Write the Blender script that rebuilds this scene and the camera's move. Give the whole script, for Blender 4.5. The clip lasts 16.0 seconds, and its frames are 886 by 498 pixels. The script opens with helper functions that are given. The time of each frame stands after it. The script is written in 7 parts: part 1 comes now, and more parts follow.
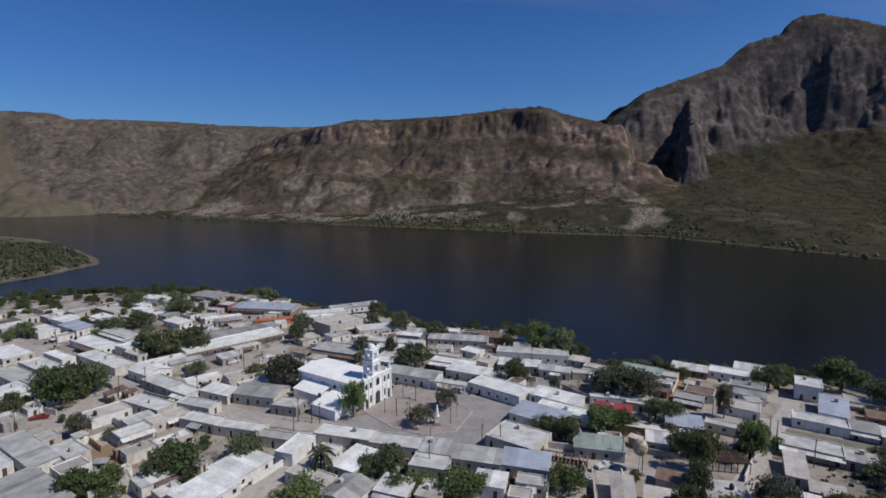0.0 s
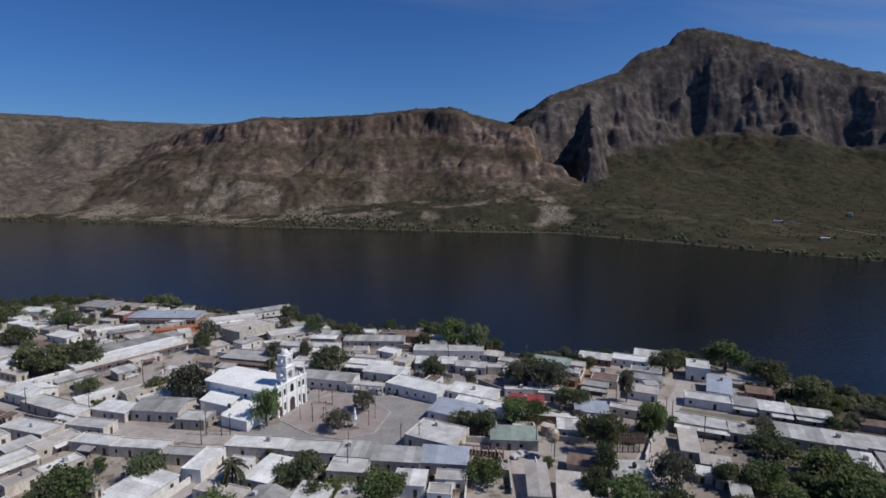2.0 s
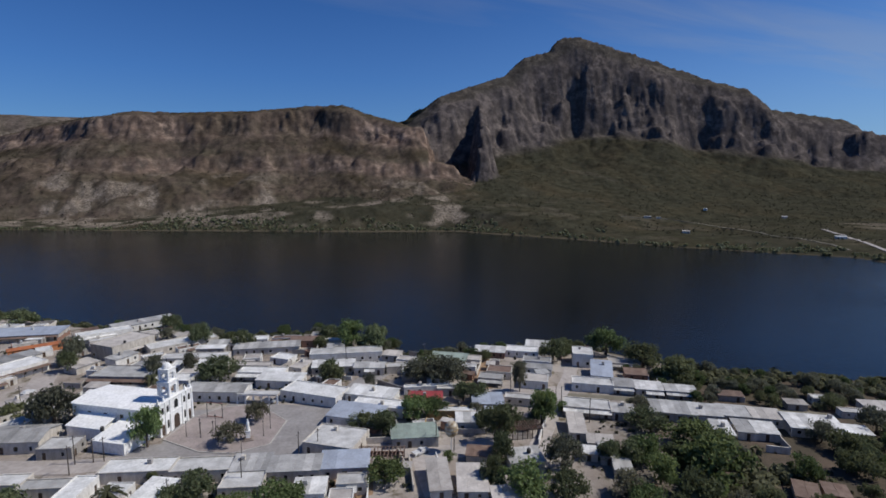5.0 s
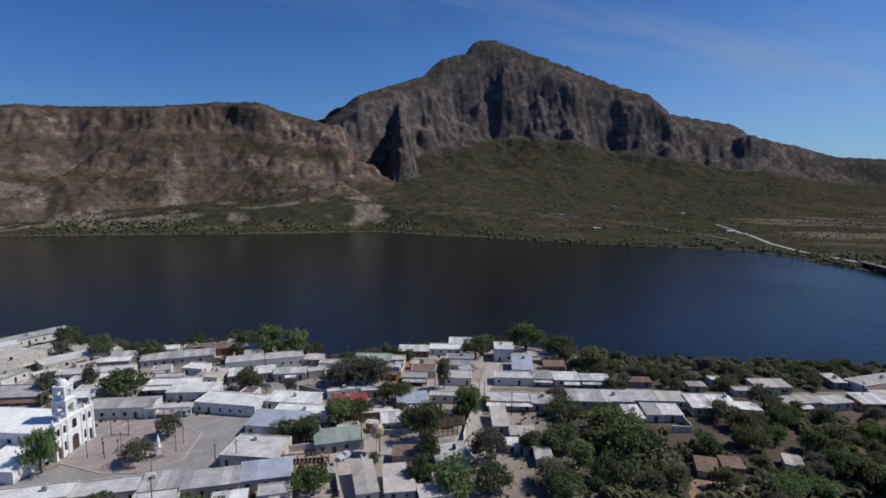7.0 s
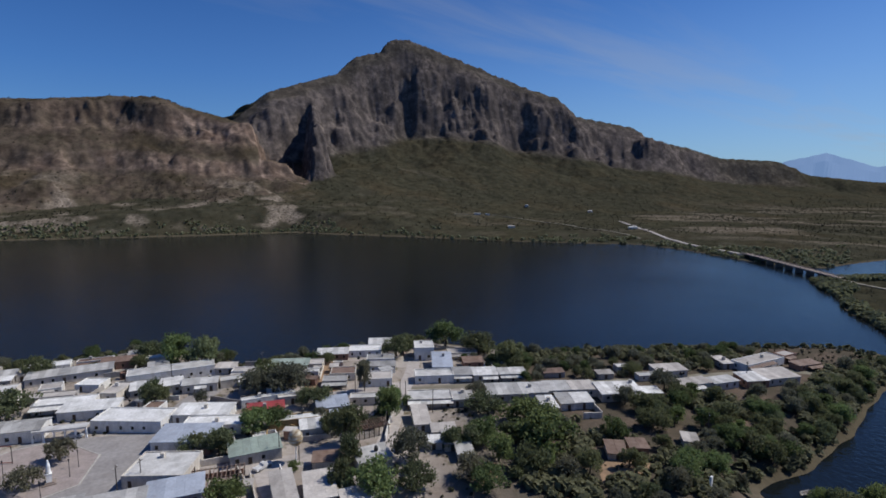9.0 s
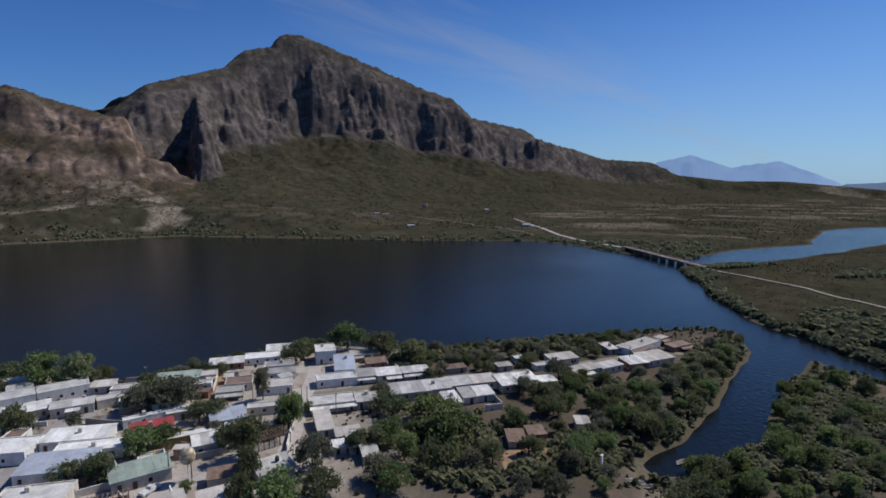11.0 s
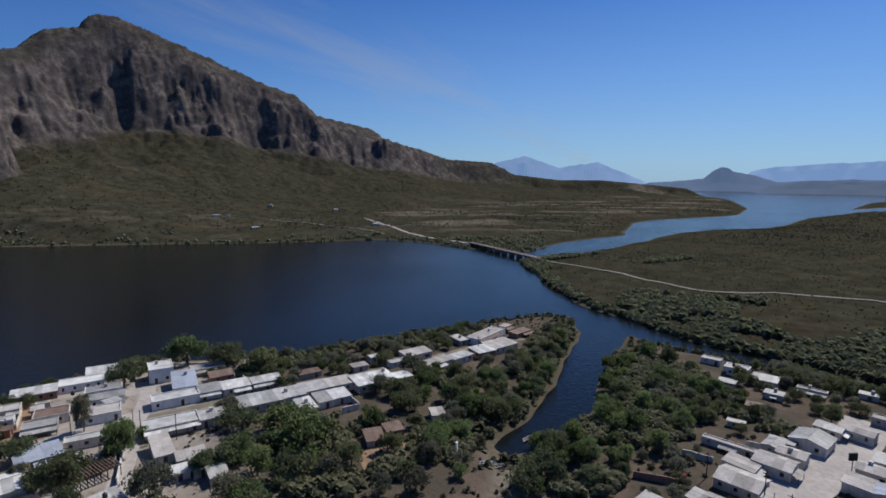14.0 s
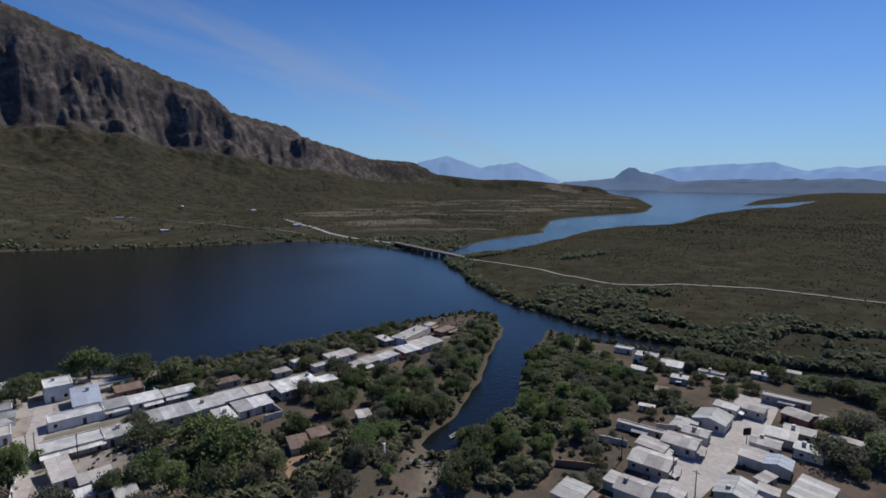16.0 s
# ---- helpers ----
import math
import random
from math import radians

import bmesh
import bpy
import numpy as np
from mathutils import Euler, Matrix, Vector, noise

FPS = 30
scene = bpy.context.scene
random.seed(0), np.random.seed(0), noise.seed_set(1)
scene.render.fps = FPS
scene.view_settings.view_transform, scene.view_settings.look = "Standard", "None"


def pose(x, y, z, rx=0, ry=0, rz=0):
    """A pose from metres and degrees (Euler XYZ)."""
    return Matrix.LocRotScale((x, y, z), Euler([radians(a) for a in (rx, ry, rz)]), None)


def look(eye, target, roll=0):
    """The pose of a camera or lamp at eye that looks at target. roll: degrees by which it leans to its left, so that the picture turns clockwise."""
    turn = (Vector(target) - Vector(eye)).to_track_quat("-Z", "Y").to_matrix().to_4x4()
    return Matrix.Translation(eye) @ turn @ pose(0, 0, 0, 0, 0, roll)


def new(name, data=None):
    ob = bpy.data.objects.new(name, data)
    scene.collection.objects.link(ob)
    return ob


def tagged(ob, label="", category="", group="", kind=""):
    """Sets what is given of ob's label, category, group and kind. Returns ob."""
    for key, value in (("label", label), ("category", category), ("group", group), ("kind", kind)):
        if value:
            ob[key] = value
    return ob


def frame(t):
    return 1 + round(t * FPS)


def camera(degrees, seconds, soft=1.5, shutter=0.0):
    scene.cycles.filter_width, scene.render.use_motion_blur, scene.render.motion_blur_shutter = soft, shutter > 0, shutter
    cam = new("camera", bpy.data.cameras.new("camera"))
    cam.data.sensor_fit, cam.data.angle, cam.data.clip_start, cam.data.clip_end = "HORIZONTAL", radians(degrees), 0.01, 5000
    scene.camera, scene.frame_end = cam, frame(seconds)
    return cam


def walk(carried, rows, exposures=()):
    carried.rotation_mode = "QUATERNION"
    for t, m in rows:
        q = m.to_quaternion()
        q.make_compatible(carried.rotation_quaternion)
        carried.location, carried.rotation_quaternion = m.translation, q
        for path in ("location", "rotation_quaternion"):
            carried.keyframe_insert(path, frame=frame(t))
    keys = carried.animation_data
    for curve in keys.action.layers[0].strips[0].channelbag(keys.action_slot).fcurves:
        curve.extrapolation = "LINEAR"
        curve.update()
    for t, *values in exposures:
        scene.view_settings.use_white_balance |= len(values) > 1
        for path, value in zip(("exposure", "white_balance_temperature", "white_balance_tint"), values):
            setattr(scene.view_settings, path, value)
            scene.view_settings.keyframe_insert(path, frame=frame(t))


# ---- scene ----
# ---- the camera: it hangs in one place in the air and turns to the right ----
EYE = (0.0, 0.0, 75.0)
cam = camera(78.94, 16.0, soft=1.7)
TURN = (
    (0, 0.00), (0.5, -2.49), (1, -4.88), (1.5, -7.16), (2, -9.13),
    (2.5, -11.06), (3, -12.97), (3.5, -14.94), (4, -16.76), (6.5, -26.32),
    (7, -28.65), (7.5, -30.87), (8, -33.19), (8.5, -35.30), (9, -37.43),
    (11.5, -50.97), (12, -53.81), (12.5, -56.55), (13, -59.12), (13.5, -61.60),
    (14, -63.96), (14.5, -66.07), (15, -68.10), (15.5, -70.13), (16, -72.13),
)
walk(cam, [(t, pose(*EYE, 90 - 7.59, -0.28, yaw)) for t, yaw in TURN],
     exposures=((0.0, -0.14), (4.0, -0.10), (8.0, 0.0), (12.0, 0.05), (16.0, 0.05)))

# ---- daylight: a high sun from the right and a little behind, a clear sky with thin cirrus ----
SUN_AZIMUTH, SUN_ELEVATION = 110.0, 50.0
SUN_WAY = Vector((math.sin(radians(SUN_AZIMUTH)) * math.cos(radians(SUN_ELEVATION)),
                  math.cos(radians(SUN_AZIMUTH)) * math.cos(radians(SUN_ELEVATION)),
                  math.sin(radians(SUN_ELEVATION))))
sun = new("sun", bpy.data.lights.new("sun", "SUN"))
sun.data.energy, sun.data.angle, sun.data.color = 4.0, radians(0.53), (1.0, 0.95, 0.87)
sun.matrix_world = look(SUN_WAY * 900, (0, 0, 0))


def sky():
    w = bpy.data.worlds.new("sky")
    scene.world = w
    w.use_nodes = True
    n, l = w.node_tree.nodes, w.node_tree.links
    n.clear()
    out, bg = n.new("ShaderNodeOutputWorld"), n.new("ShaderNodeBackground")
    air = n.new("ShaderNodeTexSky")
    air.sky_type, air.sun_disc = "NISHITA", False
    air.sun_elevation, air.sun_rotation = radians(SUN_ELEVATION), radians(SUN_AZIMUTH)
    air.altitude, air.air_density, air.dust_density, air.ozone_density = 1500, 1.0, 1.2, 4.0
    # thin cirrus on a high plane, drawn out along the wind
    def maths(kind, a, b=0.0):
        m = n.new("ShaderNodeMath")
        m.operation = kind
        for k, v in ((0, a), (1, b)):
            if isinstance(v, float):
                m.inputs[k].default_value = v
            else:
                l.new(v, m.inputs[k])
        return m.outputs[0]

    co, sep, at = n.new("ShaderNodeTexCoord"), n.new("ShaderNodeSeparateXYZ"), n.new("ShaderNodeCombineXYZ")
    l.new(co.outputs["Generated"], sep.inputs[0])
    high = maths("MAXIMUM", sep.outputs["Z"], 0.03)
    across, along = maths("DIVIDE", sep.outputs["X"], high), maths("DIVIDE", sep.outputs["Y"], high)
    along = maths("SUBTRACT", along, maths("MULTIPLY", across, 0.13))
    l.new(maths("MULTIPLY", across, 0.30), at.inputs[0])
    l.new(maths("MULTIPLY", along, 1.5), at.inputs[1])
    no = n.new("ShaderNodeTexNoise")
    no.inputs["Scale"].default_value, no.inputs["Detail"].default_value = 1.0, 7
    no.inputs["Roughness"].default_value, no.inputs["Distortion"].default_value = 0.58, 0.5
    l.new(at.outputs[0], no.inputs["Vector"])
    veil = maths("SUBTRACT", 1.0, maths("MULTIPLY", maths("ABSOLUTE", maths("SUBTRACT", along, 2.35)), 0.75))
    wisp = maths("MULTIPLY", no.outputs["Fac"], maths("ADD", maths("MULTIPLY", maths("MAXIMUM", veil, 0.0), 0.75), 0.62))
    ramp = n.new("ShaderNodeValToRGB")
    ramp.color_ramp.elements[0].position, ramp.color_ramp.elements[1].position = 0.44, 0.80
    ramp.color_ramp.elements[1].color = (0.24, 0.24, 0.24, 1)
    mix = n.new("ShaderNodeMix")
    mix.data_type = "RGBA"
    mix.inputs[7].default_value = (6.0, 6.4, 7.0, 1)
    l.new(wisp, ramp.inputs[0])
    l.new(ramp.outputs[0], mix.inputs[0])
    deep = n.new("ShaderNodeMix")
    deep.data_type, deep.blend_type = "RGBA", "MULTIPLY"
    deep.inputs[0].default_value, deep.inputs[7].default_value = 1.0, (0.42, 0.88, 1.52, 1)
    l.new(maths("MINIMUM", maths("ADD", maths("MULTIPLY", high, 2.0), 0.66), 1.0), deep.inputs[0])
    l.new(air.outputs[0], deep.inputs[6])
    # pale haze low over the horizon
    haze = n.new("ShaderNodeMix")
    haze.data_type = "RGBA"
    haze.inputs[7].default_value = (5.8, 9.0, 12.4, 1)
    # more light in the air on the sun's side
    east = maths("MAXIMUM", sep.outputs["X"], 0.0)
    sunward = maths("ADD", maths("MULTIPLY", maths("MULTIPLY", east, east), 0.50), 0.10)
    l.new(maths("MULTIPLY", maths("MAXIMUM", maths("SUBTRACT", 1.0, maths("MULTIPLY", high, 3.0)), 0.0), sunward), haze.inputs[0])
    l.new(deep.outputs[2], haze.inputs[6])
    l.new(haze.outputs[2], mix.inputs[6])
    l.new(mix.outputs[2], bg.inputs[0])
    bg.inputs[1].default_value = 0.058
    l.new(bg.outputs[0], out.inputs[0])


sky()

# ---- materials ----
def material(name, colour, other=None, scale=1.0, rough=0.85, metal=0.0, bump=0.0, spread=0.0, fine=6.0, stretch=(1, 1, 1), amount=1.0, sheets=0.0):
    """A surface of two tones: patches of the given scale (per metre), fine grain, and a shift from object to object."""
    m = bpy.data.materials.new(name)
    m.use_nodes = True
    n, l = m.node_tree.nodes, m.node_tree.links
    b = n["Principled BSDF"]
    b.inputs["Roughness"].default_value, b.inputs["Metallic"].default_value = rough, metal
    other = other or tuple(c * 0.7 for c in colour)
    co, mp = n.new("ShaderNodeNewGeometry"), n.new("ShaderNodeMapping")
    mp.inputs["Scale"].default_value = stretch
    big, small = n.new("ShaderNodeTexNoise"), n.new("ShaderNodeTexNoise")
    big.inputs["Scale"].default_value, big.inputs["Detail"].default_value = scale, 5
    small.inputs["Scale"].default_value, small.inputs["Detail"].default_value = scale * fine, 4
    ramp = n.new("ShaderNodeMapRange")
    ramp.inputs[1].default_value, ramp.inputs[2].default_value, ramp.inputs[4].default_value = 0.35, 0.68, amount
    mix, grain = n.new("ShaderNodeMix"), n.new("ShaderNodeMix")
    mix.data_type = grain.data_type = "RGBA"
    grain.blend_type = "MULTIPLY"
    mix.inputs[6].default_value, mix.inputs[7].default_value = (*colour, 1), (*other, 1)
    tone = n.new("ShaderNodeMapRange")
    tone.inputs[1].default_value, tone.inputs[2].default_value = 0.25, 0.75
    tone.inputs[3].default_value, tone.inputs[4].default_value = 0.78, 1.12
    grain.inputs[0].default_value = 1.0
    l.new(co.outputs["Position"], mp.inputs[0])
    l.new(mp.outputs[0], big.inputs["Vector"])
    l.new(mp.outputs[0], small.inputs["Vector"])
    l.new(big.outputs["Fac"], ramp.inputs[0])
    l.new(ramp.outputs[0], mix.inputs[0])
    l.new(small.outputs["Fac"], tone.inputs[0])
    l.new(mix.outputs[2], grain.inputs[6])
    l.new(tone.outputs[0], grain.inputs[7])
    last = grain.outputs[2]
    if spread:
        info, hue = n.new("ShaderNodeObjectInfo"), n.new("ShaderNodeHueSaturation")
        val = n.new("ShaderNodeMapRange")
        val.inputs[3].default_value, val.inputs[4].default_value = 1 - spread, 1 + spread
        l.new(info.outputs["Random"], val.inputs[0])
        l.new(val.outputs[0], hue.inputs["Value"])
        l.new(last, hue.inputs["Color"])
        last = hue.outputs[0]
    if sheets:
        # sheets of different age, and rust that has run down the slope
        mark, tint, hue2 = n.new("ShaderNodeAttribute"), n.new("ShaderNodeMapRange"), n.new("ShaderNodeHueSaturation")
        mark.attribute_name = "sheet"
        tint.inputs[1].default_value, tint.inputs[2].default_value = -1.0, 1.0
        tint.inputs[3].default_value, tint.inputs[4].default_value = 1 - sheets, 1 + sheets
        l.new(mark.outputs["Fac"], tint.inputs[0])
        l.new(tint.outputs[0], hue2.inputs["Value"])
        l.new(last, hue2.inputs["Color"])
        rust, worn, stain = n.new("ShaderNodeTexNoise"), n.new("ShaderNodeMapRange"), n.new("ShaderNodeMix")
        rust.inputs["Scale"].default_value, rust.inputs["Detail"].default_value, rust.inputs["Roughness"].default_value = 0.9, 8, 0.7
        worn.inputs[1].default_value, worn.inputs[2].default_value, worn.inputs[4].default_value = 0.56, 0.78, 0.7
        stain.data_type = "RGBA"
        stain.inputs[7].default_value = (0.20, 0.14, 0.10, 1)
        l.new(co.outputs["Position"], rust.inputs["Vector"])
        l.new(rust.outputs["Fac"], worn.inputs[0])
        l.new(worn.outputs[0], stain.inputs[0])
        l.new(hue2.outputs[0], stain.inputs[6])
        last = stain.outputs[2]
    l.new(last, b.inputs["Base Color"])
    if bump:
        bp = n.new("ShaderNodeBump")
        bp.inputs["Distance"].default_value, bp.inputs["Strength"].default_value = bump, 0.6
        l.new(small.outputs["Fac"], bp.inputs["Height"])
        l.new(bp.outputs[0], b.inputs["Normal"])
    return m


ROOF = {
    "light": material("galvanised_roof", (0.58, 0.575, 0.56), (0.38, 0.375, 0.36), 0.30, 0.6, 0.0, spread=0.26, sheets=0.26),
    "white": material("white_coated_roof", (0.76, 0.76, 0.75), (0.54, 0.54, 0.52), 0.25, 0.6, spread=0.10, sheets=0.16),
    "grey": material("weathered_grey_roof", (0.38, 0.375, 0.365), (0.27, 0.265, 0.255), 0.4, 0.6, 0.0, spread=0.20, sheets=0.26),
    "blue": material("blue_grey_roof", (0.37, 0.41, 0.48), (0.30, 0.33, 0.39), 0.3, 0.5, spread=0.05, sheets=0.13),
    "green": material("faded_green_roof", (0.28, 0.34, 0.29), (0.21, 0.25, 0.22), 0.4, 0.6, spread=0.1, sheets=0.13),
    "red": material("red_painted_roof", (0.34, 0.05, 0.05), (0.25, 0.05, 0.05), 0.5, 0.5, sheets=0.13),
    "orange": material("orange_tile_roof", (0.45, 0.15, 0.05), (0.32, 0.11, 0.05), 0.6, 0.8, sheets=0.13),
    "brown": material("rusty_sheet_roof", (0.20, 0.14, 0.11), (0.13, 0.08, 0.06), 0.6, 0.8, spread=0.2, sheets=0.13),
    "cream": material("cement_roof", (0.46, 0.43, 0.40), (0.33, 0.305, 0.285), 0.3, 0.9, spread=0.18, sheets=0.22),
}
WALL = {
    "white": material("whitewashed_wall", (0.76, 0.75, 0.72), (0.60, 0.58, 0.54), 0.5, 0.9, spread=0.06, stretch=(1.6, 1.6, 0.5)),
    "cream": material("plastered_wall", (0.60, 0.56, 0.50), (0.42, 0.38, 0.33), 0.5, 0.9, spread=0.2, stretch=(1.6, 1.6, 0.5)),
    # grey tone; on some houses it puts a wall's shade into its colour
    "shade": material("shade_grey_wall", (0.38, 0.36, 0.34), (0.28, 0.26, 0.24), 0.6, 0.9, spread=0.12, stretch=(1.6, 1.6, 0.5)),
    "red": material("brick_red_wall", (0.32, 0.13, 0.10), (0.23, 0.10, 0.08), 0.6, 0.9, stretch=(1.6, 1.6, 0.5)),
    "orange": material("orange_wall", (0.50, 0.20, 0.08), (0.38, 0.17, 0.08), 0.6, 0.9, stretch=(1.6, 1.6, 0.5)),
    "ochre": material("ochre_wall", (0.40, 0.27, 0.12), (0.30, 0.21, 0.11), 0.5, 0.9, stretch=(1.6, 1.6, 0.5)),
    "brick": material("raw_brick_wall", (0.30, 0.17, 0.12), (0.22, 0.13, 0.10), 0.8, 0.9, stretch=(1.6, 1.6, 0.5)),
}
PANE = material("window_glass", (0.02, 0.022, 0.025), rough=0.15)
WOOD = material("dark_door_wood", (0.10, 0.065, 0.045), rough=0.7, spread=0.3)
BARK = material("tree_bark", (0.11, 0.085, 0.065), scale=3, rough=0.95)

# ---- the lie of the land: shores, ridges and plains ----
LAKE = -4.0
TOWN_SHORE = ((-420, 300), (-287, 341), (-238, 351), (-172, 363), (-114, 350), (-61, 310), (-26, 291), (-4, 272), (34, 270), (60, 245), (70, 222),
              (101, 219), (143, 207), (166, 180), (178, 160), (203, 150), (226, 130), (264, 106), (290, 85), (304, 66),
              (272, 54), (224, 50), (200, 46), (171, 46), (153, 48), (142, 51), (138, 47), (146, 42), (158, 37), (177, 32), (206, 34), (243, 35), (278, 32), (264, 5),
              (255, -25), (239, -49), (229, -76), (218, -120), (300, -900), (-900, -900), (-900, 200))
ROAD_SHORE = ((483, 155), (389, 104), (334, 63), (308, 34), (284, 6), (268, -28), (252, -66), (243, -112), (420, -900), (2600, -1500), (2300, -700), (1713, -446),
              (1605, -326), (1315, -190), (1001, -93), (935, -9), (857, 33), (760, 59), (661, 85), (585, 112), (540, 133))
NORTH_SHORE = ((-1497, 1825), (-893, 1159), (-455, 997), (-175, 890), (0, 832), (106, 788), (208, 756), (290, 735), (413, 575), (468, 487),
               (514, 433), (580, 363), (574, 307), (555, 257), (540, 215), (545, 185), (560, 170), (669, 150), (786, 101), (997, 116), (1098, 86),
               (1325, -61), (1629, -101), (2239, -80), (2662, 134), (3300, 250), (4900, 900), (4900, 4900), (-4900, 4900), (-4900, 1500), (-2200, 1900))
LEFT_SHORE = ((-900, 700), (-580, 700), (-513, 671), (-419, 597), (-336, 518), (-311, 478), (-313, 424), (-326, 389), (-500, 400), (-900, 600))
FAR_SHORE = ((1729, -337), (2257, -494), (2841, -758), (3397, -1000), (4900, -500), (4900, -4900), (-4900, -4900), (-4900, 200), (-900, 200), (-900, -900), (300, -900), (420, -900),
             (2600, -1500), (2300, -700))
# crest lines: x, y, height
MESA = ((-720, 1660, 110), (-540, 1560, 160), (-394, 1447, 190), (-308, 1366, 199), (-195, 1316, 207), (20, 1270, 216), (146, 1231, 228), (216, 1201, 225), (270, 1169, 206), (324, 1124, 188))
PEAK = ((369, 1236, 198), (460, 1248, 270), (630, 1273, 329), (705, 1290, 386), (769, 1282, 403), (784, 1284, 426), (812, 1285, 442), (848, 1274, 446), (895, 1253, 432), (963, 1227, 408),
        (1153, 1138, 337), (1239, 1089, 312), (1325, 1065, 256), (1478, 993, 232), (1561, 975, 196), (1681, 928, 176), (1804, 863, 141),
        (1957, 763, 134), (2084, 704, 88), (2232, 554, 66), (2266, 392, 67), (2398, 99, 38), (2449, -40, 6))
MESA_LONG = sum(math.dist(p[:2], q[:2]) for p, q in zip(MESA, MESA[1:]))
WEST_HILLS = ((-2600, 900, 250), (-1600, 1300, 262), (-1253, 1559, 257), (-1131, 1589, 254), (-1088, 1619, 240), (-978, 1629, 241), (-846, 1701, 243), (-680, 1720, 233),
              (-472, 1737, 231), (-335, 1768, 234), (200, 2000, 240))
SPUR_WEST = ((435, 1248, 250), (376, 1150, 170), (338, 1055, 112), (322, 1000, 50))
ALCOVE = ((384, 980, 42), (404, 1040, 50), (420, 1090, 58))
CREEK_BED = ((140, 49), (134, 45), (122, 41), (106, 34))
SPUR_EAST = ((556, 1260, 300), (516, 1150, 212), (472, 1040, 182), (450, 985, 130), (444, 955, 50))


def lattice(ix, iy, seed):
    h = (ix.astype(np.int64) * 374761393 + iy.astype(np.int64) * 668265263 + seed * 974711) & 0x7FFFFFFF
    h = ((h ^ (h >> 13)) * 1274126177) & 0x7FFFFFFF
    return ((h ^ (h >> 16)) & 0xFFFF) / 65535.0


def value_noise(x, y, seed=0):
    ix, iy = np.floor(x), np.floor(y)
    fx, fy = x - ix, y - iy
    fx, fy = fx * fx * (3 - 2 * fx), fy * fy * (3 - 2 * fy)
    a, b = lattice(ix, iy, seed), lattice(ix + 1, iy, seed)
    c, d = lattice(ix, iy + 1, seed), lattice(ix + 1, iy + 1, seed)
    return (a + (b - a) * fx) * (1 - fy) + (c + (d - c) * fx) * fy


def fractal(x, y, size, octaves=4, seed=0, ridged=False):
    total, amp, norm = 0.0, 1.0, 0.0
    for k in range(octaves):
        a = 0.6 * k
        u, v = (x * math.cos(a) - y * math.sin(a)) / size, (x * math.sin(a) + y * math.cos(a)) / size
        v0 = value_noise(u + 17.3 * k, v - 9.1 * k, seed + k)
        if ridged:
            v0 = 1 - abs(2 * v0 - 1)
        total, norm = total + amp * v0, norm + amp
        amp, size = amp * 0.5, size * 0.5
    return total / norm


def near_line(px, py, line):
    """Distance to a polyline, the height interpolated along it, the way along it, and which side (positive: left of its direction)."""
    best = np.full(px.shape, 1e12)
    z, s, side = np.zeros(px.shape), np.zeros(px.shape), np.zeros(px.shape)
    run, heights = 0.0, []
    for p, q in zip(line, line[1:]):
        dx, dy = q[0] - p[0], q[1] - p[1]
        long = math.hypot(dx, dy)
        k = np.clip(((px - p[0]) * dx + (py - p[1]) * dy) / (long * long), 0, 1)
        ex, ey = px - p[0] - k * dx, py - p[1] - k * dy
        d = ex * ex + ey * ey
        near = d < best
        best = np.where(near, d, best)
        if len(p) > 2:
            heights.append((np.sqrt(d), p[2] + k * (q[2] - p[2]), long))
        s = np.where(near, run + k * long, s)
        side = np.where(near, dx * ey - dy * ex, side)
        run += long
    best = np.sqrt(best)
    if heights:
        # crest height, blended between stretches that lie equally near
        soft, total = 6.0 + best * 0.22, 1e-9
        for d, top, long in heights:
            f = np.exp(-(d - best) / soft) * long
            z, total = z + f * top, total + f
        z = z / total
    return best, z, s, side


def inland(px, py, ring):
    """Signed distance to a shore, positive on land."""
    d = near_line(px, py, ring + ring[:1])[0]
    inside = np.zeros(px.shape, bool)
    for (x0, y0), (x1, y1) in zip(ring, ring[1:] + ring[:1]):
        if y0 != y1:
            inside ^= ((y0 > py) != (y1 > py)) & (px < (x1 - x0) * (py - y0) / (y1 - y0) + x0)
    return np.where(inside, d, -d)


def step(x, a, b):
    k = np.clip((x - a) / (b - a), 0, 1)
    return k * k * (3 - 2 * k)


def bluff_step(z, wob):
    """Ledges: the rock stands in uneven courses."""
    k = z / 34 + wob * 3
    f = k - np.floor(k)
    return (np.clip((f - 0.25) * 2.2, 0, 1) - f) * 15


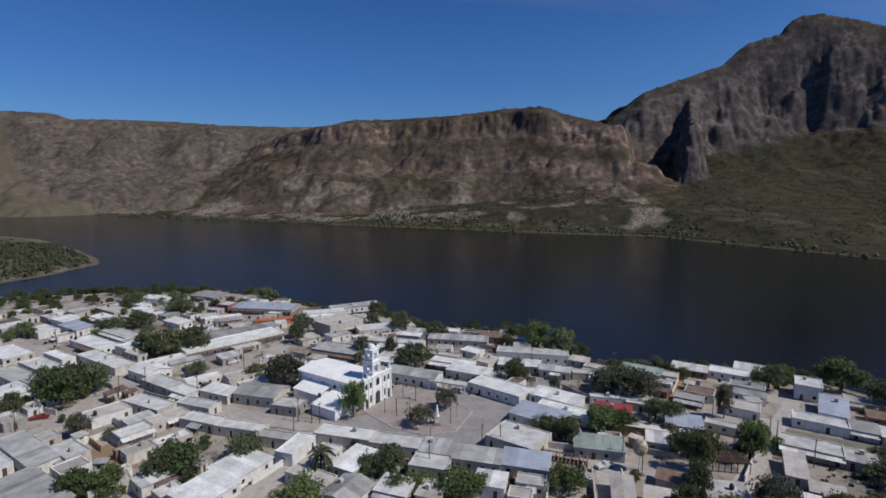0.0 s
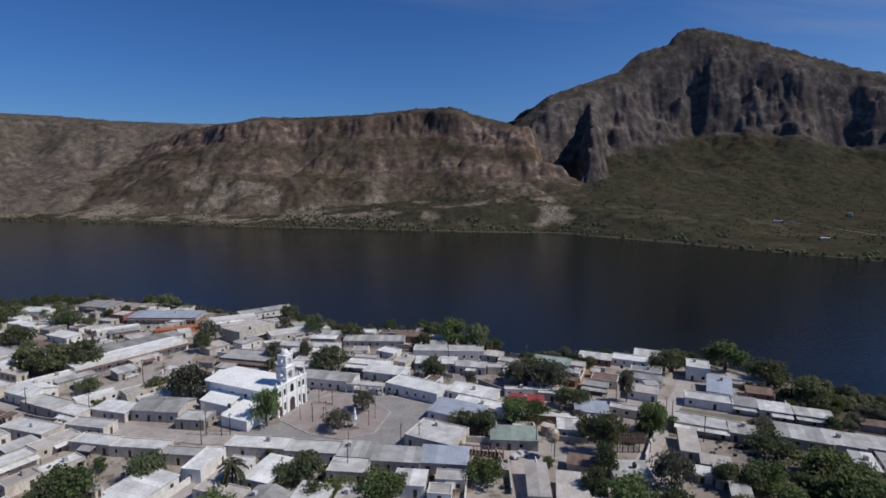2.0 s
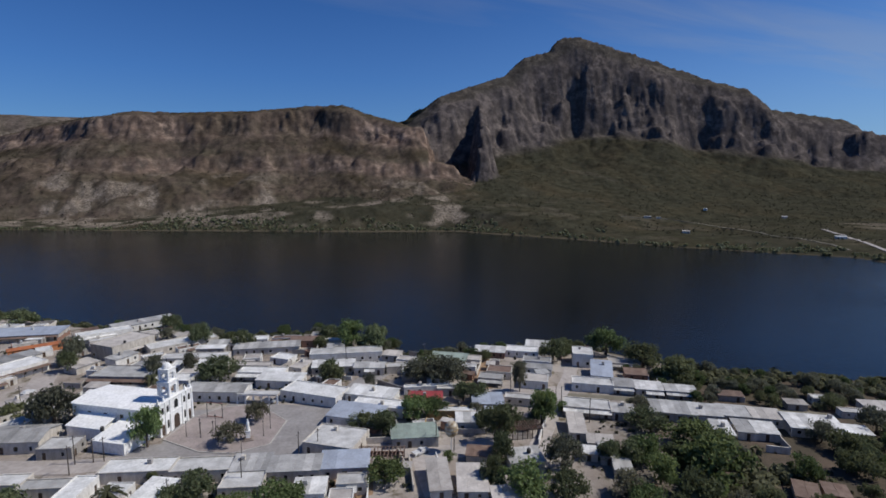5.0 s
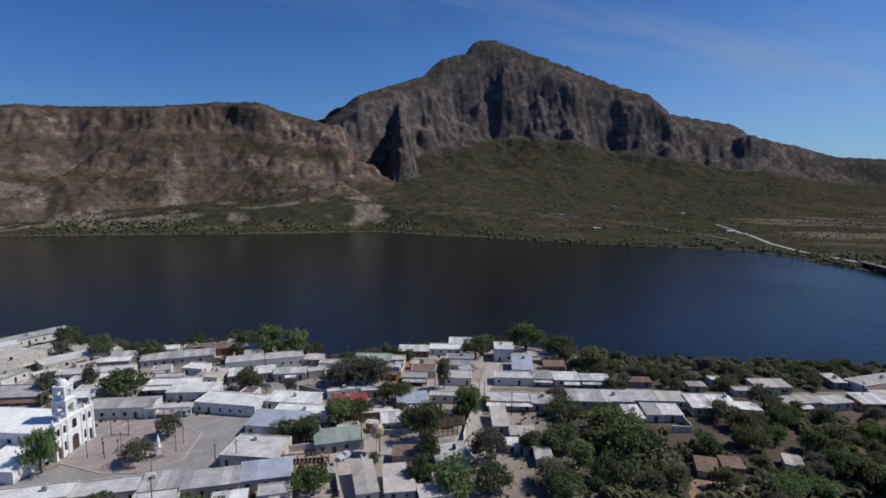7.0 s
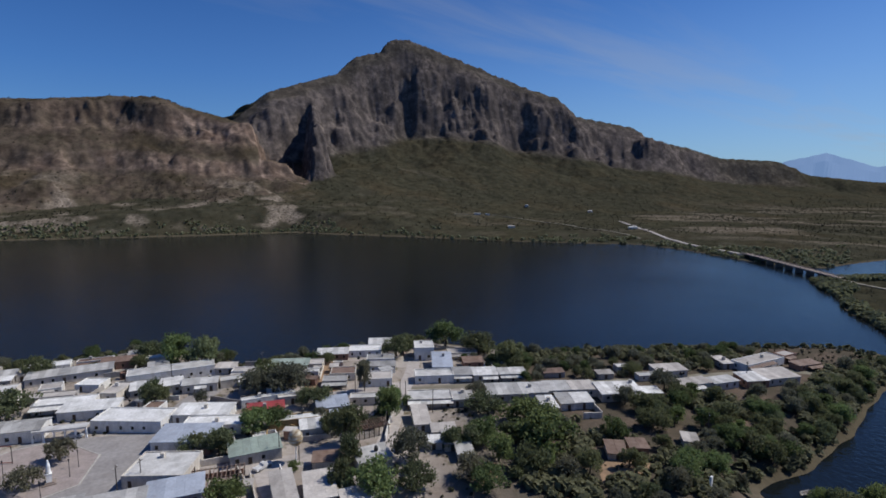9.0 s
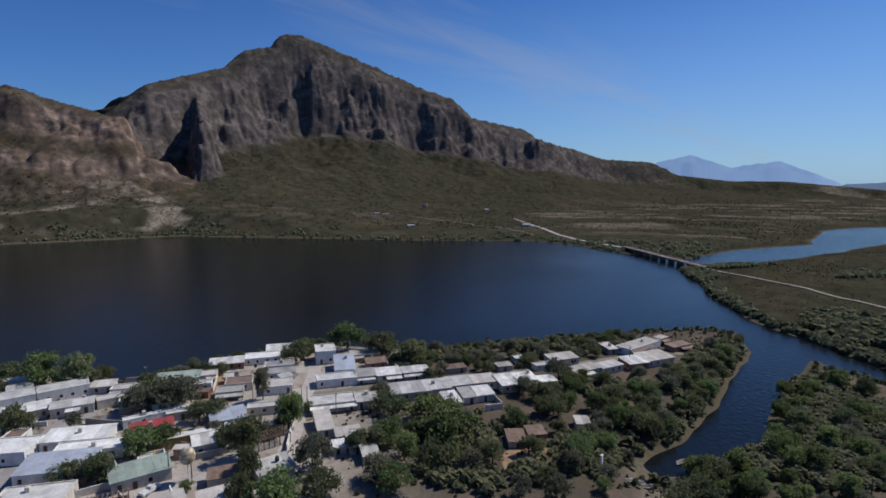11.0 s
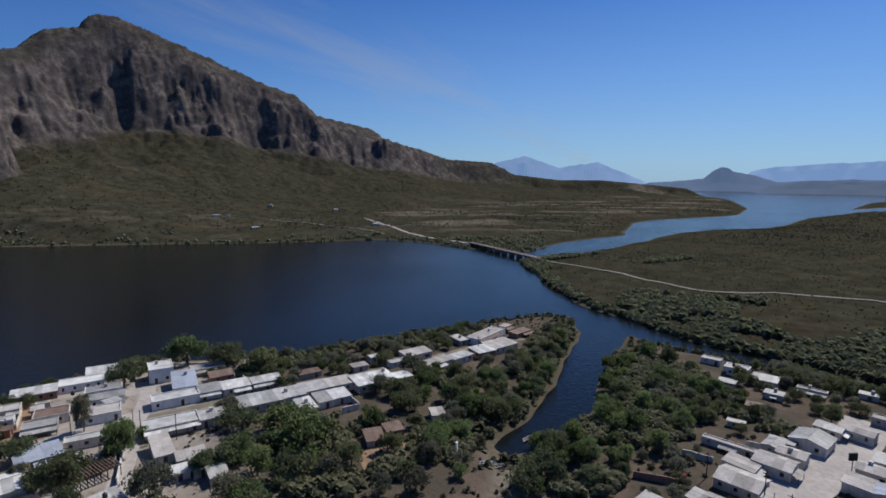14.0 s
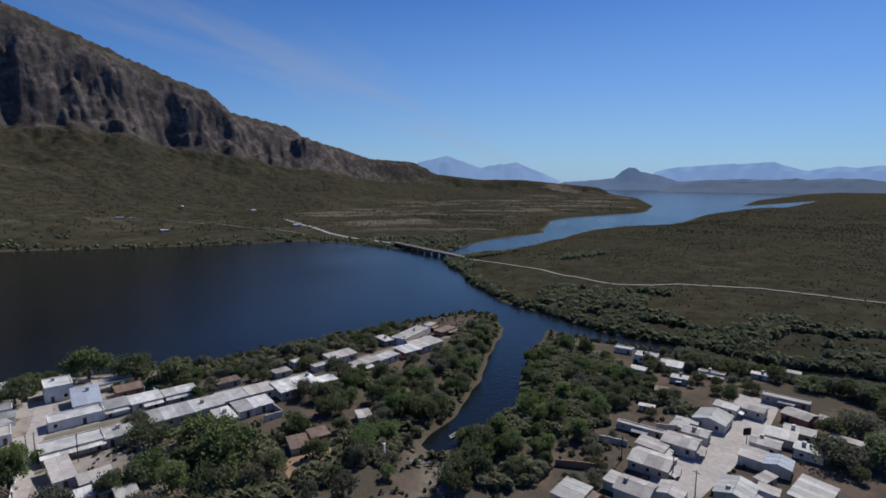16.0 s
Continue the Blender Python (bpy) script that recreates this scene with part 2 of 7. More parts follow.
def lay_of_land(px, py):
    """Heights and geology (cliff, scrub, pale gravel, redness) at points of the plan."""
    wob = (fractal(px, py, 60, 3, 3) - 0.5) * 22
    far_wob = (fractal(px, py, 22, 2, 8) - 0.5) * 7
    town = inland(px, py, TOWN_SHORE) + far_wob
    road = inland(px, py, ROAD_SHORE) + wob * 0.6
    north = inland(px, py, NORTH_SHORE) + wob * 0.5
    left = inland(px, py, LEFT_SHORE) + wob * 0.5
    far = inland(px, py, FAR_SHORE)
    z = np.maximum.reduce([
        LAKE + np.clip(town * 0.28, -5, 4),
        LAKE + np.where(road > 0, np.clip(road * 0.10, 0, 4) + np.clip(road - 60, 0, 600) * 0.012, np.clip(road * 0.2, -5, 0)),
        LAKE + np.where(north > 0, np.clip(north * 0.10, 0, 6) + np.clip(north - 60, 0, 900) * 0.022, np.clip(north * 0.2, -5, 0)),
        LAKE + np.clip(left * 0.08, -5, 7),
        LAKE + np.clip(far * 0.08, -5, 10)])
    plain = np.maximum.reduce([road, north, left]) > 12
    z = z + np.where(plain, (fractal(px, py, 45, 4, 21) - 0.4) * 5 * step(np.maximum(road, north), 12, 90), 0)
    cliff, red = np.zeros(px.shape), np.zeros(px.shape)
    bend = (fractal(px, py, 130, 3, 81) - 0.5) * 130
    butt = fractal(px + bend, py - bend * 0.6, 130, 5, 31, True)
    broad = fractal(px - bend * 0.7, py + bend, 240, 4, 33, True)
    fine = fractal(px, py, 17, 3, 37, True)
    blot = fractal(px, py, 150, 5, 43)
    grit = fractal(px, py, 9, 2, 47)
    # the flanks start at the water's edge
    cap = LAKE + 0.5 + np.where(north > 0, north * 0.16 + north * north * 0.0042, north)
    # the reddish mesa: a rim of cliffs, a slope with a second band, a bench by the water
    d, top, s, side = near_line(px, py, MESA)
    front = (side < 0) | (s > MESA_LONG - 2)
    w = d + (broad - 0.55) * 56 + (butt - 0.55) * 44 + (blot - 0.5) * 110 + (fine - 0.5) * 15 + (grit - 0.5) * 6
    prof = np.interp(w, (-40, 0, 34, 66, 112, 146, 170, 260, 330, 420), (1.0, 1.0, 0.95, 0.76, 0.63, 0.55, 0.45, 0.24, 0.10, 0.0))
    m = np.where(front, (top + 14) * prof - 14 + ((fine - 0.5) * 6 + (grit - 0.5) * 5) * prof, (top + 14) * np.interp(d, (0, 60, 500), (1, 0.97, 0.0)) - 14)
    m = np.minimum(m, cap)
    rim = np.maximum(step(w, 22, 44) * (1 - step(w, 66, 100)), 0.75 * step(w, 136, 150) * (1 - step(w, 170, 196)))
    cliff = np.where(front & (m > z), rim * (0.35 + 0.65 * step(blot, 0.36, 0.56)), cliff)
    red = np.where(m > z, 1.0, red)
    z = np.maximum(z, m)
    # the great peak: broken cliffs above a long green talus slope
    d, top, s, side = near_line(px, py, PEAK)
    front = (side < 0) | (s < 1)
    w = d + ((broad - 0.55) * 92 + (butt - 0.55) * 46 + (blot - 0.5) * 150) * step(d, 14, 110) * (1 - 0.62 * step(d, 170, 320)) + (fine - 0.5) * 15 * step(d, 4, 40) + (grit - 0.5) * 6 * step(d, 2, 20)
    prof = np.interp(w, (0, 30, 58, 84, 104, 134, 200, 400, 720), (1.0, 0.93, 0.83, 0.66, 0.57, 0.45, 0.36, 0.165, 0.0))
    m = np.where(front, (top + 10) * prof - 10 + ((fine - 0.5) * 8 + (grit - 0.5) * 8) * prof * (top / 400), (top + 10) * np.interp(d, (0, 250, 1200), (1, 0.7, 0.0)) - 10)
    m = m + bluff_step(m, blot) * step(d, 10, 40) * (1 - step(w, 120, 190))
    m = np.minimum(m, cap)
    bluff = np.maximum(0.55, step(w, 12, 44)) * (1 - step(w, 118, 168)) * step(top, 90, 190)
    cliff = np.where(front & (m >= z), bluff, cliff)
    red = np.where(m >= z, 0.12, red)
    z = np.maximum(z, m)
    # two rock spurs that close in a shaded alcove at the foot of the peak
    for spur in (SPUR_WEST, SPUR_EAST):
        d, top, s, side = near_line(px, py, spur)
        m = top * np.interp(d + (fine - 0.5) * 16 + (grit - 0.5) * 8, (0, 10, 22, 30, 70, 150), (1.0, 0.95, 0.66, 0.5, 0.22, -0.1))
        cliff = np.where(m > z, np.maximum(cliff, 1 - step(d, 24, 44)), cliff)
        z = np.maximum(z, m)
    d, floor, s, side = near_line(px, py, ALCOVE)
    hollow = floor + np.interp(d + (fine - 0.5) * 7, (0, 44, 50, 58, 66), (0, 4, 80, 140, 500))
    cliff = np.where(hollow < z, np.maximum(cliff, step(d, 30, 44)), cliff)
    z = np.where(s > 20, np.minimum(z, hollow), z)
    # hills to the west, soft and dry; distance haze is put into their greyed tone
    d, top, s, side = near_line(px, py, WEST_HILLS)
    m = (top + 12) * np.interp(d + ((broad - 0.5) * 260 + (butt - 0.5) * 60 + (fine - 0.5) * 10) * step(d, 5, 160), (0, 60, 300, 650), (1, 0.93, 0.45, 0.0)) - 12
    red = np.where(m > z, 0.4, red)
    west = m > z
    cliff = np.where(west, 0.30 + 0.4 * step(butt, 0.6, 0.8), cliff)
    z = np.maximum(z, m)
    dry = np.maximum.reduce([town, road, north, left, far])
    scrub = step(fractal(px, py, 90, 4, 51), 0.38, 0.62) * np.where(west, 0.12, 1.0)
    gravel = step(fractal(px, py, 38, 4, 61), 0.52, 0.68) * step(north, 8, 60) * (1 - step(north, 150, 330)) * (1 - cliff)
    gravel = np.where(px < 330, np.maximum(gravel, step(fractal(px, py, 34, 4, 63), 0.46, 0.58) * step(north, 12, 34) * (1 - step(north, 60, 130)) * (1 - cliff)), np.maximum(0.18 * gravel, 0.6 * step(fractal((px * 0.6 - py * 0.8) * 0.22, px * 0.8 + py * 0.6, 44, 4, 67), 0.54, 0.66) * step(px, 560, 760) * step(north, 14, 50) * (1 - step(north, 330, 560)) * (1 - cliff)))
    # on the west hills the pale tone is haze put into the colour
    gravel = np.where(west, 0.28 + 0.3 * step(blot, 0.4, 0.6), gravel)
    gravel = np.where((left > 0) & (north < 0), 0.42 + 0.4 * (1 - step(left, 4, 18)), gravel)
    mud = (1 - step(near_line(px, py, CREEK_BED)[0] + (fine - 0.5) * 9, 3, 9))
    z = z - 1.2 * mud * step(town, 0, 6)
    return z, dry, cliff, scrub, gravel, red, step(town, 2, 8), mud


def land_mesh():
    fine_az = np.arange(-44, 117, 0.165)
    az = np.radians(np.concatenate([fine_az, np.arange(118, 316, 3.0)]))
    r = np.concatenate([[0.02], np.arange(3, 60, 6.0), np.arange(60, 350, 3.5), np.arange(350, 740, 9.0), np.arange(740, 1620, 5.0),
                        np.arange(1620, 2500, 16.0), np.arange(2500, 4960, 65.0)])
    aa, rr = np.meshgrid(az, r, indexing="ij")
    px, py = (np.sin(aa) * rr).ravel(), (np.cos(aa) * rr).ravel()
    z, dry, cliff, scrub, gravel, red, town, mud = lay_of_land(px, py)
    na, nr = len(az), len(r)
    i, j = np.meshgrid(np.arange(na), np.arange(nr - 1), indexing="ij")
    k = (i + 1) % na
    quads = np.stack([i * nr + j, i * nr + j + 1, k * nr + j + 1, k * nr + j], -1).reshape(-1, 4)
    me = bpy.data.meshes.new("ground")
    me.vertices.add(len(px))
    me.vertices.foreach_set("co", np.stack([px, py, z], 1).astype(np.float32).ravel())
    me.loops.add(quads.size)
    me.loops.foreach_set("vertex_index", quads.astype(np.int32)[:, ::-1].ravel())
    me.polygons.add(len(quads))
    me.polygons.foreach_set("loop_start", np.arange(0, quads.size, 4, dtype=np.int32))
    me.polygons.foreach_set("loop_total", np.full(len(quads), 4, dtype=np.int32))
    me.polygons.foreach_set("use_smooth", np.ones(len(quads), bool))
    me.update(calc_edges=True)
    for name, values in (("cliff", cliff), ("scrub", scrub), ("gravel", gravel), ("red", red), ("dry", dry), ("town", town), ("mud", mud)):
        a = me.attributes.new(name, "FLOAT", "POINT")
        a.data.foreach_set("value", values.astype(np.float32))
    return me


def land_material():
    m = bpy.data.materials.new("land")
    m.use_nodes = True
    n, l = m.node_tree.nodes, m.node_tree.links
    b = n["Principled BSDF"]
    b.inputs["Roughness"].default_value = 0.95
    b.inputs["Specular IOR Level"].default_value = 0.0
    geo = n.new("ShaderNodeNewGeometry")

    def attr(name):
        a = n.new("ShaderNodeAttribute")
        a.attribute_name = name
        return a.outputs["Fac"]

    def noisy(scale, detail=5, rough=0.6, stretch=None):
        t = n.new("ShaderNodeTexNoise")
        t.inputs["Scale"].default_value, t.inputs["Detail"].default_value, t.inputs["Roughness"].default_value = scale, detail, rough
        if stretch:
            mp = n.new("ShaderNodeMapping")
            mp.inputs["Scale"].default_value = stretch
            l.new(geo.outputs["Position"], mp.inputs[0])
            l.new(mp.outputs[0], t.inputs["Vector"])
        else:
            l.new(geo.outputs["Position"], t.inputs["Vector"])
        return t.outputs["Fac"]

    def ramp(x, a, b2, lo=0.0, hi=1.0):
        t = n.new("ShaderNodeMapRange")
        for k, v in zip((1, 2, 3, 4), (a, b2, lo, hi)):
            t.inputs[k].default_value = v
        l.new(x, t.inputs[0])
        return t.outputs[0]

    def blend(f, a, b2, kind="MIX"):
        t = n.new("ShaderNodeMix")
        t.data_type, t.blend_type = "RGBA", kind
        for k, v in ((0, f), (6, a), (7, b2)):
            if isinstance(v, (tuple, float)):
                t.inputs[k].default_value = (*v, 1) if isinstance(v, tuple) else v
            else:
                l.new(v, t.inputs[k])
        return t.outputs[2]

    red, cliff, scrub, gravel, dry = (attr(k) for k in ("red", "cliff", "scrub", "gravel", "dry"))
    soil = blend(red, (0.044, 0.042, 0.026), (0.112, 0.084, 0.067))
    soil = blend(ramp(noisy(0.025), 0.4, 0.65, 0.0, 0.5), soil, (0.062, 0.058, 0.036))
    soil = blend(ramp(noisy(0.009, 4, 0.55), 0.50, 0.62, 0.0, 0.7), soil, (0.066, 0.050, 0.031))
    green = blend(ramp(noisy(0.05), 0.35, 0.65), (0.037, 0.037, 0.025), (0.044, 0.043, 0.031))
    green = blend(ramp(noisy(0.011, 4, 0.55), 0.48, 0.64, 0.0, 0.65), green, (0.053, 0.046, 0.029))
    cover = blend(ramp(noisy(0.11, 6, 0.7), 0.42, 0.56), soil, green)
    cover = blend(ramp(scrub, 0.0, 1.0, 0.25, 0.8), cover, green)
    cover = blend(ramp(red, 0.5, 1.0, 0.0, 0.62), cover, soil)
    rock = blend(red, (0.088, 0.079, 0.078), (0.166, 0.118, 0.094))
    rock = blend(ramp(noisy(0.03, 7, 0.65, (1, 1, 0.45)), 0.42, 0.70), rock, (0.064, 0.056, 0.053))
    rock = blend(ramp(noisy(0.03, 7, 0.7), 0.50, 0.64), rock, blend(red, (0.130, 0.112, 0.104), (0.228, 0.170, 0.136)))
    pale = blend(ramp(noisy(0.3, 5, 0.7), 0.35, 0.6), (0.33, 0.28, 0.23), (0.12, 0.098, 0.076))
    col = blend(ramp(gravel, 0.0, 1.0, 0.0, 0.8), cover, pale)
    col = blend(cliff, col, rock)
    # level beds in the reddish rock
    beds = ramp(noisy(0.05, 5, 0.6, (0.07, 0.07, 1.0)), 0.36, 0.64, 0.84, 1.16)
    col = blend(ramp(red, 0.45, 0.95, 0.0, 0.8), col, blend(1.0, col, beds, "MULTIPLY"))
    # mottling by stones, cracks and single shrubs
    speck = ramp(noisy(0.06, 8, 0.72), 0.36, 0.64, 0.66, 1.30)
    col = blend(1.0, col, speck, "MULTIPLY")
    crack = ramp(noisy(0.022, 6, 0.7, (1, 1, 0.5)), 0.32, 0.46, 0.50, 1.0)
    col = blend(ramp(red, 0.3, 0.9, 0.25, 0.9), col, blend(1.0, col, crack, "MULTIPLY"))
    # the dry earth of the town
    earth = blend(ramp(noisy(0.06, 5), 0.4, 0.62), (0.37, 0.335, 0.305), (0.27, 0.23, 0.20))
    earth = blend(ramp(noisy(0.14, 6, 0.7), 0.52, 0.66), earth, (0.10, 0.085, 0.05))
    sep = n.new("ShaderNodeSeparateXYZ")
    l.new(geo.outputs["Position"], sep.inputs[0])
    floor = blend(ramp(noisy(0.05, 5), 0.47, 0.60), (0.085, 0.073, 0.056), (0.130, 0.100, 0.080))
    bear = n.new("ShaderNodeMath")
    bear.operation = "SUBTRACT"
    l.new(sep.outputs["X"], bear.inputs[0])
    l.new(sep.outputs["Y"], bear.inputs[1])
    earth = blend(ramp(bear.outputs[0], -40.0, 10.0), earth, floor)
    col = blend(attr("town"), col, earth)
    col = blend(ramp(attr("mud"), 0.0, 1.0, 0.0, 0.85), col, blend(ramp(noisy(0.4, 5), 0.4, 0.6), (0.20, 0.175, 0.145), (0.135, 0.115, 0.092)))
    # mud at the water's edge
    col = blend(ramp(dry, 1.0, 7.0, 0.7, 0.0), col, (0.12, 0.10, 0.07))
    l.new(col, b.inputs["Base Color"])
    bp = n.new("ShaderNodeBump")
    bp.inputs["Distance"].default_value, bp.inputs["Strength"].default_value = 2.5, 0.5
    l.new(noisy(0.12, 8, 0.7), bp.inputs["Height"])
    l.new(bp.outputs[0], b.inputs["Normal"])
    return m


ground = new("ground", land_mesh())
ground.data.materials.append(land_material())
tagged(ground, "dry earth, scrub slopes and broken rock cliffs round the lake", "ground", kind="structure")


def water_material():
    m = bpy.data.materials.new("lake_water")
    m.use_nodes = True
    n, l = m.node_tree.nodes, m.node_tree.links
    b = n["Principled BSDF"]
    b.inputs["Base Color"].default_value = (0.007, 0.009, 0.010, 1)
    b.inputs["Specular IOR Level"].default_value = 0.28
    b.inputs["Roughness"].default_value, b.inputs["IOR"].default_value = 0.12, 1.333
    geo = n.new("ShaderNodeNewGeometry")
    a, c = n.new("ShaderNodeTexNoise"), n.new("ShaderNodeTexNoise")
    a.inputs["Scale"].default_value, a.inputs["Detail"].default_value = 0.5, 3
    c.inputs["Scale"].default_value, c.inputs["Detail"].default_value = 0.006, 3
    gust = n.new("ShaderNodeMapRange")
    gust.inputs[1].default_value, gust.inputs[2].default_value = 0.35, 0.7
    gust.inputs[3].default_value, gust.inputs[4].default_value = 0.5, 1.0
    bp = n.new("ShaderNodeBump")
    bp.inputs["Distance"].default_value = 0.36
    l.new(geo.outputs["Position"], a.inputs["Vector"])
    l.new(geo.outputs["Position"], c.inputs["Vector"])
    l.new(c.outputs["Fac"], gust.inputs[0])
    l.new(gust.outputs[0], bp.inputs["Strength"])
    l.new(a.outputs["Fac"], bp.inputs["Height"])
    l.new(bp.outputs[0], b.inputs["Normal"])
    return m


def disc(name, z, radius, mat):
    bm = bmesh.new()
    bmesh.ops.create_circle(bm, cap_ends=True, segments=96, radius=radius)
    me = bpy.data.meshes.new(name)
    bm.to_mesh(me)
    bm.free()
    me.materials.append(mat)
    ob = new(name, me)
    ob.location.z = z
    return ob


lake = tagged(disc("lake", LAKE, 4940, water_material()), "dark blue lake water lightly ruffled by wind", "water", kind="structure")


def far_range(line, deep, tint, haze_glow):
    """A far mountain range, a low ridge of hills; blue distance haze is put into its colour."""
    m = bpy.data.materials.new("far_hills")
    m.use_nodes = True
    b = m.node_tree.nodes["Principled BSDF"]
    # distance haze painted in: a dim base under an even blue emission
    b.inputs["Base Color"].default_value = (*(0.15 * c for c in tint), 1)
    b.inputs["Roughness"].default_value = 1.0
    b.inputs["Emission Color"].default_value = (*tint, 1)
    b.inputs["Emission Strength"].default_value = haze_glow
    bm = bmesh.new()
    rows = []
    for p, q in zip(line, line[1:]):
        for k in range(14):
            f = k / 14
            x, y, z = (p[i] + f * (q[i] - p[i]) for i in range(3))
            z += (noise.noise((x * 0.006, y * 0.006, 1.7)) * 0.5 + noise.noise((x * 0.02, y * 0.02, 4.0)) * 0.25) * 26 * min(1, max(z, 0) / 120)
            out = Vector((x, y)).normalized()
            col = []
            for back, part_z in ((-deep, -6), (-deep * 0.55, z * 0.35), (-deep * 0.2, z * 0.78), (0, z), (deep * 0.4, z * 0.6)):
                w = noise.noise((x * 0.012, y * 0.012, back)) * deep * 0.12
                col.append(bm.verts.new((x + out.x * (back + w), y + out.y * (back + w), part_z)))
            rows.append(col)
    for a, c in zip(rows, rows[1:]):
        for k in range(4):
            bm.faces.new((a[k], c[k], c[k + 1], a[k + 1]))
    me = bpy.data.meshes.new("backdrop")
    bm.to_mesh(me)
    bm.free()
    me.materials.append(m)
    return tagged(new("backdrop", me), "distant mountain range with blue haze put into its colour", "mountains", kind="structure")


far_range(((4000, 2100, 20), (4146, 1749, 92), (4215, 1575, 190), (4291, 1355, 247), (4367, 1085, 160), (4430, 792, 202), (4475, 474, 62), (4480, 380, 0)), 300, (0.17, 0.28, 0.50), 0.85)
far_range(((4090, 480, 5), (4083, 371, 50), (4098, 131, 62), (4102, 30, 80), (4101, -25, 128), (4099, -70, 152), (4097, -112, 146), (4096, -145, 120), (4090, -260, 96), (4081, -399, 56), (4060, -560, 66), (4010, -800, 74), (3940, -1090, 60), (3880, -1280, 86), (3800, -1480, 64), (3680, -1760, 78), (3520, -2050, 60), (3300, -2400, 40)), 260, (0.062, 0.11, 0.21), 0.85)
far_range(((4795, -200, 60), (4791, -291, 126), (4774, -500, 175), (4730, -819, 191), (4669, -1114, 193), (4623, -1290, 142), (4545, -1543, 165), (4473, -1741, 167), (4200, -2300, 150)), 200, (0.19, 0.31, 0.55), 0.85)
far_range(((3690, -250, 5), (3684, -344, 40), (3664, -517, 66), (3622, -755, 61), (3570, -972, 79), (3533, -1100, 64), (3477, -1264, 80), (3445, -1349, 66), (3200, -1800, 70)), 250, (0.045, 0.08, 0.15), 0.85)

# ---- building blocks ----
def mesh_of(name, bm, mat):
    me = bpy.data.meshes.new(name)
    bm.to_mesh(me)
    bm.free()
    me.materials.append(mat)
    return me


def part(name, bm, mat, parent, label=""):
    """Links a bmesh as one mesh object under a thing or a part."""
    ob = new(name, bm if isinstance(bm, bpy.types.Mesh) else mesh_of(name, bm, mat))
    ob.parent = parent
    return tagged(ob, label)


def thing(name, m, label, category, group=""):
    ob = new(name)
    ob.empty_display_size = 0.5
    ob.matrix_world = m
    return tagged(ob, label, category, group)


def quad(bm, *pts):
    return bm.faces.new([bm.verts.new(p) for p in pts])


def box(bm, x0, y0, z0, x1, y1, z1):
    v = [bm.verts.new((x, y, z)) for z in (z0, z1) for y in (y0, y1) for x in (x0, x1)]
    for f in ((0, 2, 3, 1), (4, 5, 7, 6), (0, 1, 5, 4), (1, 3, 7, 5), (3, 2, 6, 7), (2, 0, 4, 6)):
        bm.faces.new([v[i] for i in f])


def wall_face(bm, p, q, h, holes, deep=0.22):
    """An upright wall from p to q, seen from its right side, with openings (u0, u1, z0, z1) that have reveals."""
    p, q = Vector(p), Vector(q)
    long = (q - p).length
    u = (q - p) / long
    inn = Vector((-u.y, u.x))
    us = sorted({0, long, *(k for o in holes for k in o[:2])})
    zs = sorted({0, h, *(k for o in holes for k in o[2:])})

    def at(a, z, b=0.0):
        c = p + u * a + inn * b
        return (c.x, c.y, z)
    for a, b in zip(us, us[1:]):
        for c, d in zip(zs, zs[1:]):
            mid = ((a + b) / 2, (c + d) / 2)
            if not any(o[0] < mid[0] < o[1] and o[2] < mid[1] < o[3] for o in holes):
                quad(bm, at(a, c), at(b, c), at(b, d), at(a, d))
    for a, b, c, d in holes:
        quad(bm, at(a, c), at(a, c, deep), at(a, d, deep), at(a, d))
        quad(bm, at(b, d), at(b, d, deep), at(b, c, deep), at(b, c))
        quad(bm, at(a, d), at(a, d, deep), at(b, d, deep), at(b, d))
        quad(bm, at(b, c), at(b, c, deep), at(a, c, deep), at(a, c))
    return at


ROOF_WORDS = {"light": "pale galvanised sheet", "white": "bright white-coated", "grey": "weathered grey sheet", "blue": "blue-grey sheet", "green": "faded green sheet",
              "red": "red-painted", "orange": "orange-tiled", "brown": "rusty brown sheet", "cream": "bare cement"}
WALL_WORDS = {"white": "whitewashed", "cream": "cream-plastered", "shade": "plain grey", "red": "brick-red", "orange": "orange-painted", "ochre": "ochre-painted", "brick": "raw brick"}
SHAPE_WORDS = {"flat": "flat parapet roof", "shed": "single-slope roof", "gable": "low gabled roof"}
pick = random.Random(7)


def sheet_roof(v, th):
    """One sloping roof of metal sheets, a single skin with raised seams; v: eave start, eave end, top end, top start."""
    bm = bmesh.new()
    n = (v[1] - v[0]).cross(v[3] - v[0]).normalized()
    mark = bm.faces.layers.float.new("sheet")
    tint = 0.0
    count = max(2, int((v[1] - v[0]).length / 1.9))
    seam = 0.04 / (v[1] - v[0]).length
    line = [(0.0, th)]
    for k in range(1, count):
        f = k / count
        line += [(f - seam, th), (f - seam * 0.7, th + 0.035), (f + seam * 0.7, th + 0.035), (f + seam, th)]
    line += [(1.0, th), (1.0, 0.0), (0.0, 0.0)]
    low = [bm.verts.new(v[0].lerp(v[1], f) + n * (0.03 + z)) for f, z in line]
    top = [bm.verts.new(v[3].lerp(v[2], f) + n * (0.03 + z)) for f, z in line]
    for k in range(len(line)):
        j = (k + 1) % len(line)
        f = bm.faces.new((low[k], low[j], top[j], top[k]))
        if k % 4 == 0:
            tint = pick.uniform(-1, 1)
        f[mark] = tint
    bm.faces.new(low[::-1])
    bm.faces.new(top)
    return bm


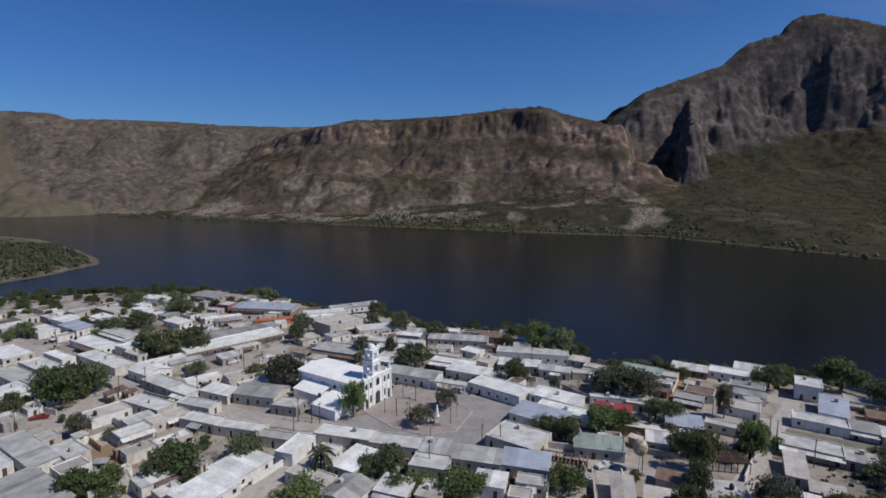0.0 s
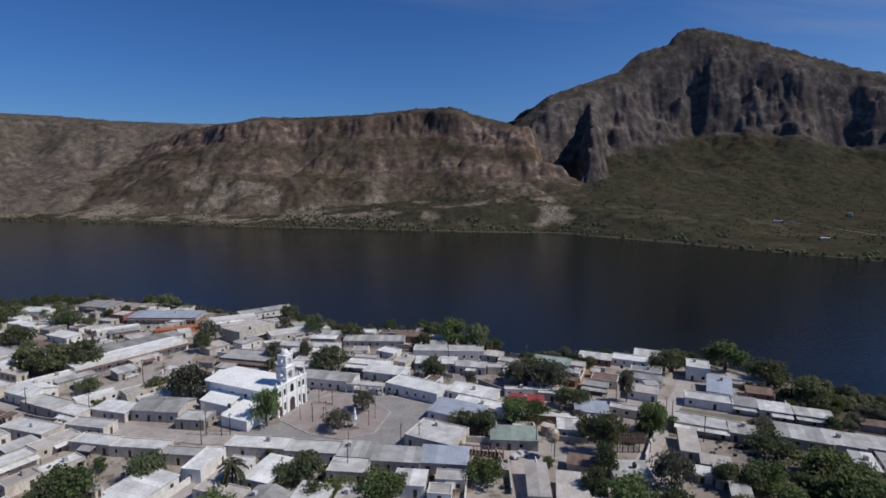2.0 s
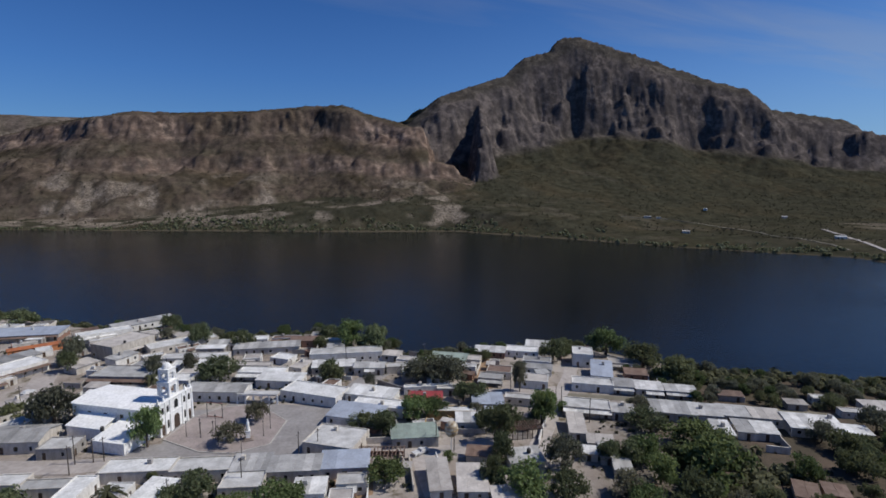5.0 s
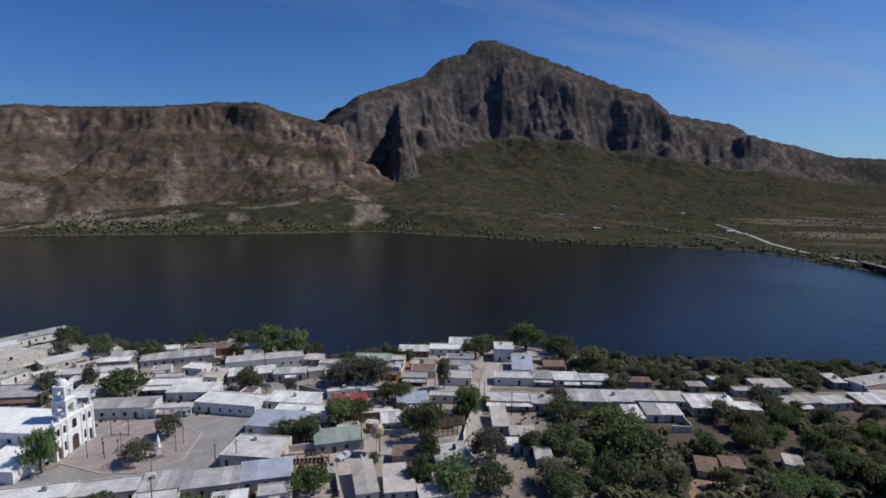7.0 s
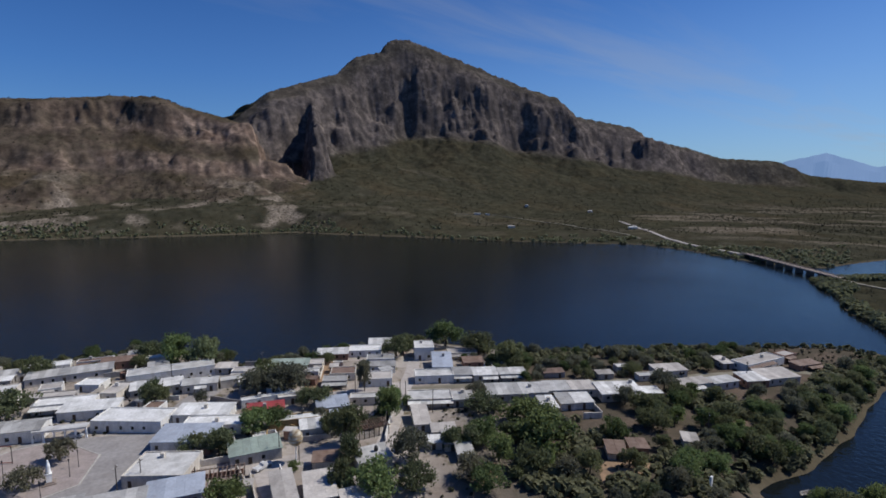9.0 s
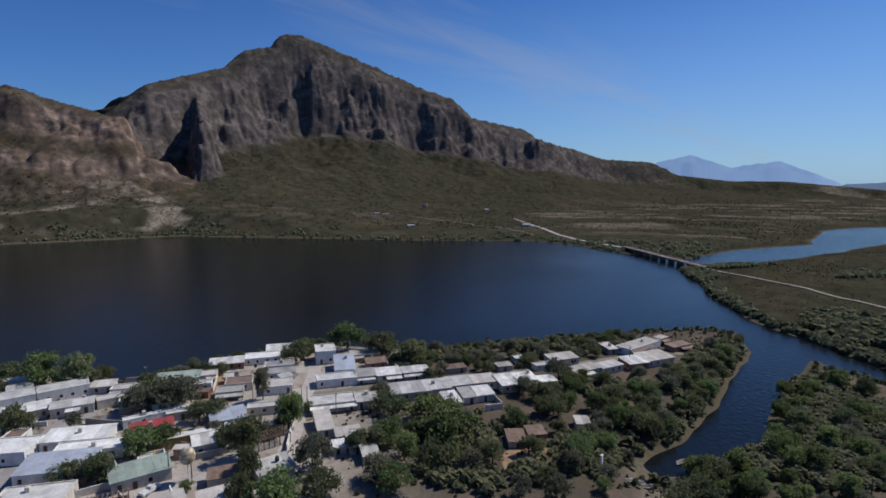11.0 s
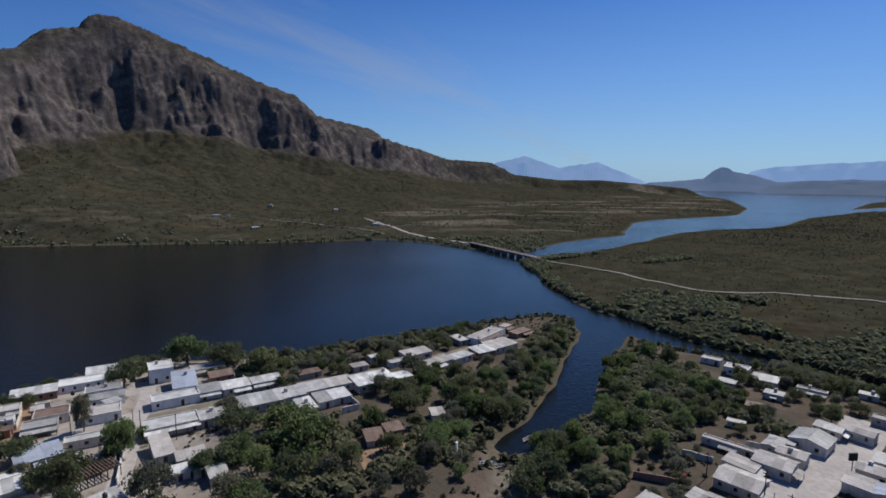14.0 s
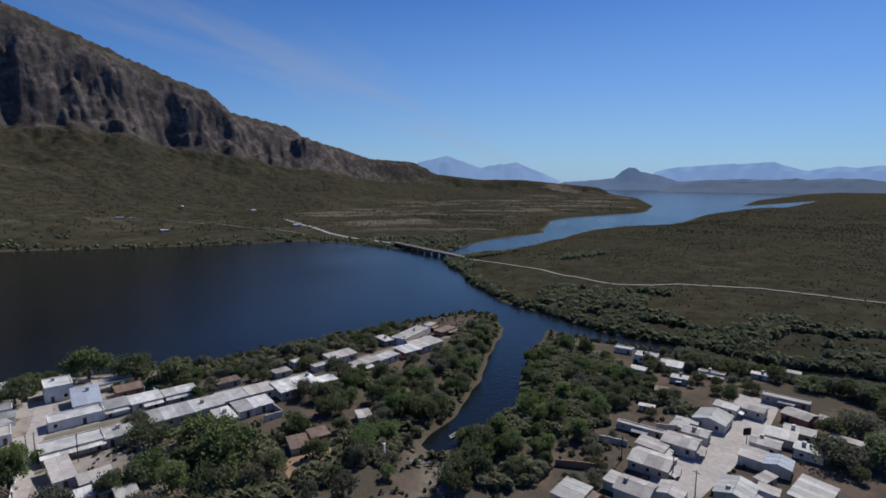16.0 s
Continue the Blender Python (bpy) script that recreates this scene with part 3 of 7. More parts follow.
def porch(home, a, b, h, tone):
    """A lean-to of sheet metal along the front, on slim posts."""
    deep = pick.uniform(1.5, 2.4)
    x0 = pick.choice((-a, -a * 0.3))
    x1 = pick.choice((a, a * 0.4))
    hi = min(h - 0.45, 2.9)
    bm = sheet_roof([Vector((x0, -b - deep, hi - 0.45)), Vector((x1, -b - deep, hi - 0.45)), Vector((x1, -b + 0.02, hi)), Vector((x0, -b + 0.02, hi))], 0.05)
    part("porch_roof", bm, ROOF[pick.choice((tone, tone, "light", "brown"))], home)
    count = max(2, int((x1 - x0) / 2.8))
    for k in range(count):
        bm = bmesh.new()
        px = x0 + 0.15 + (x1 - x0 - 0.3) * k / (count - 1)
        box(bm, px - 0.07, -b - deep + 0.1, 0, px + 0.07, -b - deep + 0.24, hi - 0.42)
        part("porch_post", bm, WOOD, home)


def cooler(home, x, y, h, d, shape):
    """An evaporative cooler on the roof."""
    z = h - 0.05 if shape == "flat" else h + 0.07 * (y + d / 2) + 0.05
    bm = bmesh.new()
    box(bm, x - 0.5, y - 0.5, z, x + 0.5, y + 0.5, z + 1.25)
    bmesh.ops.bevel(bm, geom=bm.edges[:], offset=0.05, segments=1, affect="EDGES")
    part("roof_cooler", bm, pick.choice((WALL["cream"], WALL["shade"], ROOF["light"])), home, "boxy cooler on the roof")


def house(x, y, w, d, h, yaw, shape="shed", tone="light", wall="cream", foot=0.0):
    """A low town house: walls with real openings, door and windows, and a flat, single-slope or gabled roof."""
    home = thing("house", pose(x, y, foot - 0.15, 0, 0, yaw), f"{WALL_WORDS[wall]} house with a {ROOF_WORDS[tone]} {SHAPE_WORDS[shape]}", "house", "houses of the town")
    h = h + 0.15 + pick.uniform(-0.12, 0.12)
    if shape == "flat":
        h -= 0.15
    a, b = w / 2, d / 2
    walls = bmesh.new()
    corners = [(-a, -b), (a, -b), (a, b), (-a, b)]
    top = min(h - 0.5, 2.35)
    for k in range(4):
        p, q = corners[k], corners[(k + 1) % 4]
        long = math.hypot(q[0] - p[0], q[1] - p[1])
        count = max(1, int(long / 3.1))
        holes = []
        door_at = pick.randrange(count) if k in (0, 1) else -1
        for i in range(count):
            mid = long * (i + 0.5) / count + pick.uniform(-0.3, 0.3)
            if i == door_at:
                holes.append((mid - 0.5, mid + 0.5, 0.15, 0.15 + min(2.1, top)))
            elif pick.random() < 0.62:
                half = pick.uniform(0.36, 0.58)
                holes.append((mid - half, mid + half, pick.uniform(0.95, 1.2), top - pick.uniform(0.0, 0.25)))
        at = wall_face(walls, p, q, h, holes)
        for o in holes:
            bm = bmesh.new()
            if o[2] < 0.5:
                quad(bm, at(o[0], o[2], 0.17), at(o[1], o[2], 0.17), at(o[1], o[3], 0.17), at(o[0], o[3], 0.17))
                part("door", bm, WOOD, home)
            else:
                quad(bm, at(o[0], o[2], 0.18), at(o[1], o[2], 0.18), at(o[1], o[3], 0.18), at(o[0], o[3], 0.18))
                m2 = (o[0] + o[1]) / 2
                quad(bm, at(m2 - 0.04, o[2], 0.14), at(m2 + 0.04, o[2], 0.14), at(m2 + 0.04, o[3], 0.14), at(m2 - 0.04, o[3], 0.14))
                part("window", bm, PANE, home)
    e, th = 0.3, 0.14
    if shape == "flat":
        roof = bmesh.new()
        box(roof, -a + 0.2, -b + 0.2, h - 0.12, a - 0.2, b - 0.2, h - 0.02)
        part("roof", roof, ROOF[tone], home)
        rim = bmesh.new()
        rings = [[rim.verts.new((sx * (a - k), sy * (b - k), z)) for sx, sy in ((-1, -1), (1, -1), (1, 1), (-1, 1))] for k, z in ((-0.03, h - 0.05), (-0.03, h + 0.25), (0.22, h + 0.25), (0.22, h - 0.05))]
        for p, q in zip(rings, rings[1:]):
            for k in range(4):
                rim.faces.new((p[k], p[(k + 1) % 4], q[(k + 1) % 4], q[k]))
        part("parapet", rim, WALL[wall], home)
    else:
        slopes = []
        if shape == "shed":
            rise = 0.07 * d * pick.choice((1, 1, 0.6))
            slopes.append(((-a - e, -b - e, h - 0.02), (a + e, -b - e, h - 0.02), (a + e, b + e, h + rise), (-a - e, b + e, h + rise)))
            quad(walls, (a, b, h), (-a, b, h), (-a, b, h + rise), (a, b, h + rise))
            for s in (-a, a):
                walls.faces.new([walls.verts.new(p) for p in ((s, -b, h), (s, b, h), (s, b, h + rise))])
        elif w >= d:
            rise = 0.135 * d
            slopes += [((-a - e, -b - e, h - 0.05), (a + e, -b - e, h - 0.05), (a + e, 0, h + rise), (-a - e, 0, h + rise)),
                       ((a + e, b + e, h - 0.05), (-a - e, b + e, h - 0.05), (-a - e, 0, h + rise), (a + e, 0, h + rise))]
            for s in (-a, a):
                walls.faces.new([walls.verts.new(p) for p in ((s, -b, h), (s, b, h), (s, 0, h + rise))])
        else:
            rise = 0.135 * w
            slopes += [((-a - e, b + e, h - 0.05), (-a - e, -b - e, h - 0.05), (0, -b - e, h + rise), (0, b + e, h + rise)),
                       ((a + e, -b - e, h - 0.05), (a + e, b + e, h - 0.05), (0, b + e, h + rise), (0, -b - e, h + rise))]
            for s in (-b, b):
                walls.faces.new([walls.verts.new(p) for p in ((-a, s, h), (a, s, h), (0, s, h + rise))])
        for c in slopes:
            part("roof" if len(slopes) == 1 else "roof_slope", sheet_roof([Vector(p) for p in c], th), ROOF[tone], home)
    if w > 5 and pick.random() < 0.30:
        porch(home, a, b, h, tone)
    if w > 4.5 and pick.random() < 0.26:
        cooler(home, pick.uniform(-a * 0.6, a * 0.6), pick.uniform(-b * 0.2, b * 0.6), h, d, shape)
    bmesh.ops.remove_doubles(walls, verts=walls.verts, dist=0.002)
    part("wall", walls, WALL[wall], home)
    return home


house(-209.2, 254.0, 12.0, 12.0, 3.04, -32, "flat", "light", "cream")
house(-189.3, 247.5, 14.0, 9.0, 3.04, -32, "flat", "white", "white")
house(-190.6, 266.0, 14.0, 9.0, 3.04, -32, "shed", "white", "white")
house(-214.7, 270.0, 12.0, 8.0, 3.04, -32, "flat", "cream", "cream")
house(-178.8, 214.3, 20.0, 11.0, 3.04, -32, "flat", "white", "cream")
house(-152.5, 198.4, 24.0, 8.0, 3.04, -32, "flat", "light", "white")
house(-156.8, 189.5, 18.3, 8.2, 3.04, -32, "flat", "light", "cream")
house(-155.0, 210.3, 16.0, 5.0, 3.04, -32, "flat", "white", "white")
house(-145.4, 173.2, 13.0, 9.0, 3.04, -32, "shed", "white", "white")
house(-132.0, 170.5, 9.0, 7.0, 3.04, -32, "flat", "white", "white")
house(-143.2, 182.7, 11.9, 6.4, 3.04, -32, "shed", "grey", "cream")
house(-176.7, 252.6, 18.0, 8.0, 3.04, -32, "shed", "blue", "white")
house(-151.8, 227.6, 24.5, 9.4, 3.04, -32, "flat", "white", "white")
house(-149.0, 242.5, 22.0, 8.0, 3.04, -32, "flat", "light", "cream")
house(-133.5, 221.8, 9.0, 7.0, 3.50, -32, "flat", "white", "white")
house(-129.1, 234.8, 14.0, 8.0, 3.04, -32, "shed", "white", "white")
house(-180.3, 287.6, 20.0, 9.0, 3.04, -32, "flat", "cream", "cream")
house(-182.4, 308.0, 17.5, 7.8, 3.04, -32, "shed", "green", "cream")
house(-169.6, 313.9, 17.5, 10.7, 3.50, -12, "flat", "white", "white")
house(-159.9, 285.4, 22.0, 7.0, 3.04, -32, "flat", "white", "white")
house(-175.9, 270.7, 11.0, 7.0, 3.04, -32, "shed", "white", "cream")
house(-144.1, 296.2, 10.0, 7.0, 3.04, -32, "flat", "white", "white")
house(-132.6, 262.7, 14.0, 7.0, 3.04, -32, "shed", "white", "white")
house(-142.8, 322.7, 18.0, 12.0, 3.04, -20, "shed", "grey", "shade")
house(-120.6, 295.8, 7.8, 8.7, 4.23, -20, "flat", "light", "red")
house(-98.4, 293.1, 34.9, 11.6, 3.04, -8, "shed", "blue", "cream")
house(-84.4, 269.2, 22.0, 4.0, 2.39, 20, "shed", "orange", "orange")
house(-113.6, 271.9, 18.0, 5.0, 3.04, 30, "flat", "white", "white")
house(-92.6, 230.4, 43.3, 10.4, 4.05, 45, "flat", "white", "white")
house(-93.4, 246.3, 32.0, 8.0, 3.31, 45, "shed", "grey", "white")
house(-50.6, 256.5, 20.0, 13.0, 5.70, 48, "flat", "cream", "cream")
house(-62.8, 280.8, 22.0, 7.0, 4.05, 20, "flat", "white", "white")
house(-49.3, 296.4, 28.0, 7.0, 3.13, 30, "shed", "light", "white")
house(-27.9, 256.2, 28.0, 10.0, 3.04, 22, "flat", "white", "cream")
house(-41.9, 218.9, 23.4, 11.7, 3.50, -22, "flat", "light", "shade")
house(-20.8, 232.3, 26.0, 7.0, 3.04, -15, "flat", "light", "cream")
house(-26.0, 208.4, 13.5, 7.2, 3.04, -20, "flat", "white", "white")
house(-10.5, 191.3, 20.0, 8.0, 3.68, -22, "gable", "grey", "white")
house(7.3, 236.1, 26.8, 7.6, 3.04, -10, "shed", "grey", "cream")
house(0.6, 249.8, 15.0, 6.0, 3.04, -10, "flat", "white", "white")
house(4.3, 205.5, 17.5, 6.1, 3.04, -22, "flat", "white", "white")
house(10.3, 195.4, 16.2, 7.2, 3.04, -25, "shed", "white", "white")
house(20.2, 179.1, 20.9, 9.6, 3.50, -38, "flat", "white", "white")
house(37.4, 215.4, 29.2, 7.7, 4.05, -11, "flat", "light", "white")
house(30.4, 203.4, 16.2, 7.2, 3.04, -11, "shed", "light", "cream")
house(43.3, 197.3, 11.5, 6.6, 3.04, -20, "gable", "light", "cream")
house(18.7, 207.7, 6.0, 10.3, 3.04, -38, "flat", "cream", "cream")
house(23.4, 240.0, 12.4, 5.7, 3.04, -15, "shed", "brown", "brick")
house(57.1, 193.9, 16.2, 4.9, 3.04, -10, "flat", "light", "cream")
house(38.4, 171.6, 16.5, 7.8, 3.04, -35, "shed", "white", "white")
house(39.5, 161.1, 19.1, 6.7, 3.04, -32, "flat", "white", "white")
house(30.3, 157.1, 16.2, 9.6, 3.04, -35, "shed", "blue", "white")
house(21.7, 143.4, 14.8, 11.8, 3.50, -35, "flat", "light", "cream")
house(54.1, 162.0, 11.0, 6.0, 3.04, -20, "shed", "red", "white")
house(58.2, 170.9, 17.3, 2.4, 2.76, -12, "flat", "white", "white")
house(59.7, 149.5, 17.0, 4.0, 3.04, -20, "flat", "white", "ochre")
house(43.1, 139.2, 13.0, 8.0, 3.04, -13, "shed", "green", "cream")
house(-133.7, 206.0, 30.1, 8.0, 3.04, -32, "flat", "light", "cream")
house(-109.4, 193.7, 12.4, 9.7, 3.50, -32, "gable", "white", "white")
house(-99.2, 183.2, 15.9, 7.2, 3.04, -32, "flat", "light", "cream")
house(-87.8, 175.6, 10.3, 6.7, 3.04, -30, "flat", "white", "cream")
house(-75.3, 174.9, 12.5, 6.3, 3.04, -24, "shed", "white", "cream")
house(-60.8, 174.0, 15.1, 10.4, 3.40, -15, "gable", "grey", "cream")
house(-49.1, 165.1, 9.0, 7.0, 3.04, -15, "flat", "light", "shade")
house(-111.0, 205.6, 16.7, 5.0, 3.04, 45, "flat", "white", "white")
house(-73.2, 191.2, 13.0, 6.5, 3.04, 40, "flat", "cream", "cream")
house(-86.5, 187.0, 12.4, 4.6, 3.04, 40, "flat", "white", "white")
house(-103.9, 158.7, 11.3, 8.5, 3.04, 52, "flat", "cream", "white")
house(-94.2, 165.0, 17.2, 6.9, 3.04, -26, "flat", "light", "cream")
house(-83.3, 155.3, 11.2, 6.0, 3.04, 52, "flat", "cream", "cream")
house(-78.3, 164.8, 13.7, 5.5, 3.04, -20, "flat", "light", "cream")
house(-72.0, 153.9, 12.5, 5.6, 3.04, -19, "flat", "white", "cream")
house(-58.7, 149.2, 15.3, 5.1, 3.04, -15, "flat", "light", "cream")
house(-46.5, 143.2, 11.3, 4.4, 3.04, -15, "flat", "light", "cream")
house(-39.5, 137.4, 11.3, 5.3, 3.50, 72, "flat", "white", "white")
house(-55.0, 116.6, 11.9, 10.0, 3.04, 62, "shed", "white", "white")
house(-50.8, 127.8, 11.9, 10.0, 3.04, 62, "shed", "white", "white")
house(-110.4, 134.5, 24.5, 6.6, 3.04, -34, "shed", "grey", "white")
house(-99.1, 134.8, 11.0, 6.0, 3.04, -34, "flat", "light", "cream")
house(-95.0, 114.8, 22.6, 10.4, 3.04, -34, "shed", "grey", "white")
house(-81.2, 135.7, 7.5, 4.7, 3.04, 50, "flat", "cream", "cream")
house(-75.0, 141.5, 9.4, 4.7, 3.04, 50, "flat", "white", "cream")
house(-88.5, 145.9, 9.0, 6.0, 3.04, 52, "flat", "white", "cream")
house(-79.3, 119.6, 9.0, 6.3, 3.04, 40, "flat", "cream", "cream")
house(-69.4, 121.5, 8.1, 5.4, 3.04, 52, "shed", "light", "cream")
house(-27.3, 145.2, 17.2, 6.9, 3.04, -15, "flat", "white", "cream")
house(-12.1, 140.3, 14.6, 6.9, 3.04, -15, "flat", "light", "cream")
house(-22.0, 116.6, 9.0, 10.0, 3.04, -28, "gable", "grey", "white")
house(-22.4, 130.3, 7.0, 11.0, 3.04, -28, "shed", "white", "cream")
house(-30.3, 136.0, 6.0, 4.0, 3.04, -20, "flat", "white", "white")
house(-2.8, 129.7, 9.9, 7.2, 3.04, -15, "flat", "light", "cream")
house(-10.8, 118.1, 8.0, 7.0, 3.04, -20, "shed", "light", "cream")
house(9.6, 132.5, 12.6, 7.2, 3.04, -15, "shed", "grey", "cream")
house(21.8, 130.4, 12.1, 8.3, 3.04, -15, "shed", "blue", "cream")
house(-0.7, 136.7, 9.1, 7.3, 3.04, -15, "shed", "grey", "cream")
house(55.3, 208.9, 7.1, 5.5, 2.71, -32, "shed", "cream", "cream")
house(61.2, 200.3, 12.1, 4.9, 2.71, -32, "flat", "cream", "white")
house(75.9, 197.3, 14.8, 6.9, 2.71, -32, "shed", "green", "cream")
house(77.7, 186.3, 10.0, 4.0, 2.71, -32, "flat", "light", "white")
house(64.1, 177.9, 8.0, 4.0, 2.71, -20, "flat", "light", "white")
house(95.6, 199.9, 12.6, 6.8, 2.71, -30, "shed", "light", "brick")
house(108.9, 196.2, 13.6, 7.8, 2.71, -32, "flat", "white", "white")
house(120.5, 198.3, 15.0, 8.0, 2.71, -32, "shed", "light", "cream")
house(108.2, 182.5, 11.0, 6.0, 2.71, -32, "flat", "grey", "white")
house(104.3, 174.6, 10.0, 5.0, 2.71, -32, "shed", "grey", "white")
house(97.0, 164.8, 9.5, 8.0, 2.95, -32, "flat", "cream", "white")
house(85.7, 150.9, 14.0, 4.0, 2.71, -32, "flat", "light", "cream")
house(72.8, 153.6, 10.0, 8.0, 2.71, -20, "shed", "blue", "cream")
house(64.7, 166.5, 9.4, 2.4, 2.71, -20, "flat", "light", "cream")
house(127.1, 178.9, 8.0, 10.0, 5.25, -32, "flat", "light", "white")
house(124.5, 162.8, 7.5, 15.0, 3.12, -35, "shed", "blue", "white")
house(114.7, 154.8, 14.3, 6.9, 2.95, -32, "flat", "light", "white")
house(124.0, 149.8, 6.9, 6.9, 2.71, -32, "shed", "grey", "white")
house(130.8, 144.7, 9.0, 7.0, 2.71, -32, "shed", "light", "cream")
house(139.1, 138.7, 10.0, 6.0, 2.71, -32, "shed", "light", "cream")
house(101.3, 139.2, 14.8, 7.9, 2.95, -32, "flat", "light", "cream")
house(109.7, 132.2, 6.9, 5.9, 2.71, -32, "shed", "grey", "cream")
house(124.9, 127.7, 14.0, 9.0, 2.71, -32, "shed", "light", "cream")
house(134.3, 122.2, 6.9, 7.9, 2.71, -32, "shed", "grey", "cream")
house(141.5, 118.9, 8.8, 7.4, 2.71, -32, "shed", "grey", "cream")
house(148.8, 113.9, 8.7, 7.0, 2.71, -32, "shed", "cream", "cream")
house(154.2, 106.2, 8.5, 9.3, 2.71, -32, "shed", "light", "cream")
house(161.0, 103.2, 6.3, 7.5, 2.71, -32, "shed", "light", "cream")
house(164.5, 97.1, 6.4, 5.5, 2.71, -32, "shed", "white", "cream")
house(129.0, 111.9, 5.0, 9.0, 2.38, -32, "shed", "light", "cream")
house(136.0, 110.5, 5.0, 8.0, 2.38, -32, "shed", "grey", "cream")
house(140.6, 107.5, 6.0, 7.0, 2.38, -32, "shed", "light", "cream")
house(90.1, 128.5, 4.6, 12.1, 2.54, -28, "shed", "cream", "cream")
house(91.0, 118.1, 7.0, 5.2, 2.46, -30, "shed", "cream", "cream")
house(89.1, 112.2, 4.4, 7.1, 2.30, -30, "shed", "grey", "cream")
house(88.3, 105.3, 4.2, 5.6, 2.21, -30, "shed", "grey", "cream")
house(84.9, 114.4, 4.0, 4.0, 2.13, -30, "shed", "light", "cream")
house(180.3, 118.1, 7.0, 4.0, 2.30, -30, "flat", "light", "cream")
house(167.8, 118.2, 6.0, 4.0, 2.13, -30, "shed", "cream", "shade")
house(153.3, 130.9, 8.0, 4.0, 2.13, -30, "shed", "brown", "shade")
house(136.4, 158.0, 8.0, 6.0, 2.30, -30, "shed", "brown", "brick")
house(140.0, 169.5, 12.0, 7.0, 2.62, -32, "flat", "cream", "cream")
house(66.5, 117.2, 9.0, 7.0, 2.71, -11, "shed", "light", "cream")
house(57.0, 123.1, 8.0, 5.0, 2.30, -28, "shed", "brown", "cream")
house(42.1, 116.0, 5.0, 13.0, 2.46, -14, "shed", "cream", "cream")
house(49.3, 112.0, 7.0, 11.0, 2.54, -20, "shed", "cream", "cream")
house(55.1, 103.7, 8.0, 5.0, 2.30, -15, "shed", "cream", "cream")
house(122.3, 81.4, 5.0, 7.0, 1.89, -45, "shed", "brown", "cream")
house(128.7, 78.9, 5.0, 5.0, 1.97, -40, "shed", "brown", "brick")
house(144.0, 72.0, 4.0, 5.0, 1.97, -50, "shed", "cream", "cream")
house(190.2, 105.3, 12.2, 6.6, 2.71, -28, "shed", "cream", "cream")
house(183.3, 92.4, 13.5, 5.4, 2.71, -20, "shed", "cream", "cream")
house(194.4, 87.1, 10.8, 5.4, 2.71, -20, "shed", "light", "cream")
house(228.7, 88.9, 22.8, 7.3, 3.12, -11, "flat", "cream", "white")
house(246.0, 85.5, 8.0, 5.0, 2.95, -11, "flat", "cream", "brick")
house(205.9, 81.8, 8.7, 7.8, 2.71, -30, "shed", "light", "brick")
house(216.6, 77.7, 13.6, 8.7, 2.71, -25, "shed", "cream", "cream")
house(241.4, 76.4, 11.0, 5.0, 2.30, -20, "shed", "brown", "brick")
house(179.5, 107.3, 8.5, 3.8, 2.30, -30, "flat", "light", "cream")
house(217.2, 97.7, 4.6, 8.2, 2.30, -30, "shed", "cream", "shade")
house(142.1, -11.9, 8.3, 9.9, 2.66, -21, "gable", "cream", "shade")
house(155.2, -20.2, 7.3, 8.8, 2.66, -21, "gable", "cream", "cream")
house(162.5, -24.9, 5.1, 6.7, 2.51, -21, "gable", "cream", "cream")
house(174.6, -31.0, 9.2, 9.0, 2.66, -24, "gable", "grey", "cream")
house(185.8, -37.0, 5.2, 6.8, 2.51, -26, "gable", "grey", "cream")
house(186.1, -44.6, 5.2, 6.8, 2.51, -26, "gable", "cream", "cream")
house(167.1, -20.9, 5.7, 4.0, 2.28, -24, "gable", "grey", "cream")
house(162.3, -42.5, 5.5, 7.2, 2.43, -21, "gable", "cream", "cream")
house(173.3, -53.8, 5.2, 7.6, 2.43, -21, "gable", "grey", "cream")
house(130.2, -2.5, 5.2, 3.4, 2.13, -21, "shed", "grey", "cream")
house(128.5, -15.2, 6.0, 5.8, 2.43, -21, "gable", "cream", "cream")
house(162.1, -9.7, 13.4, 2.3, 2.13, -108, "flat", "cream", "cream")
house(151.1, -12.4, 5.9, 7.4, 2.28, -21, "shed", "cream", "white")
house(121.1, 7.0, 8.3, 6.3, 2.51, -21, "shed", "grey", "cream")
house(127.1, -7.3, 7.2, 7.9, 2.58, -21, "gable", "cream", "cream")
house(198.7, -56.9, 13.8, 4.1, 2.58, -111, "flat", "cream", "shade")
house(185.1, -57.0, 6.8, 7.5, 2.58, -40, "gable", "cream", "red")
house(184.1, -64.8, 6.0, 3.3, 2.13, -125, "shed", "cream", "white")
house(169.0, -48.0, 7.0, 7.6, 2.51, -21, "gable", "grey", "cream")
house(161.5, -52.8, 5.3, 6.7, 2.43, -21, "shed", "grey", "cream")
house(164.3, -59.6, 5.0, 4.1, 2.13, -21, "shed", "grey", "cream")
house(153.4, -37.5, 6.9, 5.9, 2.43, -21, "shed", "cream", "cream")
house(150.6, -42.8, 6.1, 5.9, 2.43, -21, "gable", "blue", "cream")
house(142.5, -38.0, 5.5, 2.7, 1.98, -40, "shed", "cream", "cream")
house(133.5, -29.7, 8.8, 7.7, 2.66, -21, "gable", "grey", "cream")
house(136.4, -37.2, 3.5, 4.3, 2.13, -21, "shed", "cream", "white")
house(138.1, -46.8, 12.0, 7.2, 2.43, -30, "shed", "grey", "cream")
house(229.6, -14.7, 8.3, 6.3, 3.19, -105, "flat", "cream", "white")
house(222.4, -23.4, 8.3, 6.3, 2.28, -105, "shed", "grey", "cream")
house(219.0, -37.4, 9.2, 2.7, 2.13, -108, "flat", "cream", "cream")
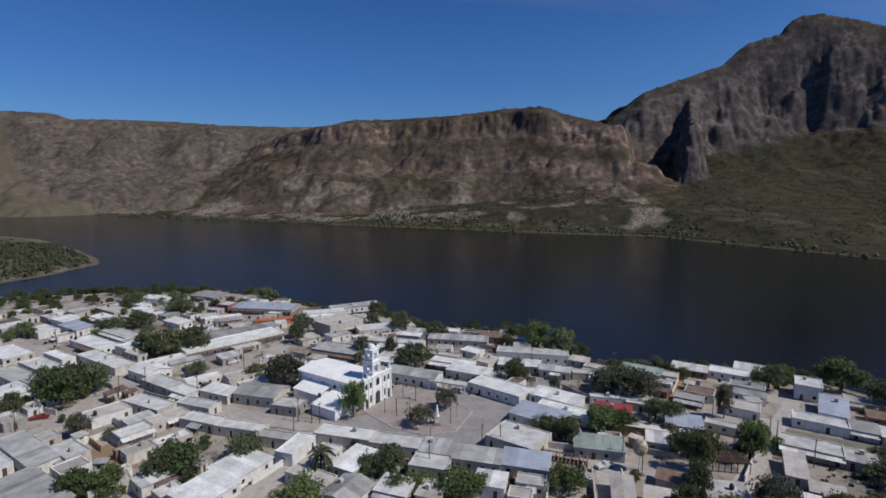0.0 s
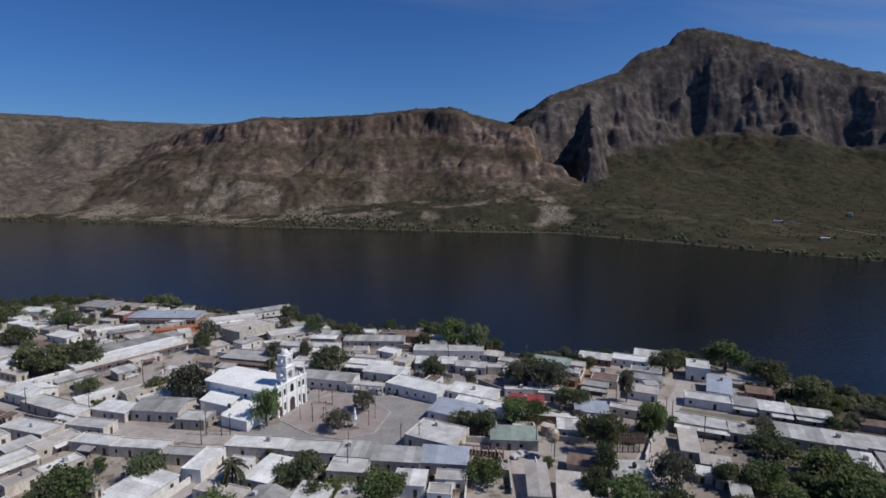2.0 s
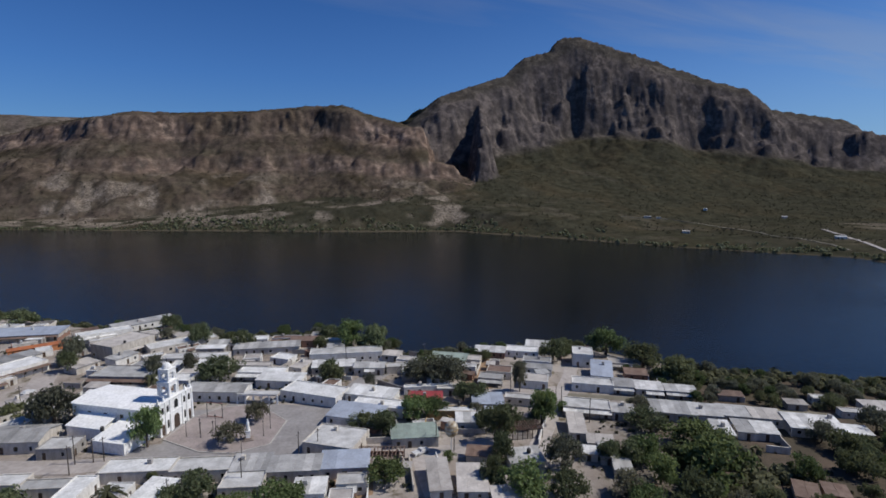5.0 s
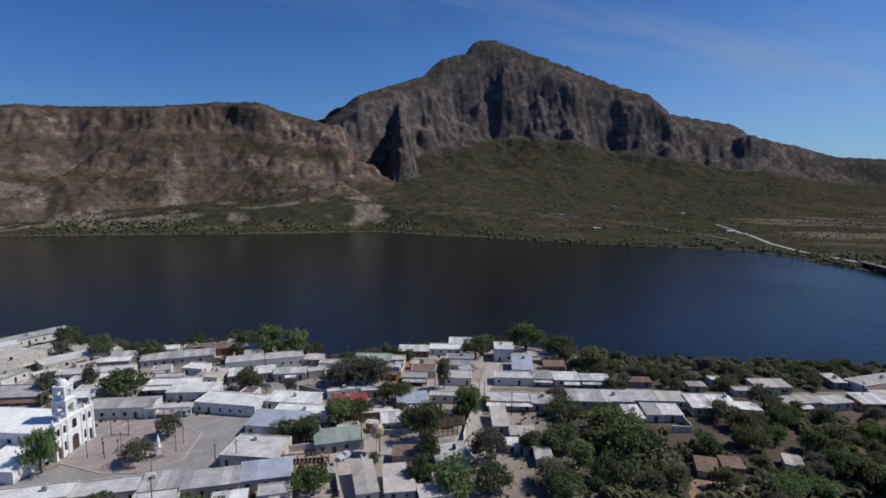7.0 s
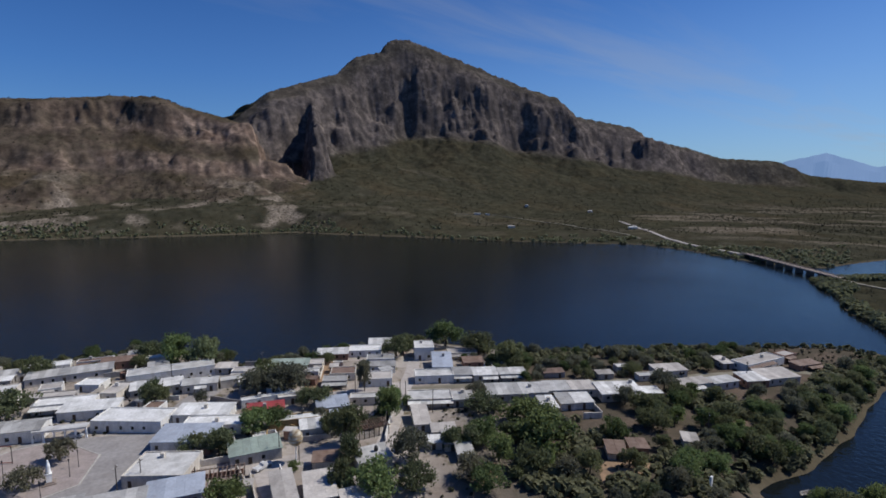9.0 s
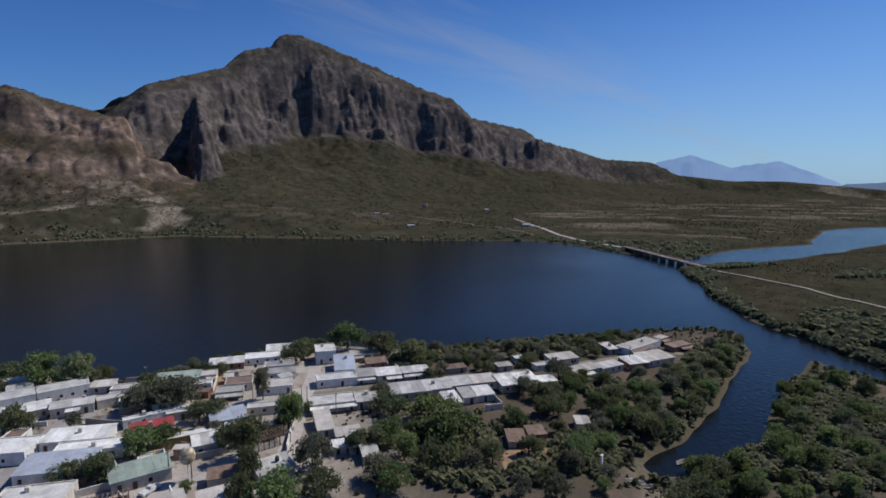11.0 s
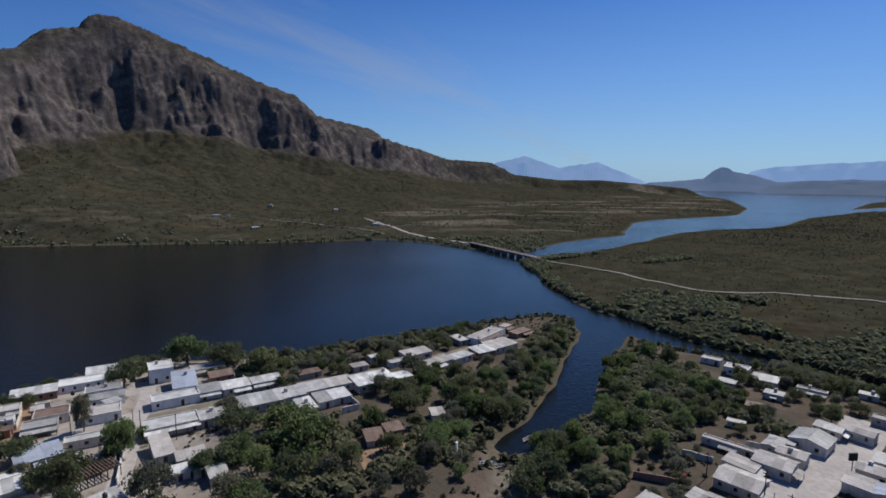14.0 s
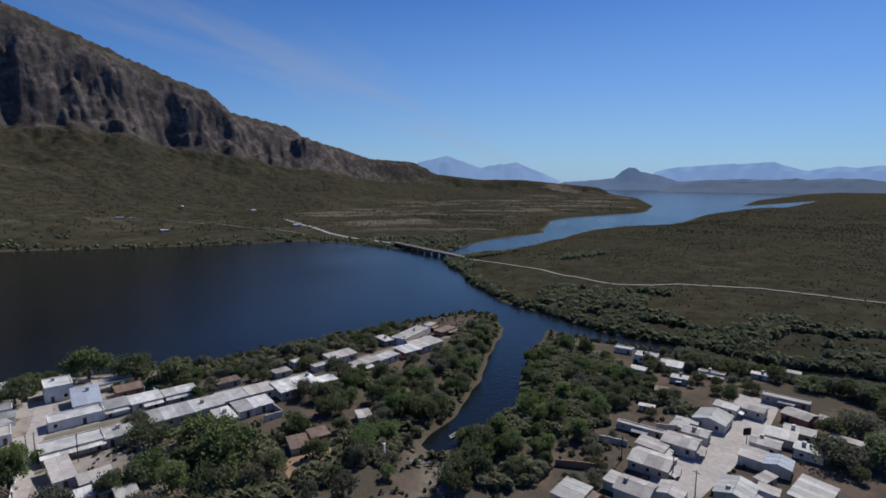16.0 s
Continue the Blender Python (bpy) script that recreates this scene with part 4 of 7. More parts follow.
house(209.1, -25.1, 5.5, 3.6, 1.98, -105, "shed", "grey", "cream")
house(214.4, -10.9, 5.5, 3.6, 1.98, -105, "shed", "grey", "shade")
house(239.6, -6.0, 7.4, 4.5, 2.13, -105, "flat", "grey", "cream")
house(228.6, -67.0, 4.6, 2.7, 1.82, -110, "shed", "cream", "cream")
house(223.1, -54.5, 5.5, 2.7, 1.82, -110, "shed", "grey", "cream")
house(171.6, -65.0, 7.4, 2.7, 1.90, -120, "shed", "cream", "cream")
house(195.0, -18.6, 5.5, 3.6, 1.82, -100, "shed", "brown", "brick")
house(179.0, -12.3, 4.6, 1.8, 1.82, -100, "shed", "cream", "cream")
house(170.8, -23.3, 6.2, 2.6, 1.98, -108, "shed", "grey", "cream")
house(-95.9, 202.0, 7.0, 4.3, 2.81, 45, "flat", "light", "cream")
house(-55.1, 266.4, 9.5, 5.0, 2.41, 48, "shed", "light", "shade")
house(11.9, 121.0, 7.3, 6.4, 3.06, -15, "shed", "light", "white")
house(88.9, 177.3, 9.2, 7.3, 2.98, -32, "flat", "brown", "cream")
house(-124.3, 242.3, 11.3, 7.4, 3.03, -32, "flat", "light", "cream")
house(-50.4, 209.2, 6.6, 4.3, 2.90, -22, "shed", "cream", "cream")
house(-188.7, 299.5, 5.5, 6.6, 3.03, -32, "flat", "brown", "white")
house(-61.5, 237.6, 9.4, 7.2, 2.60, 48, "shed", "cream", "cream")
house(-170.7, 299.3, 7.9, 6.4, 2.79, -32, "flat", "light", "white")
house(-63.9, 117.3, 5.7, 4.9, 2.54, 52, "flat", "light", "cream")
house(-24.7, 248.0, 9.4, 4.7, 2.50, 22, "flat", "brown", "white")
house(-29.2, 268.2, 6.6, 7.5, 2.70, 22, "flat", "cream", "cream")
house(-61.5, 192.3, 6.6, 5.0, 2.58, 40, "flat", "light", "cream")
house(-99.5, 256.2, 7.7, 6.5, 2.51, 45, "shed", "cream", "white")
house(-109.3, 267.7, 12.5, 4.6, 2.43, 30, "shed", "grey", "shade")
house(-130.1, 162.1, 6.5, 4.1, 2.80, -32, "flat", "light", "white")
house(-69.5, 257.3, 6.9, 7.3, 2.70, 48, "flat", "brown", "shade")
house(-87.1, 210.9, 6.9, 6.2, 2.79, 45, "shed", "light", "shade")
house(-116.5, 317.3, 7.0, 5.3, 2.41, -20, "flat", "cream", "cream")
house(-48.5, 241.1, 10.1, 5.9, 3.07, 48, "shed", "light", "white")
house(-224.3, 281.4, 10.2, 4.6, 2.84, -32, "flat", "white", "white")
house(-207.2, 282.4, 6.0, 7.4, 2.57, -32, "flat", "cream", "white")
house(21.7, 121.1, 7.1, 4.8, 3.05, -15, "flat", "light", "cream")
house(-107.9, 307.9, 9.0, 7.3, 3.06, -20, "flat", "light", "white")
house(1.0, 223.6, 6.6, 6.0, 2.90, -10, "flat", "cream", "white")
house(-148.4, 290.4, 13.6, 4.9, 2.46, -32, "shed", "light", "shade")
house(-15.3, 241.5, 11.3, 4.2, 2.97, -15, "shed", "white", "shade")
house(-37.3, 240.5, 8.2, 4.2, 2.40, 22, "flat", "white", "cream")
house(-113.5, 128.8, 8.9, 4.3, 2.92, -34, "flat", "light", "white")
house(-137.9, 306.5, 5.3, 5.1, 2.69, -32, "flat", "cream", "shade")
house(36.1, 236.0, 10.2, 4.1, 3.00, -15, "flat", "white", "cream")
house(-13.9, 222.4, 11.8, 7.3, 3.02, -15, "flat", "light", "white")
house(-200.1, 231.3, 10.8, 4.4, 2.48, -32, "flat", "cream", "cream")
house(-125.0, 289.5, 7.3, 5.4, 2.67, -20, "flat", "light", "cream")
house(-63.0, 199.0, 8.8, 4.4, 2.76, 40, "shed", "light", "cream")
house(-28.6, 198.3, 10.5, 7.0, 2.92, -20, "flat", "brown", "cream")
house(-155.9, 274.0, 5.0, 7.0, 2.64, -32, "flat", "light", "white")
house(-70.2, 202.5, 5.5, 7.0, 2.42, 40, "shed", "cream", "cream")
house(-2.3, 117.3, 5.6, 6.6, 2.68, -20, "shed", "cream", "cream")
house(-194.2, 291.1, 5.4, 7.7, 2.48, -32, "flat", "cream", "shade")
house(-132.7, 183.4, 5.2, 5.5, 2.52, -32, "flat", "brown", "shade")
house(-203.2, 271.3, 10.5, 5.6, 2.96, -32, "flat", "light", "shade")
house(-110.9, 143.0, 6.0, 4.7, 2.55, -34, "flat", "light", "cream")
house(-115.6, 230.3, 9.6, 4.8, 3.05, -32, "shed", "light", "cream")
house(-50.0, 198.7, 9.5, 6.3, 2.62, -22, "flat", "light", "white")
house(-216.6, 262.6, 5.5, 5.0, 2.45, -32, "shed", "brown", "shade")
house(-139.1, 231.3, 6.1, 5.9, 2.92, -32, "flat", "light", "white")
house(83.2, 172.7, 8.8, 6.1, 2.58, -32, "flat", "grey", "shade")
house(-90.3, 282.6, 6.9, 4.2, 2.56, -8, "flat", "white", "shade")
house(-54.6, 228.8, 5.2, 4.6, 2.74, -22, "flat", "cream", "white")
house(-85.1, 225.9, 11.7, 4.3, 2.46, 45, "flat", "light", "cream")
house(-129.1, 153.1, 5.9, 6.0, 2.83, -32, "flat", "cream", "shade")
house(-136.1, 248.3, 9.4, 6.7, 2.72, -32, "shed", "brown", "white")
house(-32.0, 123.3, 12.7, 4.7, 3.05, -28, "flat", "cream", "cream")
house(-132.7, 277.0, 7.3, 5.5, 2.87, -32, "flat", "brown", "white")
house(1.0, 215.4, 14.0, 4.8, 2.48, -22, "flat", "cream", "shade")
house(-196.2, 282.5, 9.5, 7.7, 2.97, -32, "shed", "light", "cream")
house(18.4, 116.5, 5.6, 4.4, 2.56, -15, "flat", "cream", "white")
house(-144.2, 277.0, 7.0, 8.0, 2.87, -32, "shed", "grey", "shade")
house(-25.8, 225.5, 5.4, 7.4, 2.63, -15, "flat", "light", "white")
house(-91.4, 274.9, 8.8, 4.1, 3.00, 20, "flat", "cream", "cream")
house(-70.5, 289.4, 6.6, 5.6, 2.63, 20, "shed", "brown", "cream")
house(60.6, 142.0, 6.5, 6.1, 3.06, -20, "shed", "light", "cream")
house(-123.1, 275.7, 8.1, 4.5, 3.05, 30, "flat", "cream", "white")
house(-101.2, 204.7, 12.1, 4.0, 3.01, 45, "shed", "light", "cream")
house(-162.3, 264.5, 11.1, 4.8, 2.44, -32, "flat", "white", "white")
house(-95.9, 308.3, 5.9, 4.6, 2.56, -8, "flat", "light", "white")
house(-91.7, 154.5, 7.8, 5.1, 2.61, 52, "shed", "light", "cream")
house(-12.7, 249.2, 8.4, 6.8, 2.49, -10, "shed", "light", "cream")
house(-174.7, 240.4, 6.1, 7.1, 2.48, -32, "flat", "cream", "white")
house(30.2, 247.2, 6.1, 6.8, 2.87, -15, "flat", "grey", "shade")
house(12.8, 220.7, 8.5, 6.7, 2.49, -38, "flat", "white", "white")
house(-141.5, 161.7, 5.9, 4.8, 3.06, -32, "flat", "cream", "white")
house(-61.4, 272.0, 11.2, 5.5, 2.69, 20, "flat", "light", "cream")
house(-234.5, 278.7, 7.2, 4.9, 2.78, -32, "shed", "grey", "cream")
house(-136.9, 194.0, 6.2, 4.7, 2.64, -32, "flat", "light", "cream")
house(-135.6, 155.8, 6.9, 7.2, 2.56, -32, "flat", "light", "shade")
house(-114.9, 236.1, 10.5, 4.4, 2.87, -32, "shed", "grey", "cream")
house(-20.2, 215.7, 9.2, 7.7, 2.54, -20, "flat", "cream", "white")
house(26.6, 185.8, 5.1, 6.1, 2.64, -38, "flat", "brown", "white")
house(-92.9, 126.5, 6.4, 6.9, 3.09, -34, "flat", "cream", "white")
house(-116.8, 254.2, 7.9, 7.6, 2.40, -32, "flat", "light", "white")
house(-111.4, 247.3, 12.3, 4.2, 2.73, 45, "flat", "light", "shade")
house(34.4, 224.1, 7.0, 7.4, 2.95, -11, "shed", "grey", "shade")
house(-30.9, 130.5, 6.0, 6.0, 2.77, -20, "flat", "cream", "white")
house(-217.9, 288.3, 13.0, 6.8, 3.05, -32, "flat", "brown", "white")
house(-126.2, 214.2, 10.3, 4.2, 2.76, -32, "flat", "cream", "cream")
house(-40.5, 202.9, 10.9, 7.8, 2.58, -20, "flat", "cream", "shade")
house(-44.6, 277.3, 8.8, 5.0, 2.45, 20, "flat", "cream", "white")
house(-170.9, 196.5, 8.9, 5.6, 2.65, -32, "flat", "grey", "cream")
house(-81.5, 264.0, 5.7, 7.4, 2.54, 20, "flat", "white", "white")
house(85.0, 192.3, 5.1, 6.1, 2.83, -32, "flat", "cream", "cream")
house(-37.6, 228.8, 11.3, 6.6, 2.40, -22, "flat", "grey", "white")
house(16.0, 247.5, 12.4, 4.2, 2.75, -15, "flat", "brown", "white")
house(-67.5, 184.4, 9.8, 5.2, 2.58, 40, "flat", "light", "white")
# small sheds added to fill the yards, built and labelled as houses
house(-41.8, 272.8, 3.9, 2.2, 2.44, 32, "shed", "cream", "white")
house(-151.0, 264.6, 3.2, 2.3, 2.38, 19, "shed", "light", "white")
house(-163.8, 271.4, 4.4, 2.4, 2.76, 19, "shed", "light", "brick")
house(-165.8, 259.5, 2.4, 2.0, 2.43, 19, "shed", "grey", "white")
house(-37.1, 281.5, 4.2, 2.1, 2.64, 32, "shed", "brown", "white")
house(-102.1, 143.4, 3.0, 2.7, 2.60, 58, "shed", "light", "white")
house(-110.8, 177.3, 4.3, 2.8, 2.29, -35, "shed", "brown", "white")
house(-136.9, 177.1, 3.8, 2.5, 2.30, 1, "shed", "light", "cream")
house(-62.2, 129.2, 3.3, 2.8, 2.30, -12, "shed", "grey", "cream")
house(-71.0, 131.2, 2.9, 3.4, 2.78, 53, "shed", "grey", "cream")
house(-71.6, 126.3, 3.6, 2.8, 2.56, 53, "shed", "brown", "cream")
house(-87.2, 129.3, 2.9, 2.1, 2.53, 6, "shed", "grey", "cream")
house(-106.0, 175.4, 2.5, 2.9, 2.29, -35, "shed", "brown", "cream")
house(-111.5, 172.7, 3.2, 3.0, 2.75, -35, "shed", "brown", "cream")
house(-79.8, 126.8, 2.5, 2.9, 2.41, 53, "flat", "light", "white")
house(-85.6, 136.2, 4.4, 2.0, 2.73, 53, "flat", "grey", "brick")
house(46.5, 145.4, 3.5, 2.9, 2.21, -11, "flat", "light", "white")
house(70.4, 138.9, 2.8, 3.6, 2.53, -34, "shed", "brown", "shade")
house(39.5, 177.1, 3.5, 2.2, 2.28, -40, "shed", "white", "brick")
house(35.2, 124.2, 4.5, 2.4, 2.43, -28, "shed", "cream", "shade")
house(68.5, 190.8, 4.5, 2.6, 2.72, -30, "flat", "grey", "brick")
house(102.7, 169.5, 4.4, 3.5, 2.58, -8, "shed", "light", "white")
house(88.8, 184.8, 3.1, 3.3, 2.47, -29, "shed", "cream", "brick")
house(92.3, 188.5, 3.8, 2.2, 2.46, -29, "flat", "cream", "cream")
house(54.9, 143.1, 3.9, 2.2, 2.62, -41, "shed", "cream", "brick")
house(76.5, 178.3, 4.0, 2.8, 2.27, -43, "shed", "brown", "brick")
house(55.6, 186.5, 3.9, 3.0, 2.31, -36, "shed", "light", "cream")
house(25.7, 210.1, 2.7, 2.6, 2.28, -15, "shed", "light", "shade")
house(24.1, 192.4, 2.7, 2.5, 2.60, -57, "shed", "light", "shade")
house(-7.2, 244.7, 3.5, 2.1, 2.58, 1, "flat", "light", "cream")
house(23.3, 224.7, 2.9, 2.4, 2.39, -28, "flat", "brown", "brick")
# farmhouses on the far shore
house(750.4, 717.9, 8.0, 6.0, 3.2, 40, "gable", "white", "white", 20.0)
house(674.7, 438.8, 11.0, 6.0, 3.0, -40, "shed", "light", "white", 3.6)
house(690.0, 447.0, 7.0, 5.0, 2.8, -40, "flat", "cream", "cream", 4.0)
house(548.0, 553.5, 9.0, 6.0, 3.0, -35, "shed", "cream", "cream", 3.2)
house(597.0, 684.0, 10.0, 5.0, 3.0, -35, "shed", "light", "cream", 12.5)
house(612.0, 676.0, 6.0, 5.0, 2.8, -35, "flat", "white", "white", 11.5)
house(842.0, 641.0, 8.0, 6.0, 3.0, -45, "gable", "light", "white", 10.2)

# ---- trees ----
def leaf_material(name, light, dark):
    m = bpy.data.materials.new(name)
    m.use_nodes = True
    n, l = m.node_tree.nodes, m.node_tree.links
    out, d, t, mix = n["Material Output"], n["Principled BSDF"], n.new("ShaderNodeBsdfTranslucent"), n.new("ShaderNodeMixShader")
    d.inputs["Roughness"].default_value = 0.7
    d.inputs["Specular IOR Level"].default_value = 0.25
    geo, info, col, hue, val = (n.new("ShaderNode" + k) for k in ("NewGeometry", "ObjectInfo", "Mix", "HueSaturation", "MapRange"))
    col.data_type = "RGBA"
    col.inputs[6].default_value, col.inputs[7].default_value = (*dark, 1), (*light, 1)
    val.inputs[3].default_value, val.inputs[4].default_value = 0.7, 1.35
    l.new(geo.outputs["Random Per Island"], col.inputs[0])
    l.new(info.outputs["Random"], val.inputs[0])
    l.new(val.outputs[0], hue.inputs["Value"])
    l.new(col.outputs[2], hue.inputs["Color"])
    # some plants are drier and browner than others
    turn, dry, worn = n.new("ShaderNodeMath"), n.new("ShaderNodeMapRange"), n.new("ShaderNodeMix")
    spin = n.new("ShaderNodeMath")
    spin.operation, turn.operation = "MULTIPLY", "FRACT"
    spin.inputs[1].default_value = 7.31
    dry.inputs[1].default_value, dry.inputs[2].default_value, dry.inputs[4].default_value = 0.45, 1.0, 0.6
    worn.data_type, worn.blend_type = "RGBA", "MULTIPLY"
    worn.inputs[7].default_value = (1.12, 0.96, 0.86, 1)
    l.new(info.outputs["Random"], spin.inputs[0])
    l.new(spin.outputs[0], turn.inputs[0])
    l.new(turn.outputs[0], dry.inputs[0])
    l.new(dry.outputs[0], worn.inputs[0])
    l.new(hue.outputs[0], worn.inputs[6])
    l.new(worn.outputs[2], d.inputs["Base Color"])
    l.new(worn.outputs[2], t.inputs["Color"])
    mix.inputs[0].default_value = 0.48
    l.new(d.outputs[0], mix.inputs[1])
    l.new(t.outputs[0], mix.inputs[2])
    l.new(mix.outputs[0], out.inputs[0])
    return m


LEAF = {"m": leaf_material("mesquite_leaves", (0.176, 0.205, 0.108), (0.098, 0.119, 0.062)),
        "l": leaf_material("bright_leaves", (0.172, 0.228, 0.092), (0.098, 0.138, 0.054)),
        "d": leaf_material("dull_leaves", (0.178, 0.182, 0.128), (0.108, 0.113, 0.080))}
PALM_LEAF = leaf_material("palm_leaves", (0.13, 0.14, 0.08), (0.07, 0.078, 0.045))


def limb(bm, p, q, r0, r1, sides=6):
    p, q = Vector(p), Vector(q)
    turn = (q - p).to_track_quat("Z", "Y")
    rings = []
    for c, r in ((p, r0), (p.lerp(q, 0.5) + Vector((0.03, -0.02, 0)), (r0 + r1) / 2), (q, r1)):
        rings.append([bm.verts.new(c + turn @ Vector((r * math.cos(a), r * math.sin(a), 0))) for a in (2 * math.pi * k / sides for k in range(sides))])
    for a, b in zip(rings, rings[1:]):
        for k in range(sides):
            bm.faces.new((a[k], a[(k + 1) % sides], b[(k + 1) % sides], b[k]))


def crown_mesh(name, seed, mat, lobes=34, leaves=66, leaf=0.088):
    """A crown of many leaf sprays on uneven lobes; unit radius, and unit height above its foot."""
    rnd = random.Random(seed)
    verts, faces = [], []
    for k in range(lobes):
        a, e = rnd.uniform(0, 2 * math.pi), rnd.uniform(-0.7, 1.2)
        reach = rnd.uniform(0.25, 0.78)
        c = Vector((math.cos(a) * math.cos(e) * reach, math.sin(a) * math.cos(e) * reach, 0.52 + 0.32 * math.sin(e)))
        r = rnd.uniform(0.13, 0.30)
        for i in range(leaves):
            n = Vector((rnd.gauss(0, 1), rnd.gauss(0, 1), rnd.gauss(0.2, 0.9))).normalized()
            p = c + Vector((n.x * r, n.y * r, n.z * r * 0.65)) * rnd.uniform(0.55, 1.3)
            q = n.to_track_quat("Z", "Y") @ Euler((rnd.uniform(-0.9, 0.9), rnd.uniform(-0.9, 0.9), rnd.uniform(0, 6.3))).to_quaternion()
            s = leaf * rnd.uniform(0.5, 1.2)
            b = len(verts)
            for u, v, w in ((-0.5, -0.3, 0), (0.1, -0.5, 0.12), (0.6, 0.1, 0), (0.0, 0.5, 0.1)):
                verts.append(p + q @ Vector((u * s, v * s, w * s)))
            faces.append((b, b + 1, b + 2, b + 3))
    wide = sorted(math.hypot(v.x, v.y) for v in verts)[int(len(verts) * 0.97)]
    tall = sorted(v.z for v in verts)[int(len(verts) * 0.985)]
    me = bpy.data.meshes.new(name)
    me.from_pydata([(v.x / wide, v.y / wide, v.z / tall) for v in verts], [], faces)
    me.materials.append(mat)
    return me


def trunk_mesh(seed):
    rnd = random.Random(seed)
    bm = bmesh.new()
    limb(bm, (0, 0, -0.03), (0.02, 0.01, 0.34), 0.075, 0.055, 8)
    for k in range(5):
        a = 2 * math.pi * k / 5 + rnd.uniform(-0.4, 0.4)
        p = (math.cos(a) * 0.3, math.sin(a) * 0.3, rnd.uniform(0.52, 0.68))
        limb(bm, (0.02, 0.01, 0.30), p, 0.042, 0.022)
        limb(bm, p, (p[0] * 1.9, p[1] * 1.9, p[2] + rnd.uniform(0.05, 0.2)), 0.022, 0.008, 5)
    return mesh_of("trunk", bm, BARK)


CROWNS = {k: [crown_mesh("crown", 10 * i + ord(k), LEAF[k]) for i in range(3)] for k in "mld"}
TRUNKS = [trunk_mesh(i) for i in range(3)]
TREE_WORDS = {"m": "green mesquite tree with a rounded crown", "l": "bright green tree with a broad crown", "d": "dull green tree with a dense crown"}
grow = random.Random(11)


def land_height(x, y):
    return float(lay_of_land(np.array([x]), np.array([y]))[0][0])


def tree(x, y, radius, high, kind="m", where="among the houses", group="trees of the town", foot=None):
    z = foot if foot is not None else 0.0
    k = grow.randrange(3)
    t = thing("tree", pose(x, y, z - 0.05, 0, 0, grow.uniform(0, 360)) @ Matrix.Diagonal((radius, radius, high, 1)), TREE_WORDS[kind] + " " + where, "tree", group)
    part("trunk", TRUNKS[k], None, t)
    part("crown", CROWNS[kind][grow.randrange(3)], None, t)
    return t


def palm(x, y, high, radius):
    t = thing("palm_tree", pose(x, y, -0.05), "fan palm with drooping grey-green fronds beside a house", "palm tree", "palms of the town")
    bm = bmesh.new()
    limb(bm, (0, 0, 0), (0.15, 0.1, high * 0.72), 0.28, 0.2, 8)
    part("trunk", bm, BARK, t)
    rnd = random.Random(int(x * 10))
    bm = bmesh.new()
    for k in range(80):
        a, lift = rnd.uniform(0, 2 * math.pi), rnd.uniform(-1.15, 1.35)
        w = rnd.uniform(0.16, 0.26)
        side = Vector((-math.sin(a), math.cos(a), 0)) * w
        last = None
        for i in range(5):
            f = i / 4
            r = radius * f * math.cos(lift * 0.8)
            c = Vector((0.15 + math.cos(a) * r, 0.1 + math.sin(a) * r, high * 0.72 + radius * (math.sin(lift) * f * 0.75 - 0.55 * f * f)))
            s = side * (0.35 + 1.3 * f) * (1 - 0.75 * max(0, f - 0.6))
            row = (bm.verts.new(c - s), bm.verts.new(c + Vector((0, 0, 0.1 * w))), bm.verts.new(c + s))
            if last:
                bm.faces.new((last[0], last[1], row[1], row[0]))
                bm.faces.new((last[1], last[2], row[2], row[1]))
            last = row
    part("fronds", bm, PALM_LEAF, t)
    return t


tree(-137.4, 179.3, 5.3, 9.0, "m")
tree(-125.7, 173.8, 6.3, 11.3, "m")
tree(-124.4, 183.5, 5.2, 8.1, "m")
tree(-135.4, 160.7, 4.0, 7.2, "m")
tree(-114.2, 217.4, 8.4, 11.3, "m")
tree(-106.3, 223.3, 7.8, 10.5, "m")
tree(-125.4, 221.5, 5.7, 9.6, "m")
tree(-142.0, 284.8, 7.6, 10.3, "m")
tree(-159.2, 252.5, 7.3, 6.9, "m")
tree(-149.5, 259.5, 7.5, 7.4, "m")
tree(-56.5, 185.6, 7.4, 11.3, "d")
tree(-69.6, 194.1, 4.5, 5.0, "m")
tree(-93.3, 197.2, 4.6, 4.8, "m")
tree(-65.8, 245.1, 4.8, 11.3, "d")
tree(-66.1, 236.3, 3.9, 8.1, "m")
tree(-27.8, 161.1, 4.8, 11.2, "l")
tree(-6.3, 155.4, 4.4, 5.9, "d")
tree(1.1, 167.6, 3.9, 6.2, "d")
tree(-10.6, 205.7, 8.2, 9.5, "m")
tree(-33.9, 218.4, 3.6, 8.5, "d")
tree(-13.4, 130.1, 5.0, 6.4, "m")
tree(-53.3, 135.6, 5.0, 6.2, "m")
tree(-67.2, 126.8, 6.4, 8.3, "l")
tree(-80.2, 119.0, 6.4, 5.8, "l")
tree(-86.6, 117.6, 5.7, 6.1, "l")
tree(6.2, 117.7, 5.6, 5.6, "l")
tree(-32.1, 115.1, 6.9, 5.8, "l")
tree(-23.8, 140.8, 1.7, 3.1, "m")
tree(27.9, 192.1, 4.5, 6.7, "m")
tree(35.4, 145.6, 4.1, 6.3, "m")
tree(30.1, 152.1, 3.6, 4.2, "m")
tree(48.0, 152.5, 5.4, 7.2, "l")
tree(53.7, 151.8, 4.5, 6.3, "l")
tree(67.2, 160.6, 3.8, 6.1, "m")
tree(69.2, 181.0, 8.1, 8.0, "d")
tree(62.9, 186.0, 5.5, 8.2, "m")
